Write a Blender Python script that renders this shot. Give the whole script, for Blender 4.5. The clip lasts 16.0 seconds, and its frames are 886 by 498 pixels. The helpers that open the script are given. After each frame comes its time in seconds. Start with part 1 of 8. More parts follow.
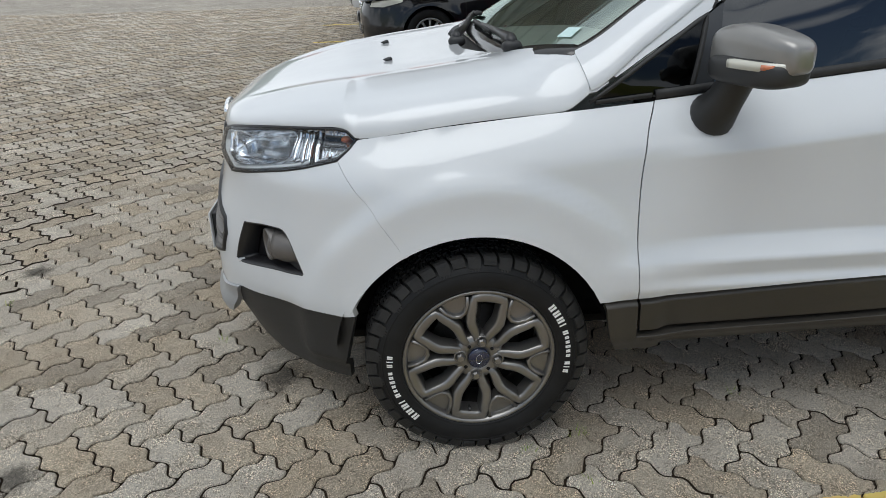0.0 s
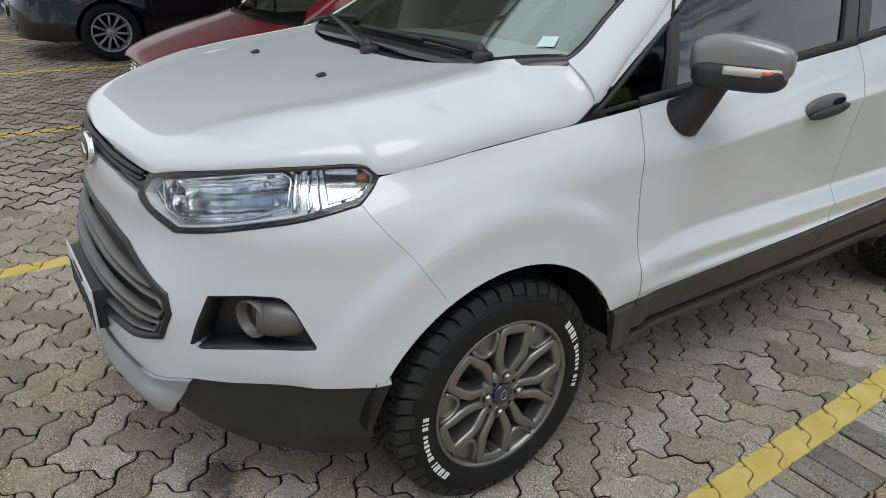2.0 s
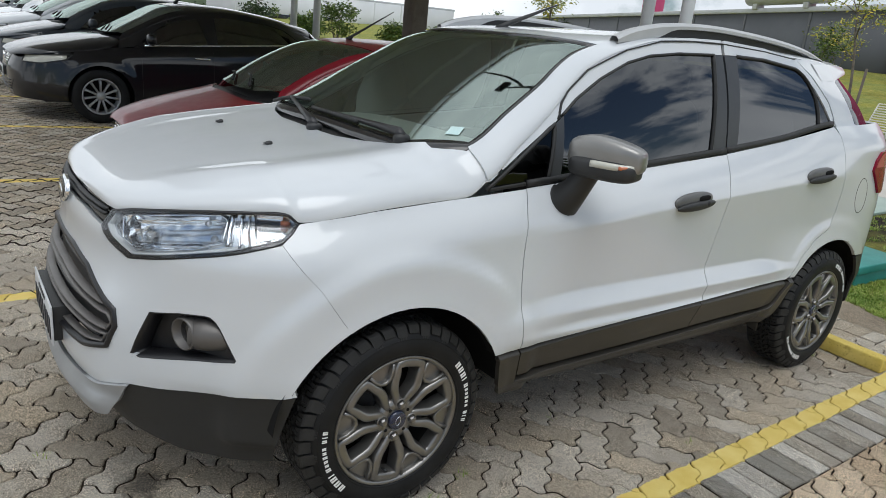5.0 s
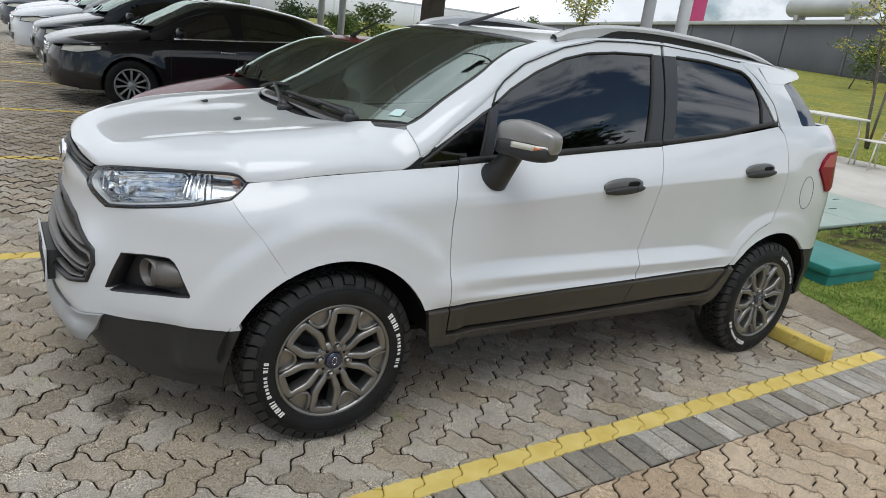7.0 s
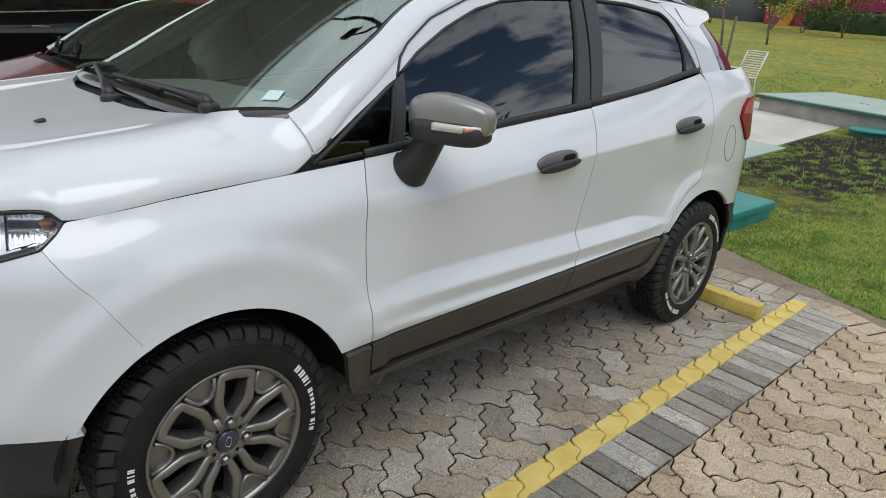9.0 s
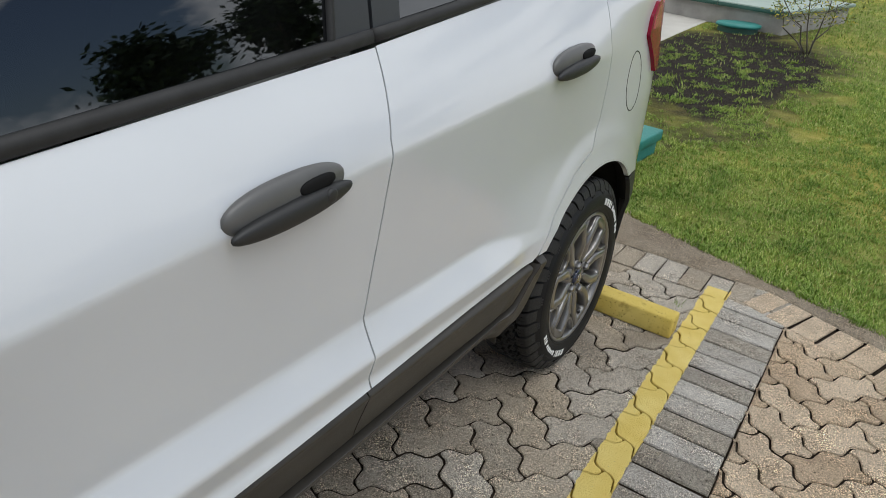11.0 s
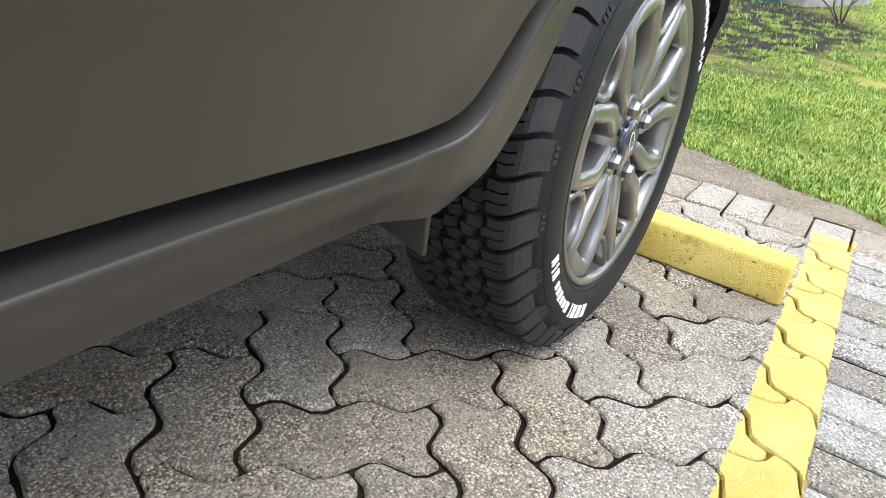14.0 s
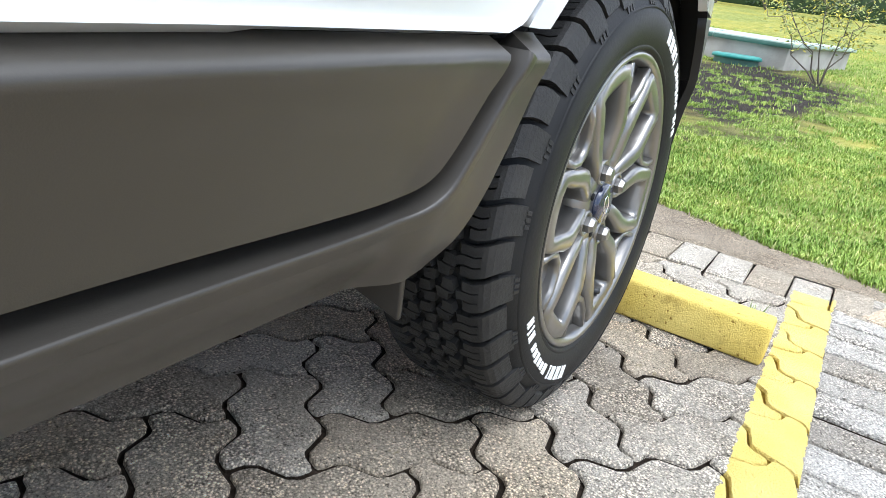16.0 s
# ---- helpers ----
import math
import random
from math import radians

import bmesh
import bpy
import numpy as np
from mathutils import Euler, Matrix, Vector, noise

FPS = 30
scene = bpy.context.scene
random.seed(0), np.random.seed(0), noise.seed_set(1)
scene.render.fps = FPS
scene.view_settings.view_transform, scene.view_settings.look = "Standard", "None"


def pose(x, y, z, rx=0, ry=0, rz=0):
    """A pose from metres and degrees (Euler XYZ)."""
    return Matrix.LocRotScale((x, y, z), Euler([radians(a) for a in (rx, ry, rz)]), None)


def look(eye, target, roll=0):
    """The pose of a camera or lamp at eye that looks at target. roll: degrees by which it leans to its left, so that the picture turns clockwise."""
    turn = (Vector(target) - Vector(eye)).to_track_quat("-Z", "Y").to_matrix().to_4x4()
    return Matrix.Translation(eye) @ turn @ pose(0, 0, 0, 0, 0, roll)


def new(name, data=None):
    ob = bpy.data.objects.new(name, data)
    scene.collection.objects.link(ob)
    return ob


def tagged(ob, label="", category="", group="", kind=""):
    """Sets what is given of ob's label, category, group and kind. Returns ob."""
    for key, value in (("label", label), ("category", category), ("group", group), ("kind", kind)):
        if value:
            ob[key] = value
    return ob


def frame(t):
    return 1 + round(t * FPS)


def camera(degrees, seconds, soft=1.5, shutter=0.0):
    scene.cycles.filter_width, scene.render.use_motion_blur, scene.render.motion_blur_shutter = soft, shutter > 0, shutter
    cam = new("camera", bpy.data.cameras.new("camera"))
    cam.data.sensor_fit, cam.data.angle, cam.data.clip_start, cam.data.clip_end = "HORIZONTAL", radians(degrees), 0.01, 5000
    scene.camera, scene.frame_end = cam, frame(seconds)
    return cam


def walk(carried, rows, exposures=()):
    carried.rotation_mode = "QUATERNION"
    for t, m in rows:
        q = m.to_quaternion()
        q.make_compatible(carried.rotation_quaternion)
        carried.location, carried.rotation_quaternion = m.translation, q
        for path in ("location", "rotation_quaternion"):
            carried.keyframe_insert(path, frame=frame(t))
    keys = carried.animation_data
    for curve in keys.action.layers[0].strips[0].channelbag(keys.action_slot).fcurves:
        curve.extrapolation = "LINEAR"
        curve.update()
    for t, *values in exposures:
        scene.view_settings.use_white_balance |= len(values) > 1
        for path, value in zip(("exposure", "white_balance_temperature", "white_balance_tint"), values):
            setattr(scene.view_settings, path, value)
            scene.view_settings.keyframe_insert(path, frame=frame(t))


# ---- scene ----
cam = camera(65.6, 16.0, 0.6, 0.0)
# seconds, x, y, z and the three turns in degrees
PATH = [
    (0, -0.2439, -1.6595, 1.3858, 66.954, 1.227, -5.538),
    (0.5, -0.5013, -1.4399, 1.3944, 68.124, -1.775, -12.335),
    (1, -0.7850, -1.3427, 1.4103, 66.123, 0.348, -22.351),
    (1.5, -0.8741, -1.1881, 1.4001, 65.773, 1.079, -28.196),
    (2, -1.0149, -1.1342, 1.4092, 66.338, -1.271, -34.475),
    (2.5, -1.1893, -1.1693, 1.4171, 66.218, -2.538, -38.164),
    (3, -1.2498, -1.2202, 1.4298, 69.826, -4.238, -39.278),
    (3.5, -1.2614, -1.2440, 1.4360, 71.021, -4.883, -39.412),
    (4, -1.2295, -1.2669, 1.4438, 71.208, -5.049, -40.918),
    (4.5, -1.1422, -1.4024, 1.4573, 74.234, -3.089, -38.250),
    (4.7, -1.0838, -1.4625, 1.4522, 73.196, -4.930, -36.342),
    (6.8, -1.0418, -2.0023, 1.4575, 74.712, -6.185, -32.179),
    (7, -0.9771, -2.0268, 1.4545, 73.358, -7.149, -31.925),
    (7.5, -0.9074, -2.0332, 1.4579, 73.425, -6.049, -33.499),
    (8, -0.8917, -1.9184, 1.4432, 72.836, -7.656, -33.455),
    (8.5, -0.8837, -1.6527, 1.4623, 73.277, -5.970, -36.917),
    (9, -0.7293, -1.4466, 1.4332, 71.147, -4.199, -43.894),
    (9.5, -0.4155, -1.1978, 1.4397, 69.157, -3.803, -47.816),
    (9.7, -0.3076, -1.1064, 1.4296, 69.388, -5.130, -49.674),
    (11.8, 1.2939, -0.4701, 1.1349, 62.244, -3.585, -57.764),
    (12, 1.4370, -0.4169, 1.0037, 62.343, -3.698, -54.811),
    (12.2, 1.5190, -0.3760, 0.8700, 65.466, -4.459, -53.553),
    (12.5, 1.5646, -0.3395, 0.7300, 67.526, -5.216, -55.714),
    (13, 1.5678, -0.3176, 0.6253, 65.026, -7.155, -55.487),
    (13.5, 1.5702, -0.2902, 0.5828, 64.826, -6.797, -56.097),
    (14, 1.5710, -0.2809, 0.5625, 64.895, -7.331, -56.436),
    (14.5, 1.5701, -0.2814, 0.5582, 65.788, -7.097, -56.571),
    (15, 1.5710, -0.2849, 0.5583, 66.268, -7.155, -56.672),
    (15.5, 1.5764, -0.2890, 0.5583, 67.151, -7.436, -56.886),
    (16, 1.5730, -0.3007, 0.5771, 69.713, -7.463, -57.093),
]
# seconds, stops, kelvin, tint
EXPOSURES = [(0.0, -0.08, 6150, 8), (2.5, -0.1, 6150, 8), (5.0, -0.03, 6150, 8), (7.0, 0.02, 6200, 9), (9.7, 0.0, 6200, 9), (11.8, -0.02, 6250, 10), (12.5, -0.02, 6200, 11), (13.1, 0.78, 6000, 12), (14.0, 1.42, 5900, 11), (16.0, 1.45, 5800, 10)]
walk(cam, [(row[0], pose(*row[1:])) for row in PATH], EXPOSURES)

# ---- daylight: bright broken cloud ----
world = bpy.data.worlds.new("sky")
scene.world = world
world.use_nodes = True
wn, wl = world.node_tree.nodes, world.node_tree.links
wn.clear()
w_out = wn.new("ShaderNodeOutputWorld")
w_bg = wn.new("ShaderNodeBackground")
w_sky = wn.new("ShaderNodeTexSky")
w_sky.sky_type, w_sky.sun_disc = "NISHITA", False
SUN_EL, SUN_ROT = radians(65), radians(205)
w_sky.sun_elevation, w_sky.sun_rotation = SUN_EL, SUN_ROT
w_co = wn.new("ShaderNodeTexCoord")
w_map = wn.new("ShaderNodeMapping")
w_map.inputs["Scale"].default_value = (1.6, 1.6, 2.3)
w_noise = wn.new("ShaderNodeTexNoise")
w_noise.inputs["Scale"].default_value = 2.1
w_noise.inputs["Detail"].default_value = 7.0
w_noise.inputs["Roughness"].default_value = 0.56
w_ramp = wn.new("ShaderNodeValToRGB")
w_ramp.color_ramp.elements[0].position, w_ramp.color_ramp.elements[1].position = 0.45, 0.52
w_tone = wn.new("ShaderNodeValToRGB")
w_tone.color_ramp.elements[0].position, w_tone.color_ramp.elements[1].position = 0.42, 0.72
w_tone.color_ramp.elements[0].color = (11.0, 11.3, 11.7, 1)
w_tone.color_ramp.elements[1].color = (17.0, 17.0, 16.8, 1)
w_mix = wn.new("ShaderNodeMix")
w_mix.data_type = "RGBA"
wl.new(w_co.outputs["Generated"], w_map.inputs["Vector"])
wl.new(w_map.outputs["Vector"], w_noise.inputs["Vector"])
w_sep = wn.new("ShaderNodeSeparateXYZ")
wl.new(w_co.outputs["Generated"], w_sep.inputs[0])
w_high = wn.new("ShaderNodeMapRange")
w_high.inputs["From Min"].default_value, w_high.inputs["From Max"].default_value = 0.4, 0.85
w_high.inputs["To Min"].default_value, w_high.inputs["To Max"].default_value = 0.0, 0.24
w_cov = wn.new("ShaderNodeMath")
w_cov.operation = "ADD"
wl.new(w_sep.outputs["Z"], w_high.inputs["Value"])
wl.new(w_high.outputs["Result"], w_cov.inputs[0])
wl.new(w_noise.outputs["Fac"], w_cov.inputs[1])
w_bank = wn.new("ShaderNodeMapRange")
w_bank.inputs["From Min"].default_value, w_bank.inputs["From Max"].default_value = -0.3, 0.5
w_bank.inputs["To Min"].default_value, w_bank.inputs["To Max"].default_value = -0.02, 0.14
w_all = wn.new("ShaderNodeMath")
w_all.operation = "ADD"
wl.new(w_sep.outputs["Y"], w_bank.inputs["Value"])
wl.new(w_bank.outputs["Result"], w_all.inputs[0])
wl.new(w_cov.outputs[0], w_all.inputs[1])
wl.new(w_all.outputs[0], w_ramp.inputs["Fac"])
wl.new(w_noise.outputs["Fac"], w_tone.inputs["Fac"])
wl.new(w_ramp.outputs["Color"], w_mix.inputs["Factor"])
wl.new(w_sky.outputs["Color"], w_mix.inputs["A"])
wl.new(w_tone.outputs["Color"], w_mix.inputs["B"])
# cloud is brighter overhead than near the horizon
w_up = wn.new("ShaderNodeMapRange")
w_up.inputs["From Min"].default_value, w_up.inputs["From Max"].default_value = 0.0, 0.85
w_up.inputs["To Min"].default_value, w_up.inputs["To Max"].default_value = 1.02, 1.07
w_mul = wn.new("ShaderNodeMix")
w_mul.data_type, w_mul.blend_type = "RGBA", "MULTIPLY"
w_mul.inputs["Factor"].default_value = 1.0
wl.new(w_sep.outputs["Z"], w_up.inputs["Value"])
wl.new(w_mix.outputs["Result"], w_mul.inputs["A"])
wl.new(w_up.outputs["Result"], w_mul.inputs["B"])
wl.new(w_mul.outputs["Result"], w_bg.inputs["Color"])
wl.new(w_bg.outputs["Background"], w_out.inputs["Surface"])
w_bg.inputs["Strength"].default_value = 0.075
sun = new("sun", bpy.data.lights.new("sun", "SUN"))
sun.data.energy, sun.data.angle, sun.data.color = 1.2, radians(40), (1.0, 0.97, 0.93)
sun.matrix_world = pose(0, 0, 20) @ look((0, 0, 0), (-math.sin(SUN_ROT) * math.cos(SUN_EL), -math.cos(SUN_ROT) * math.cos(SUN_EL), -math.sin(SUN_EL)))

# ---- materials ----
def mat_base(name, color=(0.5, 0.5, 0.5), rough=0.5, metal=0.0, coat=0.0, spec=0.5):
    m = bpy.data.materials.new(name)
    m.use_nodes = True
    b = m.node_tree.nodes["Principled BSDF"]
    b.inputs["Base Color"].default_value = (*color, 1)
    b.inputs["Roughness"].default_value = rough
    b.inputs["Metallic"].default_value = metal
    b.inputs["Coat Weight"].default_value = coat
    b.inputs["Coat Roughness"].default_value = 0.04
    b.inputs["Specular IOR Level"].default_value = spec
    return m


def node(m, kind, **sets):
    n = m.node_tree.nodes.new(kind)
    for key, value in sets.items():
        n.inputs[key.replace("_", " ")].default_value = value
    return n


def link(m, a, b):
    m.node_tree.links.new(a, b)


def shader(m):
    return m.node_tree.nodes["Principled BSDF"]


def ramp(m, fac, stops):
    r = node(m, "ShaderNodeValToRGB")
    e = r.color_ramp.elements
    while len(e) < len(stops):
        e.new(0.5)
    for el, (p, c) in zip(e, stops):
        el.position, el.color = p, (*c, 1)
    link(m, fac, r.inputs["Fac"])
    return r.outputs["Color"]


def coords(m, which="Object"):
    return node(m, "ShaderNodeTexCoord").outputs[which]


def noisy(m, scale, detail=4.0, vec=None, rough=0.55):
    n = node(m, "ShaderNodeTexNoise", Scale=scale, Detail=detail, Roughness=rough)
    link(m, vec if vec else coords(m), n.inputs["Vector"])
    return n.outputs["Fac"]


def bump(m, fac, strength, dist=0.01):
    b = node(m, "ShaderNodeBump", Strength=strength, Distance=dist)
    link(m, fac, b.inputs["Height"])
    link(m, b.outputs["Normal"], shader(m).inputs["Normal"])


def mixed(m, fac, a, b, mode="MIX"):
    x = node(m, "ShaderNodeMix")
    x.data_type, x.blend_type = "RGBA", mode
    for sock, v in (("Factor", fac), ("A", a), ("B", b)):
        if isinstance(v, bpy.types.NodeSocket):
            link(m, v, x.inputs[sock])
        elif sock == "Factor":
            x.inputs[sock].default_value = v
        else:
            x.inputs[sock].default_value = (*v, 1)
    return x.outputs["Result"]


def grainy(name, a, b, scale, rough=0.6, metal=0.0, coat=0.0, bumped=0.0, fine=None, spec=0.5):
    """Colour that drifts between a and b with a coarse noise, and a fine relief."""
    m = mat_base(name, a, rough, metal, coat, spec)
    link(m, ramp(m, noisy(m, scale), [(0.3, a), (0.7, b)]), shader(m).inputs["Base Color"])
    f = noisy(m, fine or scale * 12)
    r = node(m, "ShaderNodeMapRange")
    for k, v in (("To Min", rough * 0.85), ("To Max", min(1, rough * 1.15))):
        r.inputs[k].default_value = v
    link(m, f, r.inputs["Value"])
    link(m, r.outputs["Result"], shader(m).inputs["Roughness"])
    if bumped:
        bump(m, f, bumped)
    return m


def car_paint(name, color, spec=0.5):
    m = mat_base(name, color, 0.32, 0.0, 1.0, spec)
    c2 = tuple(c * 0.965 for c in color)
    link(m, ramp(m, noisy(m, 3.0), [(0.3, color), (0.75, c2)]), shader(m).inputs["Base Color"])
    f = noisy(m, 14.0, 3.0)
    r = node(m, "ShaderNodeMapRange")
    r.inputs["To Min"].default_value, r.inputs["To Max"].default_value = 0.26, 0.4
    link(m, f, r.inputs["Value"])
    link(m, r.outputs["Result"], shader(m).inputs["Roughness"])
    return m


WHITE = car_paint("white_paint", (0.575, 0.596, 0.616))
RED = car_paint("red_paint", (0.15, 0.005, 0.013), 0.2)
shader(RED).inputs["Coat Weight"].default_value = 0.4
BLACKP = car_paint("black_paint", (0.006, 0.0065, 0.009), 0.1)
GREYP = car_paint("blue_grey_paint", (0.035, 0.044, 0.057), 0.2)
SILVERP = car_paint("silver_paint", (0.6, 0.62, 0.64))
CLAD = grainy("cladding_plastic", (0.0355, 0.032, 0.027), (0.045, 0.0405, 0.034), 3.0, 0.38, 0, 0, 0.05, 900.0, 0.45)
PLASTIC = grainy("black_plastic", (0.014, 0.0145, 0.015), (0.021, 0.0215, 0.022), 5.0, 0.5, 0, 0, 0.08, 600.0)
GLOSSBLACK = grainy("gloss_black", (0.01, 0.01, 0.011), (0.014, 0.014, 0.015), 4.0, 0.2, 0, 0.4)
PILLAR = grainy("pillar_film", (0.03, 0.033, 0.038), (0.036, 0.039, 0.044), 4.0, 0.38)
DARK = mat_base("underbody_black", (0.012, 0.012, 0.012), 0.85, spec=0.1)
RUBBER = grainy("rubber_seal", (0.012, 0.012, 0.012), (0.02, 0.02, 0.02), 30.0, 0.6)
MIRRORGREY = grainy("grey_metallic_plastic", (0.23, 0.225, 0.215), (0.27, 0.265, 0.255), 6.0, 0.33, 0.55, 0.3)
SILVERTRIM = grainy("silver_trim", (0.34, 0.35, 0.36), (0.40, 0.41, 0.42), 6.0, 0.38, 0.4)
RAIL = grainy("rail_grey", (0.4, 0.405, 0.41), (0.47, 0.475, 0.48), 6.0, 0.38, 0.3)
ALLOY = grainy("wheel_alloy", (0.18, 0.174, 0.165), (0.22, 0.213, 0.202), 14.0, 0.31, 0.75, 0.5)
# grey darkened to carry the shade inside the wheels
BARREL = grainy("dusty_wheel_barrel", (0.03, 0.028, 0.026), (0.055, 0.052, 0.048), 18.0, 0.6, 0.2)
HANDLE = grainy("handle_grey", (0.105, 0.105, 0.103), (0.135, 0.135, 0.132), 9.0, 0.42, 0.2)
SATINBLACK = grainy("satin_black", (0.009, 0.009, 0.0105), (0.014, 0.014, 0.016), 6.0, 0.4, 0, 0, 0.03, 500.0)
FOGGREY = grainy("warm_grey_trim", (0.115, 0.107, 0.10), (0.145, 0.136, 0.128), 9.0, 0.42, 0.3)
LAMPBOWL = grainy("lamp_chrome", (0.62, 0.65, 0.68), (0.72, 0.75, 0.78), 30.0, 0.2, 1.0)
CHROME = mat_base("chrome", (0.85, 0.86, 0.87), 0.09, 1.0)
GUIDE = mat_base("white_light_guide", (0.78, 0.8, 0.8), 0.25, coat=0.6)
BRIGHT = mat_base("reflector_chrome", (0.92, 0.94, 0.96), 0.13, 1.0)
DULLCHROME = grainy("smoked_chrome", (0.5, 0.52, 0.55), (0.6, 0.62, 0.65), 30.0, 0.34, 1.0)
CANOPY = grainy("grey_sheet_metal", (0.5, 0.505, 0.51), (0.58, 0.585, 0.59), 1.5, 0.5, 0.2)
STEEL = grainy("dull_steel", (0.24, 0.24, 0.24), (0.34, 0.33, 0.32), 30.0, 0.4, 1.0)
AMBER = mat_base("amber_lens", (0.5, 0.16, 0.07), 0.15, coat=0.6)
REDLENS = mat_base("red_lens", (0.20, 0.0, 0.02), 0.2, coat=0.1, spec=0.2)
PINKLENS = mat_base("pink_lens", (0.42, 0.06, 0.10), 0.2, coat=0.4)
CLEAR = mat_base("white_lens", (0.5, 0.49, 0.42), 0.15, coat=0.8)
BLUEBADGE = mat_base("blue_badge", (0.012, 0.018, 0.045), 0.2, coat=0.8)
WHITEINK = grainy("white_ink", (0.72, 0.72, 0.7), (0.8, 0.8, 0.78), 60.0, 0.6)
PLATE = grainy("plate_grey", (0.55, 0.56, 0.57), (0.62, 0.63, 0.64), 20.0, 0.4)
INK = mat_base("plate_ink", (0.02, 0.02, 0.025), 0.5)
STICKER = grainy("sticker_teal", (0.45, 0.62, 0.6), (0.55, 0.7, 0.68), 90.0, 0.4)


def glass(name, tint, see=0.5, rough=0.02, ior=1.6, sheen=(0.95, 0.97, 1)):
    """Tinted pane: lets a share of the light through and mirrors by its Fresnel gloss."""
    m = bpy.data.materials.new(name)
    m.use_nodes = True
    n, l = m.node_tree.nodes, m.node_tree.links
    n.clear()
    out = n.new("ShaderNodeOutputMaterial")
    mixn = n.new("ShaderNodeMixShader")
    fres = n.new("ShaderNodeFresnel")
    fres.inputs["IOR"].default_value = ior
    tr = n.new("ShaderNodeBsdfTransparent")
    tr.inputs["Color"].default_value = (*[c * see for c in tint], 1)
    gl = n.new("ShaderNodeBsdfGlossy")
    gl.inputs["Roughness"].default_value = rough
    gl.inputs["Color"].default_value = (*sheen, 1)
    l.new(fres.outputs["Fac"], mixn.inputs["Fac"])
    l.new(tr.outputs["BSDF"], mixn.inputs[1])
    l.new(gl.outputs["BSDF"], mixn.inputs[2])
    l.new(mixn.outputs["Shader"], out.inputs["Surface"])
    return m


TINTED = glass("tinted_glass", (0.6, 0.64, 0.68), 0.07, 0.02, 1.92)
CABIN = grainy("grey_cabin_plastic", (0.33, 0.35, 0.34), (0.4, 0.42, 0.41), 6.0, 0.6)
SCREEN = glass("windscreen_glass", (0.72, 0.86, 0.80), 0.95, 0.02, 3.4, (0.86, 1.0, 0.93))
PRIVACY = glass("privacy_glass", (0.6, 0.64, 0.68), 0.03, 0.03, 1.4)
TAILGLASS = glass("tail_side_glass", (0.6, 0.64, 0.68), 0.03, 0.03, 2.0)
LENS = glass("lamp_lens", (0.96, 0.98, 1.0), 0.97)


def tyre_rubber():
    m = mat_base("tyre_rubber", (0.009, 0.0093, 0.010), 0.55, spec=0.24)
    link(m, ramp(m, noisy(m, 9.0), [(0.3, (0.006, 0.0063, 0.007)), (0.75, (0.0145, 0.0147, 0.0152))]), shader(m).inputs["Base Color"])
    bump(m, noisy(m, 260.0), 0.12, 0.004)
    return m


TYRE = tyre_rubber()
TREAD = grainy("dusty_tread_rubber", (0.0135, 0.0134, 0.0131), (0.027, 0.0265, 0.0257), 22.0, 0.6, 0, 0, 0.2, 240.0, 0.35)


FALL = 0.022


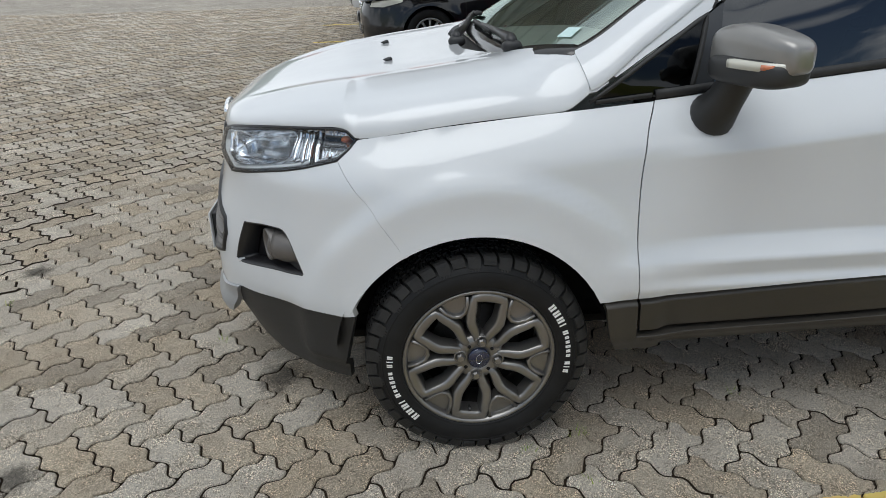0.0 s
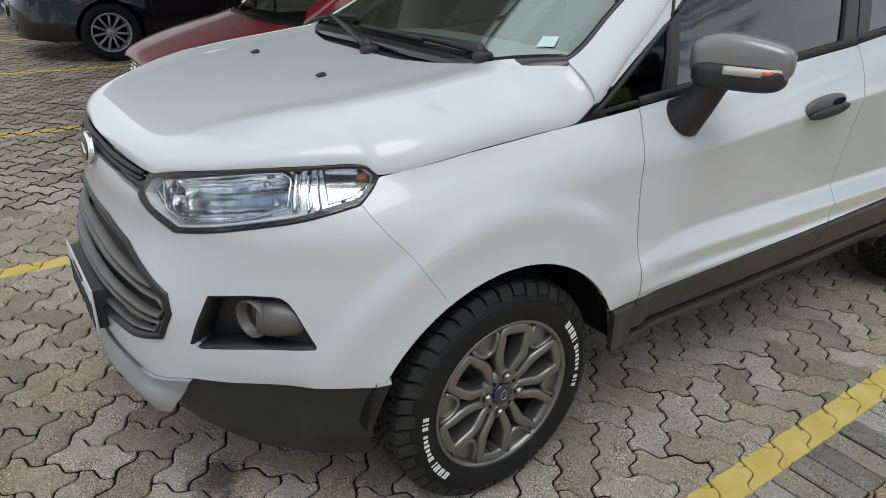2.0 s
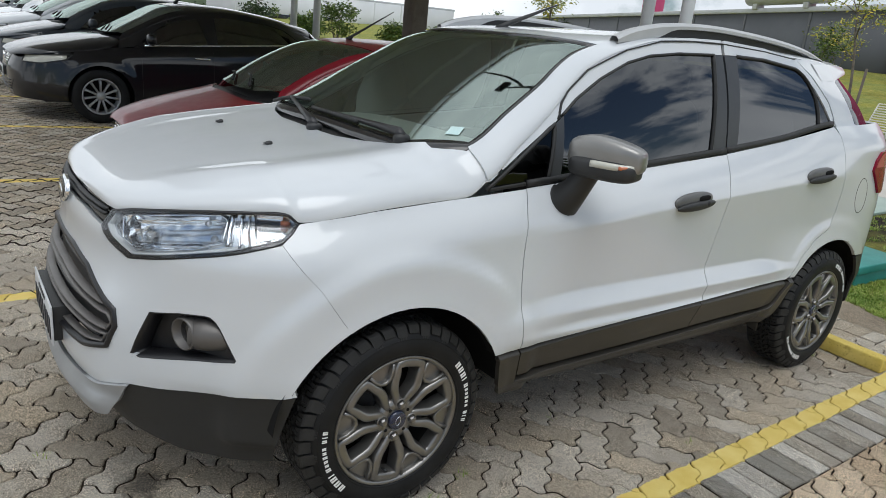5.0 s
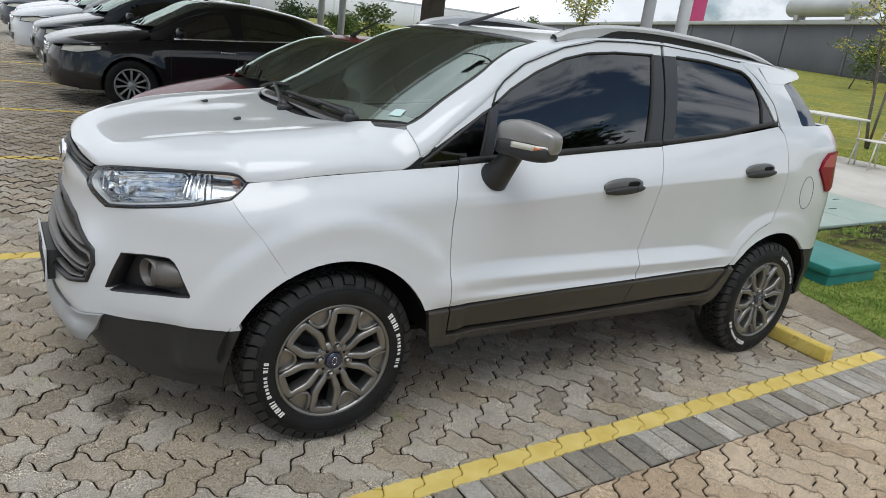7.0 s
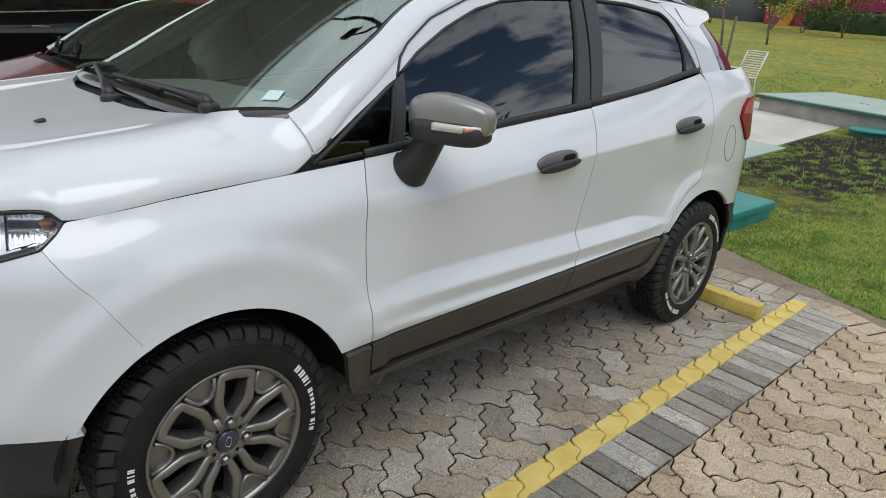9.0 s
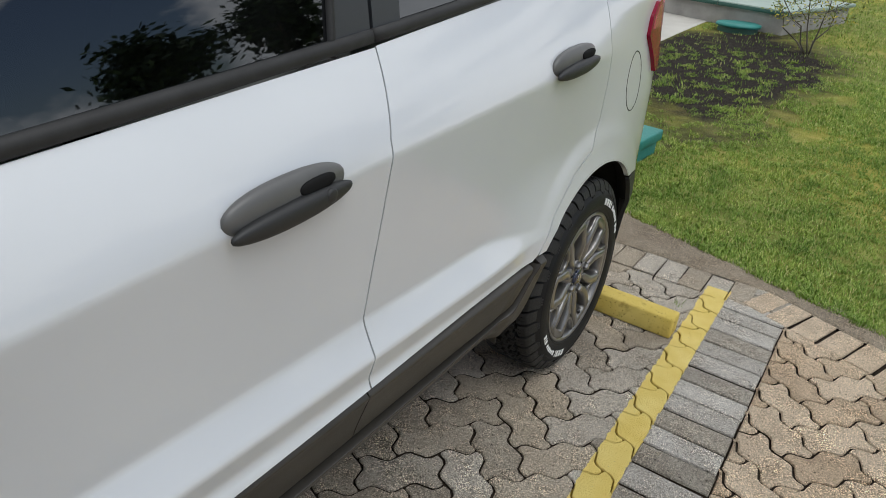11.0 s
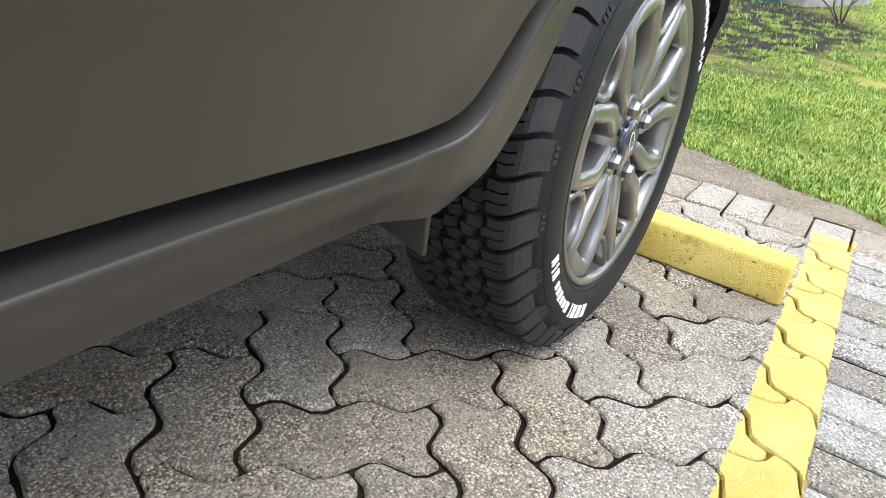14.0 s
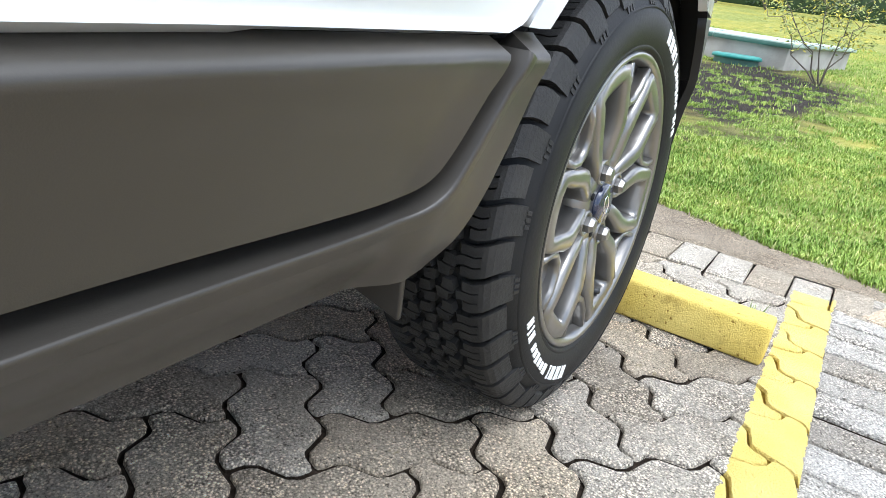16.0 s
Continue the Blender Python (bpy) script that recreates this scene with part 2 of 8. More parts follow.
def paver_mat(name, stops, yellow=(), spots=()):
    """Concrete paver: a tone for each stone, aggregate grain, stains, and road paint where the bands of y lie."""
    m = mat_base(name, stops[1], 0.9, spec=0.25)
    info = node(m, "ShaderNodeObjectInfo")
    geo = node(m, "ShaderNodeNewGeometry")
    pos = geo.outputs["Position"]
    rnd = node(m, "ShaderNodeMath")
    rnd.operation = "ADD"
    link(m, info.outputs["Random"], rnd.inputs[0])
    link(m, geo.outputs["Random Per Island"], rnd.inputs[1])
    fr = node(m, "ShaderNodeMath")
    fr.operation = "FRACT"
    link(m, rnd.outputs[0], fr.inputs[0])
    tone = ramp(m, fr.outputs[0], [(0.0, stops[0]), (0.3, stops[1]), (0.62, stops[2]), (1.0, stops[3])])
    speck = ramp(m, noisy(m, 330.0, 3.0, pos, 0.8), [(0.35, (0.26, 0.25, 0.24)), (0.43, (1.0, 1.0, 1.0)), (0.57, (1.2, 1.2, 1.19)), (0.67, (1.85, 1.83, 1.79))])
    col = mixed(m, 1.0, tone, speck, "MULTIPLY")
    # bared aggregate where the face has worn off
    chip = node(m, "ShaderNodeTexVoronoi", Scale=260.0, Randomness=1.0)
    link(m, pos, chip.inputs["Vector"])
    grit = ramp(m, chip.outputs["Color"], [(0.1, (0.7, 0.68, 0.65)), (0.5, (1.22, 1.2, 1.17)), (0.85, (2.2, 2.16, 2.08))])
    rim = ramp(m, chip.outputs["Distance"], [(0.34, (1.2, 1.2, 1.2)), (0.64, (0.36, 0.35, 0.33))])
    worn = ramp(m, noisy(m, 7.0, 5.0, pos, 0.62), [(0.42, (0.3, 0.3, 0.3)), (0.66, (1, 1, 1))])
    col = mixed(m, worn, col, mixed(m, 1.0, col, mixed(m, 1.0, grit, rim, "MULTIPLY"), "MULTIPLY"))
    stain = ramp(m, noisy(m, 1.7, 5.0, pos), [(0.34, (0.84, 0.83, 0.82)), (0.6, (1.04, 1.035, 1.02))])
    col = mixed(m, 1.0, col, stain, "MULTIPLY")
    blot = ramp(m, noisy(m, 11.0, 4.0, pos), [(0.3, (0.84, 0.82, 0.79)), (0.62, (1.04, 1.04, 1.03))])
    col = mixed(m, 1.0, col, blot, "MULTIPLY")
    pits = ramp(m, noisy(m, 135.0, 2.0, pos, 0.6), [(0.30, (0.3, 0.29, 0.27)), (0.37, (1, 1, 1)), (0.62, (1, 1, 1)), (0.72, (1.35, 1.33, 1.3))])
    col = mixed(m, 1.0, col, pits, "MULTIPLY")
    # oil and soil spots
    for sx, sy, sr in spots:
        away = node(m, "ShaderNodeVectorMath")
        away.operation = "DISTANCE"
        away.inputs[1].default_value = (sx, sy, FALL * sy)
        link(m, pos, away.inputs[0])
        ring = node(m, "ShaderNodeMath")
        ring.operation = "MULTIPLY_ADD"
        ring.inputs[1].default_value = sr * 1.6
        link(m, noisy(m, 24.0, 5.0, pos, 0.75), ring.inputs[0])
        link(m, away.outputs["Value"], ring.inputs[2])
        fade = node(m, "ShaderNodeMapRange")
        fade.inputs["From Min"].default_value, fade.inputs["From Max"].default_value = sr * 1.15, sr * 1.75
        fade.inputs["To Min"].default_value, fade.inputs["To Max"].default_value = 0.8, 0.0
        link(m, ring.outputs[0], fade.inputs["Value"])
        col = mixed(m, fade.outputs["Result"], col, (0.05, 0.045, 0.038))
    # lichen
    moss = ramp(m, noisy(m, 16.0, 5.0, pos, 0.7), [(0.66, (0, 0, 0)), (0.76, (0.7, 0.7, 0.7))])
    col = mixed(m, moss, col, (0.30, 0.24, 0.09))
    if yellow:
        sep = node(m, "ShaderNodeSeparateXYZ")
        link(m, pos, sep.inputs[0])
        total = None
        for y0, slope, half, x0, x1 in yellow:
            def math_node(op, a, b):
                q = node(m, "ShaderNodeMath")
                q.operation = op
                for i, v in enumerate((a, b)):
                    if isinstance(v, bpy.types.NodeSocket):
                        link(m, v, q.inputs[i])
                    elif v is not None:
                        q.inputs[i].default_value = v
                return q.outputs[0]
            off = math_node("SUBTRACT", sep.outputs["Y"], math_node("ADD", math_node("MULTIPLY", sep.outputs["X"], slope), y0))
            wob = math_node("MULTIPLY", math_node("SUBTRACT", noisy(m, 45.0, 3.0, pos), 0.5), 0.022)
            near = math_node("LESS_THAN", math_node("ADD", math_node("ABSOLUTE", off, None), wob), half)
            inx = math_node("MULTIPLY", math_node("GREATER_THAN", sep.outputs["X"], x0), math_node("LESS_THAN", sep.outputs["X"], x1))
            band = math_node("MULTIPLY", near, inx)
            total = band if total is None else math_node("MAXIMUM", total, band)
        wear = ramp(m, noisy(m, 70.0, 5.0, pos, 0.7), [(0.24, (0, 0, 0)), (0.33, (1, 1, 1))])
        paint = ramp(m, noisy(m, 8.0, 5.0, pos), [(0.3, (0.84, 0.635, 0.16)), (0.7, (0.94, 0.76, 0.26))])
        keep = math_node("MULTIPLY", total, wear)
        col = mixed(m, keep, col, paint)
    link(m, col, shader(m).inputs["Base Color"])
    rough = node(m, "ShaderNodeMath")
    rough.operation = "MULTIPLY_ADD"
    rough.inputs[1].default_value = -0.5
    link(m, chip.outputs["Distance"], rough.inputs[0])
    link(m, noisy(m, 220.0, 5.0, pos, 0.8), rough.inputs[2])
    bump(m, rough.outputs[0], 0.9, 0.010)
    return m

# ---- building helpers ----
def finish(name, bm, material, parent=None, label="", smooth_faces=True):
    me = bpy.data.meshes.new(name)
    if smooth_faces:
        for f in bm.faces:
            f.smooth = True
    bm.to_mesh(me)
    bm.free()
    if material:
        me.materials.append(material)
    ob = new(name, me)
    if parent:
        ob.parent = parent
    if label:
        tagged(ob, label)
    return ob


def part(name, bm, material, parent, label="", smooth_faces=True):
    return finish(name, bm, material, parent, label, smooth_faces)


def thing(name, label, category, group="", at=None):
    ob = new(name)
    ob.empty_display_size = 0.1
    tagged(ob, label, category, group)
    if at is not None:
        ob.matrix_world = at
    return ob


def spline(pts, x):
    """A monotone cubic through the points (a, b), read at x."""
    n = len(pts)
    if x <= pts[0][0]:
        return pts[0][1]
    if x >= pts[-1][0]:
        return pts[-1][1]
    i = 0
    while x > pts[i + 1][0]:
        i += 1

    def slope(j):
        if j in (0, n - 1):
            k = 0 if j == 0 else n - 2
            return (pts[k + 1][1] - pts[k][1]) / (pts[k + 1][0] - pts[k][0])
        a = (pts[j][1] - pts[j - 1][1]) / (pts[j][0] - pts[j - 1][0])
        b = (pts[j + 1][1] - pts[j][1]) / (pts[j + 1][0] - pts[j][0])
        return 0 if a * b <= 0 else 2 * a * b / (a + b)

    h = pts[i + 1][0] - pts[i][0]
    t = (x - pts[i][0]) / h
    return (pts[i][1] * (1 + 2 * t) * (1 - t) ** 2 + slope(i) * h * t * (1 - t) ** 2
            + pts[i + 1][1] * t * t * (3 - 2 * t) + slope(i + 1) * h * t * t * (t - 1))


def sstep(a, b, x):
    t = min(1, max(0, (x - a) / (b - a)))
    return t * t * (3 - 2 * t)


def catmull(pts, per=12, closed=False):
    """A smooth line through the points, with per steps between two of them."""
    out, n = [], len(pts)
    for i in range(n if closed else n - 1):
        p = [pts[(i + k) % n] if closed else pts[min(n - 1, max(0, i + k))] for k in (-1, 0, 1, 2)]
        for j in range(per):
            t = j / per
            out.append(tuple(0.5 * (2 * b + (c - a) * t + (2 * a - 5 * b + 4 * c - d) * t * t + (3 * b - a - 3 * c + d) * t ** 3) for a, b, c, d in zip(*p)))
    if not closed:
        out.append(tuple(pts[-1]))
    return out


def inside(poly, x, y):
    hit = False
    for (ax, ay), (bx, by) in zip(poly, poly[1:] + poly[:1]):
        if (ay > y) != (by > y) and x < (bx - ax) * (y - ay) / (by - ay) + ax:
            hit = not hit
    return hit


def nearest(poly, x, y):
    best, spot = 1e9, None
    for (ax, ay), (bx, by) in zip(poly, poly[1:] + poly[:1]):
        dx, dy = bx - ax, by - ay
        q = dx * dx + dy * dy
        t = 0 if q < 1e-12 else min(1, max(0, ((x - ax) * dx + (y - ay) * dy) / q))
        px, py = ax + t * dx, ay + t * dy
        d = (px - x) ** 2 + (py - y) ** 2
        if d < best:
            best, spot = d, (px, py)
    return best, spot


def panel_bm(fn, poly, su, sv=None, holes=(), lip=0.012, flip=False):
    """A sheet of the surface fn(u, v) inside the outline poly and outside the holes, its rim turned in by lip."""
    sv = sv or su
    u0, u1 = min(p[0] for p in poly), max(p[0] for p in poly)
    v0, v1 = min(p[1] for p in poly), max(p[1] for p in poly)
    nu, nv = max(2, math.ceil((u1 - u0) / su)), max(2, math.ceil((v1 - v0) / sv))
    du, dv = (u1 - u0) / nu, (v1 - v0) / nv
    asp = du / dv
    ring = [[(a, b * asp) for a, b in line] for line in (poly, *holes)]
    cells = []
    for i in range(nu):
        for j in range(nv):
            cu, cv = u0 + (i + 0.5) * du, (v0 + (j + 0.5) * dv) * asp
            if inside(ring[0], cu, cv) and not any(inside(h, cu, cv) for h in ring[1:]):
                cells.append((i, j))
    uses = {}
    for i, j in cells:
        for a, b in (((i, j), (i + 1, j)), ((i + 1, j), (i + 1, j + 1)), ((i + 1, j + 1), (i, j + 1)), ((i, j + 1), (i, j))):
            key = (min(a, b), max(a, b))
            uses[key] = uses.get(key, 0) + 1
    rim = {v for e, n in uses.items() if n == 1 for v in e}
    spots = {}
    for i, j in cells:
        for key in ((i, j), (i + 1, j), (i + 1, j + 1), (i, j + 1)):
            if key not in spots:
                u, v = u0 + key[0] * du, v0 + key[1] * dv
                if key in rim:
                    best = min((nearest(r, u, v * asp) for r in ring), key=lambda q: q[0])
                    u, v = best[1][0], best[1][1] / asp
                spots[key] = (u, v)
    # the outline's own corners
    for r in ring:
        n = len(r)
        for k in range(n):
            (ax, ay), (bx, by), (cx, cy) = r[k - 1], r[k], r[(k + 1) % n]
            a1, a2 = math.atan2(by - ay, bx - ax), math.atan2(cy - by, cx - bx)
            if abs((a2 - a1 + math.pi) % (2 * math.pi) - math.pi) > 0.5 and rim:
                key = min(rim, key=lambda q: (spots[q][0] - bx) ** 2 + (spots[q][1] * asp - by) ** 2)
                if math.hypot(spots[key][0] - bx, spots[key][1] * asp - by) < 1.2 * du:
                    spots[key] = (bx, by / asp)
    bm = bmesh.new()
    made = {k: bm.verts.new(fn(*s)) for k, s in spots.items()}
    for i, j in cells:
        q = [made[(i, j)], made[(i + 1, j)], made[(i + 1, j + 1)], made[(i, j + 1)]]
        if flip:
            q.reverse()
        try:
            bm.faces.new(q)
        except ValueError:
            pass
    bm.normal_update()
    bmesh.ops.dissolve_degenerate(bm, dist=0.0004, edges=bm.edges[:])
    bm.normal_update()
    if lip:
        border = [e for e in bm.edges if len(e.link_faces) == 1]
        normals = {v: v.normal.copy() for e in border for v in e.verts}
        low = {v: bm.verts.new(v.co - n * lip) for v, n in normals.items()}
        for e in border:
            loop = [l for l in e.link_loops][0]
            a, b = loop.vert, loop.link_loop_next.vert
            e.smooth = False
            try:
                bm.faces.new((b, a, low[a], low[b]))
            except ValueError:
                pass
    return bm


def ribbon_bm(fn, path, width, height=0.004, base=-0.004, closed=False):
    """A low strip that follows path on the surface fn(u, v, off)."""
    bm = bmesh.new()
    n = len(path)
    rows = []
    for i in range(n):
        a = path[i - 1] if (closed or i > 0) else path[i]
        b = path[(i + 1) % n] if (closed or i < n - 1) else path[i]
        dx, dy = b[0] - a[0], b[1] - a[1]
        q = math.hypot(dx, dy) or 1
        px, py = -dy / q * width / 2, dx / q * width / 2
        u, v = path[i]
        rows.append([bm.verts.new(fn(u + k * px, v + k * py, o)) for k, o in ((-1, base), (-0.85, height * 0.7), (0, height), (0.85, height * 0.7), (1, base))])
    for i in range(n if closed else n - 1):
        a, b = rows[i], rows[(i + 1) % n]
        for j in range(4):
            bm.faces.new((a[j], b[j], b[j + 1], a[j + 1]))
    if not closed:
        bm.faces.new(rows[0])
        bm.faces.new(rows[-1][::-1])
    bmesh.ops.recalc_face_normals(bm, faces=bm.faces[:])
    return bm


def densify(path, step, closed=False):
    out = []
    pairs = list(zip(path, path[1:] + path[:1])) if closed else list(zip(path, path[1:]))
    for a, b in pairs:
        n = max(1, math.ceil(math.dist(a, b) / step))
        out += [tuple(p + (q - p) * k / n for p, q in zip(a, b)) for k in range(n)]
    if not closed:
        out.append(tuple(path[-1]))
    return out


def box_bm(x0, x1, y0, y1, z0, z1, bevel=0.004, segs=2):
    bm = bmesh.new()
    bmesh.ops.create_cube(bm, size=1, matrix=Matrix.Translation(((x0 + x1) / 2, (y0 + y1) / 2, (z0 + z1) / 2)) @ Matrix.Diagonal((x1 - x0, y1 - y0, z1 - z0, 1)))
    if bevel:
        bmesh.ops.bevel(bm, geom=bm.edges[:], offset=bevel, segments=segs, affect="EDGES", profile=0.5)
    return bm


def blob_bm(centre, radii, p=2.5, nu=28, nv=16, shape=None):
    """A rounded block: superellipsoid with exponent p; shape(x, y, z) may move its points in the unit block."""
    bm = bmesh.new()
    def sp(v, e):
        return math.copysign(abs(v) ** e, v)
    e = 2 / p
    rows = []
    for j in range(1, nv):
        th = -math.pi / 2 + math.pi * j / nv
        row = []
        for i in range(nu):
            ph = 2 * math.pi * i / nu
            q = (sp(math.cos(th), e) * sp(math.cos(ph), e), sp(math.cos(th), e) * sp(math.sin(ph), e), sp(math.sin(th), e))
            if shape:
                q = shape(*q)
            row.append(bm.verts.new([c + r * k for c, r, k in zip(centre, radii, q)]))
        rows.append(row)
    ends = []
    for z in (-1, 1):
        q = shape(0, 0, z) if shape else (0, 0, z)
        ends.append(bm.verts.new([c + r * k for c, r, k in zip(centre, radii, q)]))
    for a, b in zip(rows, rows[1:]):
        for i in range(nu):
            bm.faces.new((a[i], a[(i + 1) % nu], b[(i + 1) % nu], b[i]))
    for i in range(nu):
        bm.faces.new((ends[0], rows[0][(i + 1) % nu], rows[0][i]))
        bm.faces.new((ends[1], rows[-1][i], rows[-1][(i + 1) % nu]))
    return bm


def tube_bm(path, radius, sides=8, bm=None, caps=True):
    """A round bar along a line of points; radius may be a list."""
    bm = bm or bmesh.new()
    pts = [Vector(p) for p in path]
    rads = radius if isinstance(radius, (list, tuple)) else [radius] * len(pts)
    rows = []
    up = Vector((0.123, 0.456, 0.881))
    for i, p in enumerate(pts):
        d = (pts[min(i + 1, len(pts) - 1)] - pts[max(i - 1, 0)]).normalized()
        a = d.cross(up).normalized()
        b = d.cross(a)
        rows.append([bm.verts.new(p + (a * math.cos(2 * math.pi * k / sides) + b * math.sin(2 * math.pi * k / sides)) * rads[i]) for k in range(sides)])
    for r, s in zip(rows, rows[1:]):
        for k in range(sides):
            bm.faces.new((r[k], r[(k + 1) % sides], s[(k + 1) % sides], s[k]))
    if caps:
        bm.faces.new(rows[0][::-1])
        bm.faces.new(rows[-1])
    return bm


def lathe_bm(profile, sides=64, axis="Y", bm=None):
    """A profile of (radius, place along the axis) turned round the axis through the origin."""
    bm = bm or bmesh.new()
    rows = []
    for r, h in profile:
        row = []
        for k in range(sides):
            c, s = math.cos(2 * math.pi * k / sides) * r, math.sin(2 * math.pi * k / sides) * r
            row.append(bm.verts.new((c, h, s) if axis == "Y" else (c, s, h)))
        rows.append(row)
    for a, b in zip(rows, rows[1:]):
        for k in range(sides):
            bm.faces.new((a[k], a[(k + 1) % sides], b[(k + 1) % sides], b[k]))
    return bm


def prism_bm(outline, lower, upper, bm=None, bevel=0.0):
    """A flat outline in the XZ plane, from y = lower (near side) to y = upper."""
    bm = bm or bmesh.new()
    a = [bm.verts.new((x, lower, z)) for x, z in outline]
    b = [bm.verts.new((x, upper, z)) for x, z in outline]
    n = len(a)
    fs = [bm.faces.new(a), bm.faces.new(b[::-1])]
    for i in range(n):
        fs.append(bm.faces.new((a[i], b[i], b[(i + 1) % n], a[(i + 1) % n])))
    bmesh.ops.recalc_face_normals(bm, faces=fs)
    if bevel:
        edges = [e for e in fs[0].edges]
        bmesh.ops.bevel(bm, geom=edges, offset=bevel, segments=2, affect="EDGES", profile=0.5)
    return bm

# ---- the white car: x runs to its tail, the near tyre wall stands at y = 0 ----
MID = 0.86
PLAN = catmull([(-0.772, -0.2), (-0.775, 0.0), (-0.766, 0.2), (-0.738, 0.37), (-0.697, 0.487), (-0.645, 0.592), (-0.57, 0.684), (-0.488, 0.762),
                (-0.343, 0.845), (-0.198, 0.877), (0.0, 0.888), (0.45, 0.888), (1.4, 0.89), (2.35, 0.888), (2.7, 0.886), (2.92, 0.868), (3.03, 0.825),
                (3.11, 0.735), (3.17, 0.55), (3.21, 0.25), (3.22, 0.0), (3.21, -0.2)], 14)
PLAN = PLAN[14:-14]
RUN = [0.0]
for p, q in zip(PLAN, PLAN[1:]):
    RUN.append(RUN[-1] + math.dist(p, q))
END = RUN[-1]


def plan(s):
    """Place and outward way on the car's outline, s metres from the middle of its nose."""
    s = min(END - 1e-6, max(0, s))
    lo, hi = 0, len(RUN) - 1
    while hi - lo > 1:
        k = (lo + hi) // 2
        if RUN[k] <= s:
            lo = k
        else:
            hi = k
    t = (s - RUN[lo]) / (RUN[hi] - RUN[lo])
    def way(i):
        a, b = PLAN[max(0, i - 1)], PLAN[min(len(PLAN) - 1, i + 1)]
        return Vector((-(b[1] - a[1]), b[0] - a[0])).normalized()
    n = (way(lo) * (1 - t) + way(hi) * t).normalized()
    return PLAN[lo][0] + (PLAN[hi][0] - PLAN[lo][0]) * t, PLAN[lo][1] + (PLAN[hi][1] - PLAN[lo][1]) * t, n.x, n.y


def s_x(x):
    """The run at which the flank reaches x."""
    for i in range(60, len(PLAN) - 1):
        if PLAN[i][0] <= x <= PLAN[i + 1][0]:
            return RUN[i] + (RUN[i + 1] - RUN[i]) * (x - PLAN[i][0]) / (PLAN[i + 1][0] - PLAN[i][0])
    for i in range(len(PLAN) - 1):
        if PLAN[i][0] <= x <= PLAN[i + 1][0]:
            return RUN[i] + (RUN[i + 1] - RUN[i]) * (x - PLAN[i][0]) / (PLAN[i + 1][0] - PLAN[i][0])
    return END


def s_w(w):
    """The run at which the nose is w wide from the middle."""
    for i in range(len(PLAN) - 1):
        if PLAN[i][1] <= w <= PLAN[i + 1][1]:
            return RUN[i] + (RUN[i + 1] - RUN[i]) * (w - PLAN[i][1]) / (PLAN[i + 1][1] - PLAN[i][1])
    return 0.0


def flank(*pts):
    return [(s_x(x), z) for x, z in pts]


BELT = [(-0.31, 0.945), (0.234, 1.009), (0.47, 1.03), (1.57, 1.137), (2.0, 1.19), (2.43, 1.263), (3.2, 1.30)]
UPPER = [(0, 0.115), (0.04, 0.082), (0.08, 0.056), (0.12, 0.040), (0.2, 0.033), (0.3, 0.022), (0.42, 0.012)]
SILLLOW = [(0.2, 0.12), (0.3, 0.088), (0.335, 0.066), (0.365, 0.042), (0.40, 0.028), (0.44, 0.016), (0.50, -0.005), (0.54, -0.018), (0.58, -0.018), (0.66, -0.002), (0.72, 0.0)]
LOWER = [(0.2, 0.06), (0.3, 0.036), (0.38, 0.026), (0.44, 0.015), (0.50, -0.005), (0.54, -0.018), (0.58, -0.018), (0.66, -0.002), (0.72, 0.0)]


SHOULDER = [(0.2, 0.865), (0.72, 0.908), (1.115, 0.944), (1.64, 0.983), (2.4, 1.03), (3.2, 1.06)]


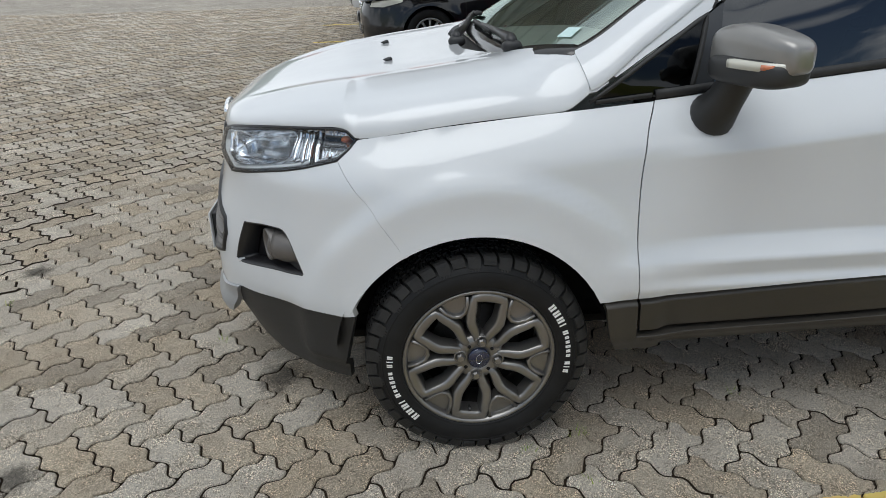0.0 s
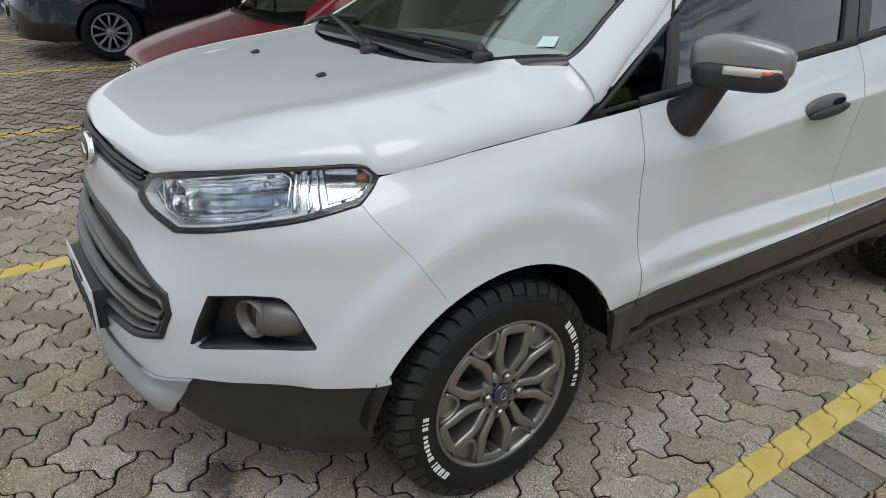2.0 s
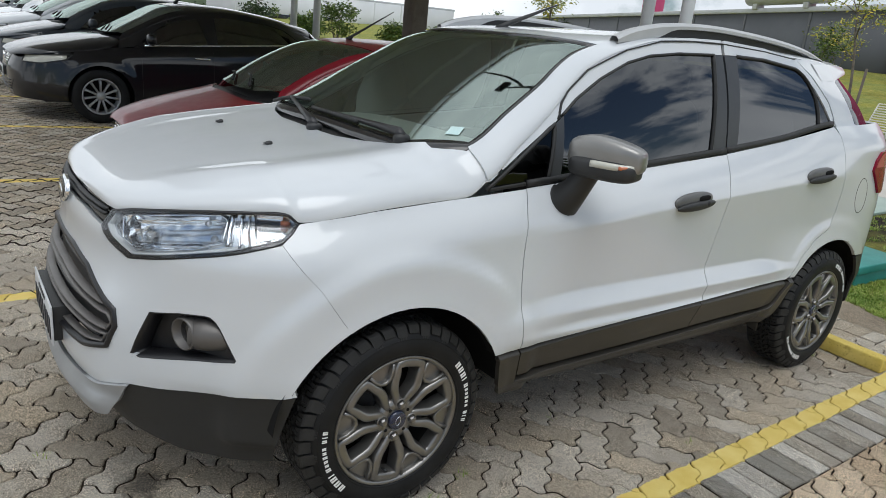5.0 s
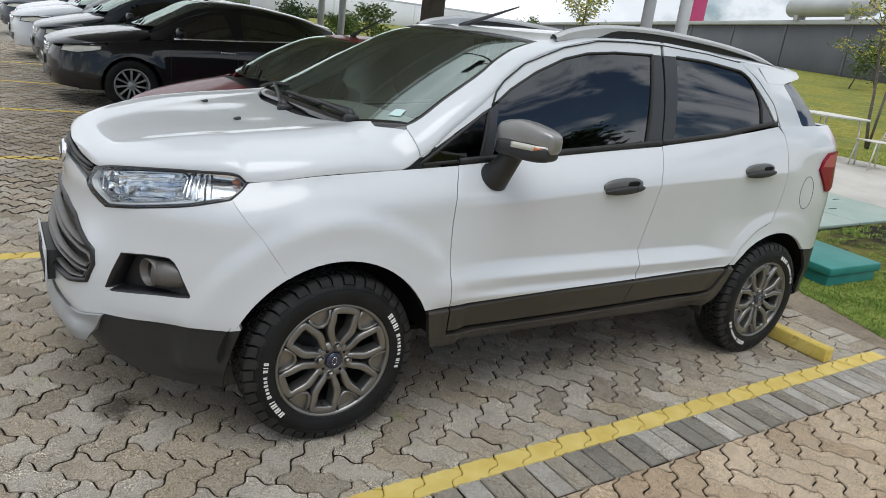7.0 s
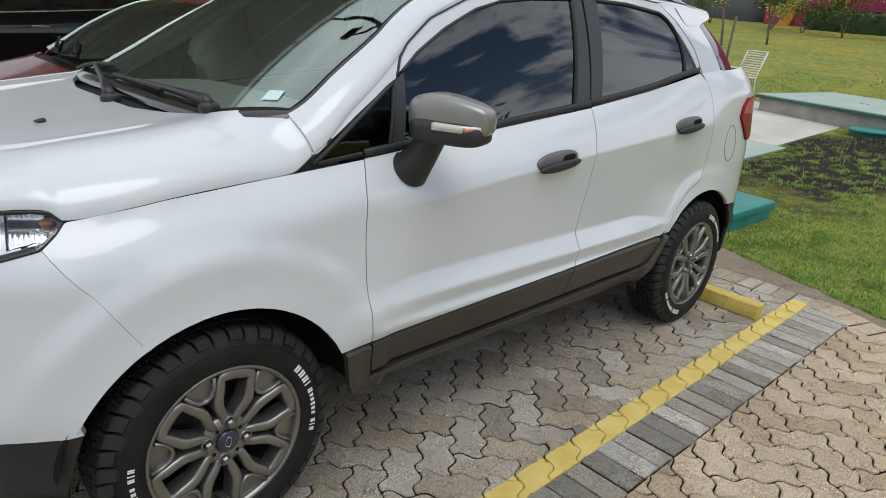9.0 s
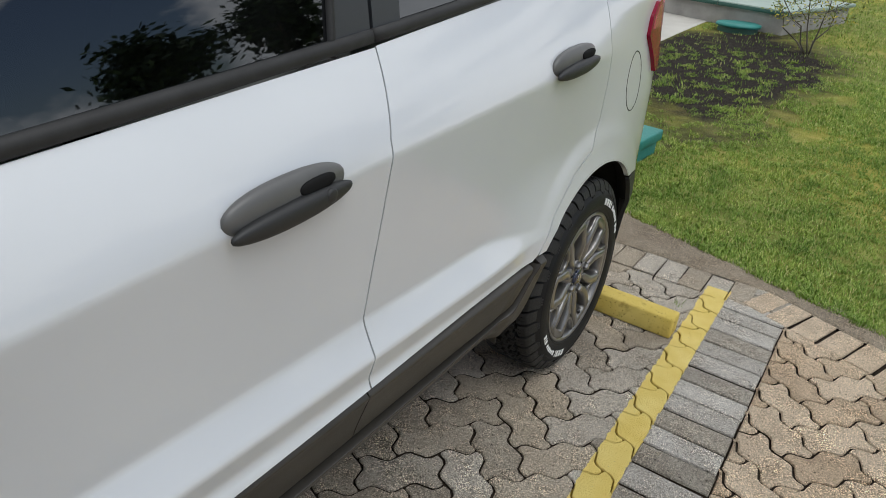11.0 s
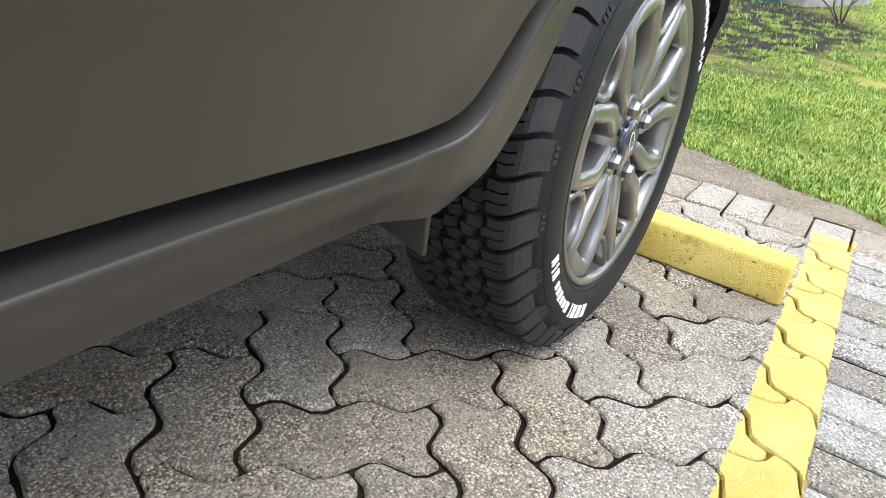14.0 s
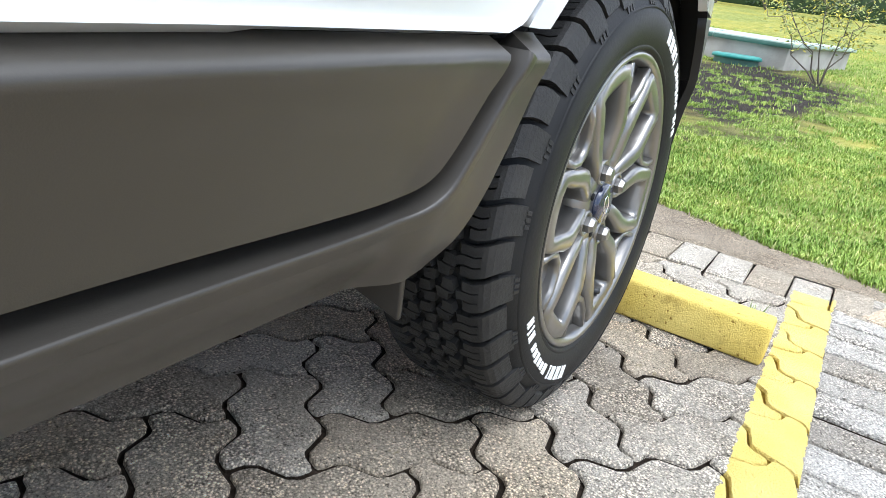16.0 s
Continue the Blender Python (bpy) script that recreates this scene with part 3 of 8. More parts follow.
def body(s, z, off=0.0):
    a = abs(s)
    x, w, nx, nw = plan(a)
    zb = spline(BELT, x)
    inn = spline(UPPER, zb - z)
    if z < 0.72:
        mid = sstep(0.28, 0.42, x) * (1 - sstep(2.2, 2.4, x))
        low = max(0, spline(LOWER, z)) * (1 - mid) + spline(SILLLOW, z) * mid
        inn += low
    # doors: a shoulder crease, a hollow under it and a sharp swell above the sill
    door = sstep(0.40, 0.78, x) * (1 - sstep(2.3, 2.75, x)) * sstep(0.53, 0.565, z)
    if door > 0:
        zc = spline(SHOULDER, x)
        if z > zc:
            f = min(1, max(0, (zb - z) / (zb - zc)))
            w_door = 0.773 + 0.100 * (0.6 * (1 - (1 - f) ** 1.8) + 0.4 * f)
        else:
            swell = 1 - sstep(1.86, 2.16, x) * 0.9
            tall = 0.063 * (1 - 0.5 * sstep(1.86, 2.14, x))
            g = (z - 0.67) / (zc - 0.67)
            if g > 0:
                w_door = 0.854 + 0.019 * g + 0.006 * g * (g - 1)
            else:
                w_door = 0.854 + 0.040 * swell * min(1, max(0, 0.607 + tall - z) / tall) ** 1.15 - 0.012 * swell * max(0, 0.607 - z) / 0.05
        w_door += 0.03 * sstep(1.86, 2.2, x) * (1 - sstep(0.60, 0.82, z))
        inn += (0.889 - w_door - inn) * door
    inn += 0.009 * sstep(1.98, 2.22, x) * (1 - sstep(2.3, 2.5, x)) * (1 - sstep(0.53, 0.565, z))
    k = sstep(0.4, 0.8, w) if x < 1 else sstep(0.3, 0.75, w)
    d = -inn * k + off
    for hub, fill, wide in ((0.0, 0.42, 0.545), (2.521, 0.3, 0.5)):
        r = math.hypot(x - hub, z - 0.33)
        if z > 0.3 and r < wide + 0.03:
            d += (0.006 + fill * max(0, inn - 0.008)) * (1 - sstep(wide - 0.045, wide + 0.015, r)) + 0.004 * (1 - sstep(0.39, 0.43, r))
    x += nx * d
    w += nw * d
    if x < 0:
        x += (1 - k) * (max(0, z - 0.86) * 0.35 + max(0, 0.44 - z) * 0.5)
        x -= 0.058 * (1 - sstep(0.42, 0.68, w)) * (1 - sstep(0.58, 0.82, z))
    return Vector((x, MID - math.copysign(w, s) if s else MID, z))


CANT = [(0.3, 1.09), (0.6, 1.33), (0.934, 1.50), (1.2, 1.555), (1.6, 1.575), (2.2, 1.55), (2.7, 1.49), (3.1, 1.44)]
CANTW = [(0.3, 0.75), (0.6, 0.67), (0.934, 0.62), (1.6, 0.638), (2.7, 0.62), (3.1, 0.58)]
BELTW = [(0.3, 0.772), (2.3, 0.772), (2.6, 0.765), (2.85, 0.735), (3.05, 0.68), (3.2, 0.6)]


def cabin(side):
    """The upper flank above the belt, for the near side (1) or the far one (-1)."""
    def at(x, z, off=0.0):
        zb = spline(BELT, x)
        f = (z - zb) / max(spline(CANT, x) - zb, 0.05)
        wb, wt = spline(BELTW, x), spline(CANTW, x) * spline(BELTW, x) / 0.772
        w = wb - (wb - wt) * f + 0.02 * math.sin(math.pi * min(1, max(0, f)))
        return Vector((x, MID - side * (w + off * 0.95), z + off * 0.25))
    return at


near_cabin, far_cabin = cabin(1), cabin(-1)
EDGE = [(-0.05, 0.985), (0.3, 1.06), (0.45, 1.162), (0.622, 1.282), (0.7, 1.347), (0.813, 1.422), (1.02, 1.505), (1.206, 1.551), (1.404, 1.567),
        (1.6, 1.573), (1.913, 1.567), (2.19, 1.555), (2.5, 1.548), (2.95, 1.52)]
CROWN = [(-0.05, 1.07), (0.11, 1.145), (0.26, 1.236), (0.6, 1.432), (0.8, 1.524), (0.95, 1.553), (1.3, 1.58), (1.8, 1.603), (2.4, 1.6), (2.95, 1.568)]


def top(x, v, off=0.0):
    """Windscreen, pillars and roof as one vault: v runs from the near door line (1) to the far one (-1)."""
    ze, zc = spline(EDGE, x), spline(CROWN, x)
    xe = max(0.3, x)
    we = MID - near_cabin(xe, spline(EDGE, xe))[1] + 0.03 * max(0, 0.3 - x)
    q = min(1, abs(v))
    return Vector((x, MID - v * we, ze + (zc - ze) * (1 - q ** 3) ** 0.58 + off))


RIM = [(0.0, 0.945), (s_w(0.1), 0.9445), (s_w(0.2), 0.941), (s_w(0.3), 0.936), (0.398, 0.928), (0.454, 0.941), (0.57, 0.957), (0.711, 0.967), (0.85, 0.974), (0.925, 0.978), (0.965, 0.975), (1.0, 0.952),
       (s_x(-0.2), 0.968), (s_x(-0.1), 0.981), (s_x(0.1), 0.999), (s_x(0.234), 1.009)]
RIM = [body(s, z) for s, z in RIM]
BON_W = [(p.x, MID - p.y) for p in RIM] + [(0.31, 0.772)]
BON_E = [(p.x, p.z) for p in RIM] + [(0.31, 1.06)]
BON_C = [(RIM[0].x, 0.945), (-0.73, 0.962), (-0.66, 0.996), (-0.5, 1.038), (-0.35, 1.066), (-0.209, 1.086), (0.0, 1.112), (0.108, 1.13), (0.2, 1.178), (0.3, 1.238)]


def tv(v):
    """A step across the vault, dense towards its rims; vt turns it back."""
    return math.copysign(1 - math.sqrt(max(0, 1 - abs(v))), v)


def vt(t):
    return math.copysign(1 - (1 - min(1, abs(t))) ** 2, t)


def hood(x, v, off=0.0):
    we, ze, zc = spline(BON_W, x), spline(BON_E, x), spline(BON_C, x)
    q = min(1, abs(v))
    ridge = (0.011 * max(0, 1 - abs(q - 0.74) / 0.14) ** 1.2 - 0.006 * sstep(0.72, 0.2, q) * sstep(-0.6, 0.0, x)) * sstep(-0.72, -0.4, x)
    back = sstep(0.05, 0.28, x)
    z = ze + (zc - ze) * (1 - q ** (6 - 2.6 * back)) ** (0.5 + 0.08 * back) + ridge * (1 - back)
    join = sstep(0.10, 0.26, x) * sstep(0.45, 0.72, q)
    low = ze + (spline(EDGE, x) - ze) * (1 - sstep(0.86, 0.99, q))
    vault = low + (spline(CROWN, x) - low) * (1 - q ** 3) ** 0.58
    return Vector((x, MID - v * we, z + (vault - z) * join + off))


car = thing("suv", "white compact SUV with dark plastic cladding, parked on pavers", "car")


def both(make):
    """Makes a part for the near side (1) and the far side (-1)."""
    return [make(1), make(-1)]


def body_panel(name, poly, mat, side=1, off=0.0, step=0.02, holes=(), lip=0.014, parent=None, label="", rise=None):
    bm = panel_bm(lambda s, z: body(side * s, z, off), poly, step, rise, holes, lip, flip=side < 0)
    return part(name, bm, mat, parent or car, label)


def arc(cx, cz, r, a0, a1, n=14):
    return [(cx + r * math.cos(radians(a0 + (a1 - a0) * i / n)), cz + r * math.sin(radians(a0 + (a1 - a0) * i / n))) for i in range(n + 1)]


def rear_arch(r, a0, a1, n=14):
    """The rear wheel opening, drawn out forwards at its foot."""
    out = []
    for i in range(n + 1):
        a = a0 + (a1 - a0) * i / n
        x, z = 2.521 + r * math.cos(radians(a)), 0.335 + r * math.sin(radians(a))
        out.append((x - 0.045 * sstep(88, 146, a), z))
    return out


HL = [(0.370, 0.876), (0.418, 0.847), (0.498, 0.815), (0.612, 0.834), (0.752, 0.858), (0.845, 0.875), (0.948, 0.900), (0.982, 0.929), (0.998, 0.948),
      (0.965, 0.970), (0.925, 0.972), (0.711, 0.962), (0.57, 0.952), (0.454, 0.936), (0.398, 0.923)]
GRILLE = [(0.0, 0.77), (0.16, 0.765), (0.313, 0.742), (0.415, 0.701), (0.493, 0.664), (0.508, 0.62), (0.484, 0.557), (0.377, 0.53), (0.2, 0.52), (0.0, 0.52)]
FOG = [(0.594, 0.680), (0.676, 0.690), (0.755, 0.693), (0.775, 0.685), (0.796, 0.660), (0.844, 0.578), (0.840, 0.571), (0.723, 0.560), (0.556, 0.541), (0.552, 0.552)]


def mirrored(poly):
    return [(-s, z) for s, z in reversed(poly)]


# front bumper
half_bumper = ([(0.0, 0.900), (s_w(0.2), 0.893), (s_w(0.372), 0.874)] + [(a, b - 0.003) for a, b in HL[1:6]] + [(0.953, 0.897), (1.076, 0.781), (1.161, 0.660)]
               + flank(*arc(-0.01, 0.335, 0.378, 119, 156)) + [(1.014, 0.484), (0.974, 0.475), (0.859, 0.473), (0.766, 0.467), (0.634, 0.456), (0.546, 0.454), (0.433, 0.430), (0.15, 0.415), (0.0, 0.413)])
full_grille = GRILLE[1:-1] + mirrored(GRILLE[1:-1])
outline = half_bumper[1:-1] + mirrored(half_bumper[1:-1])
part("front_bumper", panel_bm(lambda s, z: body(s, z), outline, 0.017, None, [full_grille, FOG, mirrored(FOG)], 0.02), WHITE, car, "white front bumper")
dark_half = [(0.48, 0.45), (0.634, 0.453), (0.766, 0.464), (0.859, 0.470), (0.974, 0.472), (1.012, 0.480), (0.985, 0.40), (0.955, 0.30), (0.946, 0.238), (0.8, 0.235), (0.62, 0.235), (0.5, 0.26), (0.3, 0.30), (0.0, 0.31)]
outline = dark_half[:-1] + mirrored(dark_half[:-1])
part("bumper_apron", panel_bm(lambda s, z: body(s, z, -0.004), outline, 0.02, None, (), 0.02), PLASTIC, car, "dark plastic bumper apron")
skid_out = [(0.0, 0.408), (0.15, 0.41), (0.433, 0.425), (0.546, 0.450), (0.456, 0.335), (0.33, 0.31), (0.143, 0.30), (0.0, 0.298)]
part("skid_trim", panel_bm(lambda s, z: body(s, z, 0.010 + 0.045 * (1 - sstep(0.36, 0.42, z)) * (1 - sstep(0.42, 0.54, abs(s)))), skid_out[1:-1] + mirrored(skid_out[1:-1]), 0.02, None, (), 0.03), SILVERTRIM, car, "silver skid trim")

# upper grille bar and grille
bar = [(0.0, 0.946), (s_w(0.2), 0.94), (s_w(0.385), 0.926), (s_w(0.366), 0.879), (s_w(0.2), 0.896), (0.0, 0.903)]
part("upper_grille", panel_bm(lambda s, z: body(s, z, -0.012), bar[1:-1] + mirrored(bar[1:-1]), 0.015, None, (), 0.03), GLOSSBLACK, car)
for z in (0.905, 0.918):
    part("grille_bar", ribbon_bm(lambda s, q, o: body(s, q, -0.004 + o), [(s, z + 0.008 * (1 - abs(s) / 0.4)) for s in [(-0.36 + 0.04 * i) for i in range(19)]], 0.009, 0.006), PLASTIC, car)
part("grille_back", panel_bm(lambda s, z: body(s, z, -0.045), full_grille, 0.03, None, (), 0.0), SATINBLACK, car)
part("grille_surround", ribbon_bm(lambda s, z, o: body(s, z, o), densify(full_grille, 0.02, True), 0.016, 0.008, -0.03, True), SATINBLACK, car)
def grille_cell(poly, z_bar, reach):
    """A framed opening across the nose with a bar in it."""
    full_cell = poly + mirrored(poly)
    part("grille_frame", ribbon_bm(lambda s, q, o: body(s, q, -0.014 + o), densify(full_cell, 0.02, True), 0.008, 0.012, -0.012, True), FOGGREY, car)
    part("grille_slat", ribbon_bm(lambda s, q, o: body(s, q, -0.026 + o), [(-reach + 2 * reach * i / 30, z_bar) for i in range(31)], 0.008, 0.008, -0.012), SATINBLACK, car)


grille_cell([(0.08, 0.752), (0.30, 0.728), (0.40, 0.693), (0.452, 0.668), (0.36, 0.672), (0.08, 0.69)], 0.72, 0.34)
grille_cell([(0.08, 0.672), (0.36, 0.655), (0.468, 0.645), (0.488, 0.625), (0.475, 0.602), (0.36, 0.607), (0.08, 0.612)], 0.64, 0.45)
grille_cell([(0.08, 0.592), (0.36, 0.588), (0.472, 0.585), (0.462, 0.562), (0.37, 0.546), (0.08, 0.536)], 0.565, 0.43)

# emblem
def oval_bm(a, b, depth, n=36):
    bm = bmesh.new()
    rows = []
    for f, d in ((1, 0), (1, depth * 0.6), (0.93, depth)):
        rows.append([bm.verts.new((-d, math.cos(2 * math.pi * i / n) * a * f, math.sin(2 * math.pi * i / n) * b * f)) for i in range(n)])
    for p, q in zip(rows, rows[1:]):
        for i in range(n):
            bm.faces.new((p[i], q[i], q[(i + 1) % n], p[(i + 1) % n]))
    bm.faces.new(rows[-1][::-1])
    bmesh.ops.recalc_face_normals(bm, faces=bm.faces[:])
    return bm
EMB = pose(-0.772, MID, 0.902, 0, 8, 0)
for nm, a, b, d, x, mat in (("emblem", 0.068, 0.042, 0.012, 0, CHROME), ("emblem_field", 0.058, 0.033, 0.004, -0.0105, GLOSSBLACK)):
    o = part(nm, oval_bm(a, b, d), mat, car)
    o.matrix_basis = EMB @ pose(x, 0, 0)
bmz = oval_bm(0.034, 0.007, 0.003)
o = part("emblem_mark", bmz, CHROME, car)
o.matrix_basis = EMB @ pose(-0.0135, 0, 0, 12)

# number plate with plain bars
plate = part("number_plate", box_bm(-0.858, -0.852, MID - 0.2, MID + 0.2, 0.452, 0.582, 0.002), PLATE, car, "grey number plate with dark bars")
for i in range(7):
    y = MID - 0.165 + i * 0.052 + (0.012 if i > 2 else 0)
    part("plate_bar", box_bm(-0.8605, -0.857, y - 0.015, y + 0.015, 0.467, 0.538, 0.001, 1), INK, plate)
part("plate_bar", box_bm(-0.8605, -0.857, MID - 0.07, MID + 0.07, 0.558, 0.571, 0.001, 1), INK, plate)
part("plate_mount", box_bm(-0.852, -0.78, MID - 0.18, MID + 0.18, 0.46, 0.575, 0.004), PLASTIC, car)


def lamp_side(side):
    fn = lambda s, z, o=0.0: body(side * s, z, o)
    lamp = part("headlight", panel_bm(lambda s, z: fn(s, z, 0.004), HL, 0.014, None, (), 0.0, side < 0), LENS, car, "clear headlight with chrome reflector")
    lamp.visible_shadow = False
    part("lamp_rim", ribbon_bm(lambda s, z, o: fn(s, z, o - 0.002), densify(HL, 0.012, True), 0.010, 0.005, -0.02, True), SATINBLACK, lamp, "black rubber lamp seal")
    # pale guide along the inner and lower edge
    guide = [(0.402, 0.914), (0.381, 0.880), (0.423, 0.855), (0.5, 0.8235), (0.612, 0.842), (0.752, 0.8655), (0.84, 0.882)]
    part("light_guide", ribbon_bm(lambda s, z, o: fn(s, z, o - 0.016), densify(guide, 0.012), 0.008, 0.008, -0.02), GUIDE, lamp, "white light guide")
    part("light_guide", ribbon_bm(lambda s, z, o: fn(s, z, o - 0.028), densify([(s + 0.012, z + 0.016) for s, z in guide[1:6]], 0.012), 0.006, 0.006, -0.02), CHROME, lamp)
    # main reflector: a deep bowl that narrows outwards
    bowl = [(0.440, 0.916), (0.455, 0.924), (0.60, 0.944), (0.74, 0.953), (0.762, 0.94), (0.768, 0.888), (0.70, 0.866), (0.60, 0.850), (0.512, 0.842), (0.465, 0.862)]
    def dish(s, z):
        u = (s - 0.62) / 0.17
        v = (z - 0.912 - 0.1 * (s - 0.62)) / 0.05
        # a shelf in the upper half, one broad smooth scoop below it
        deep = 0.056 - 0.016 * sstep(0.0, 0.12, v)
        return fn(s, z, -0.012 - deep * max(0, 1 - abs(v) ** 1.5) * max(0, 1 - abs(u) ** 6))
    part("reflector", panel_bm(dish, bowl, 0.006, None, (), 0.02, side < 0), BRIGHT, lamp)
    part("reflector_rim", ribbon_bm(lambda s, z, o: fn(s, z, o - 0.012), densify(bowl, 0.012, True), 0.007, 0.004, -0.02, True), CHROME, lamp)
    bulb = fn(0.705, 0.926, -0.026)
    part("bulb", blob_bm(bulb, (0.009, 0.008, 0.008), 2.2, 16, 10), DULLCHROME, lamp)
    part("inner_lamp", panel_bm(lambda s, z: fn(s, z, -0.02), [(0.43, 0.925), (0.462, 0.928), (0.485, 0.888), (0.45, 0.892)], 0.008, None, (), 0.02, side < 0), CHROME, lamp)
    for a, b, w in ((0.775, 0.79, 0.017), (0.812, 0.83, 0.012), (0.842, 0.858, 0.005)):
        part("divider", ribbon_bm(lambda s, z, o: fn(s, z, o - 0.012), densify([(a, 0.957), (a + 0.004, 0.92), (b, 0.882)], 0.01), w, 0.010, -0.03), CHROME, lamp)
    # fluted outer chamber with the indicator bulb
    outer = [(0.852, 0.958), (0.925, 0.963), (0.955, 0.958), (0.98, 0.945), (0.968, 0.928), (0.935, 0.905), (0.872, 0.89)]
    part("lamp_bowl", panel_bm(lambda s, z: fn(s, z, -0.024), HL, 0.012, None, (bowl, outer), 0.0, side < 0), LAMPBOWL, lamp)
    part("outer_reflector", panel_bm(lambda s, z: fn(s, z, -0.034 + 0.0016 * math.sin(520 * s + 140 * z)), outer, 0.005, None, (), 0.0, side < 0), BRIGHT, lamp)
    part("indicator", blob_bm(fn(0.953, 0.944, -0.014), (0.014, 0.014, 0.009), 2.2, 18, 10), AMBER, lamp, "amber indicator bulb")


both(lamp_side)


def fog_side(side):
    fn = lambda s, z, o=0.0: body(side * s, z, o)
    pocket = part("fog_pocket", panel_bm(lambda s, z: fn(s, z, -0.02 - 0.06 * sstep(s_x(-0.5), s_w(0.6), s)), FOG, 0.014, None, (), 0.0, side < 0), SATINBLACK, car, "dark plastic fog lamp recess")
    part("pocket_rim", ribbon_bm(lambda s, z, o: fn(s, z, o - 0.004), densify(FOG, 0.012, True), 0.010, 0.004, -0.07, True), SATINBLACK, pocket)
    c = fn(s_w(0.655), 0.628, -0.035)
    n = Vector((-0.93, -0.36 * side, 0))
    turn = n.to_track_quat("-Y", "Z").to_matrix().to_4x4()
    ring = part("fog_ring", lathe_bm([(0.046, 0.06), (0.0475, -0.022), (0.0455, -0.028), (0.041, -0.026), (0.038, 0.012), (0.0, 0.014)], 40), FOGGREY, pocket)
    ring.matrix_basis = Matrix.Translation(c) @ turn
    lens = part("fog_lens", lathe_bm([(0.034, -0.006), (0.02, -0.012), (0.0, -0.014)], 32), GLOSSBLACK, pocket)
    lens.matrix_basis = Matrix.Translation(c) @ turn
    t = Vector((0.36, -0.93 * side, 0))
    part("fog_shroud", tube_bm([c - n * 0.008 + t * 0.012, c - n * 0.022 + t * 0.045, c - n * 0.045 + t * 0.082, c - n * 0.07 + t * 0.11], [0.0465, 0.046, 0.040, 0.03], 28), FOGGREY, pocket)


both(fog_side)

# flank panels
DOOR_EDGE = catmull([(0.474, 1.06), (0.474, 1.027), (0.448, 0.965), (0.434, 0.89), (0.4275, 0.80), (0.4265, 0.70), (0.429, 0.60), (0.4365, 0.507), (0.44, 0.45)], 5)[7:-5]
FENDER = [(1.003, 0.948)] + flank((-0.2, 0.9665), (-0.1, 0.9795), (0.1, 0.9968), (0.234, 1.0068), (0.4705, 1.026), *[(x - 0.0035, z) for x, z in DOOR_EDGE], (0.330, 0.50)) + flank(*arc(-0.01, 0.335, 0.378, 26, 118)) + [(1.1618, 0.6604), (1.0766, 0.7815), (0.9538, 0.8978), (0.987, 0.929), (1.003, 0.946)]
F_DOOR = flank((0.474, 1.028), (1.0, 1.078), (1.571, 1.132), (1.533, 1.05), (1.511, 1.0), (1.493, 0.863), (1.468, 0.708), (1.450, 0.60), (1.445, 0.541), (1.0, 0.531), *DOOR_EDGE[::-1])
R_DOOR = flank((1.575, 1.134), (2.0, 1.187), (2.43, 1.26), (2.462, 1.225), (2.468, 1.113), (2.480, 0.967), (2.468, 0.847), (2.427, 0.775), (2.32, 0.733), (2.20, 0.649), (2.124, 0.564), (2.10, 0.555), (1.8, 0.550), (1.449, 0.541), (1.454, 0.60), (1.472, 0.708), (1.497, 0.863), (1.515, 1.0), (1.537, 1.05))
QUARTER = flank((2.4655, 1.225), (2.4715, 1.113), (2.4835, 0.967), (2.4715, 0.846), (2.43, 0.7715), (2.323, 0.729), (2.202, 0.645), (2.131, 0.561), (2.166, 0.560)) + flank(*rear_arch(0.380, 143.5, 46)) + flank((2.9, 0.60)) + [(END, 0.60), (END, 1.285)] + flank((2.9, 1.285), (2.45, 1.262))
FD_CLAD = flank((0.445, 0.505), (1.0, 0.528), (1.4415, 0.537), (1.4375, 0.4085), (1.0, 0.399), (0.458, 0.393))
SILL_GAP = catmull([(0.45, 0.384), (1.0, 0.390), (1.43, 0.400), (1.75, 0.408), (1.93, 0.4075), (2.0, 0.409), (2.034, 0.414), (2.057, 0.428), (2.071, 0.450), (2.085, 0.482), (2.098, 0.512), (2.110, 0.546)], 6)


def beside(path, d, x0=-9, x1=9):
    """The line path moved by d to its left, between x0 and x1."""
    out = []
    for i, (x, z) in enumerate(path):
        a, b = path[max(0, i - 1)], path[min(len(path) - 1, i + 1)]
        q = math.hypot(b[0] - a[0], b[1] - a[1])
        if x0 < x < x1:
            out.append((x - (b[1] - a[1]) / q * d, z + (b[0] - a[0]) / q * d))
    return out


RD_CLAD = flank((1.4455, 0.537), (1.8, 0.546), (2.094, 0.551), *beside(SILL_GAP, 0.009, 1.44)[::-1][2:], (1.4415, 0.4095))
SILL = flank((0.345, 0.495), (0.436, 0.501), *beside(SILL_GAP, -0.024), (2.128, 0.556), (2.168, 0.556), (2.163, 0.53), (2.155, 0.50), (2.1475, 0.455), (2.138, 0.42), (2.124, 0.386), (2.111, 0.36), (2.101, 0.343), (2.088, 0.332), (2.06, 0.325), (2.0, 0.322), (1.8, 0.322), (1.1, 0.330), (0.40, 0.322), (0.372, 0.372))


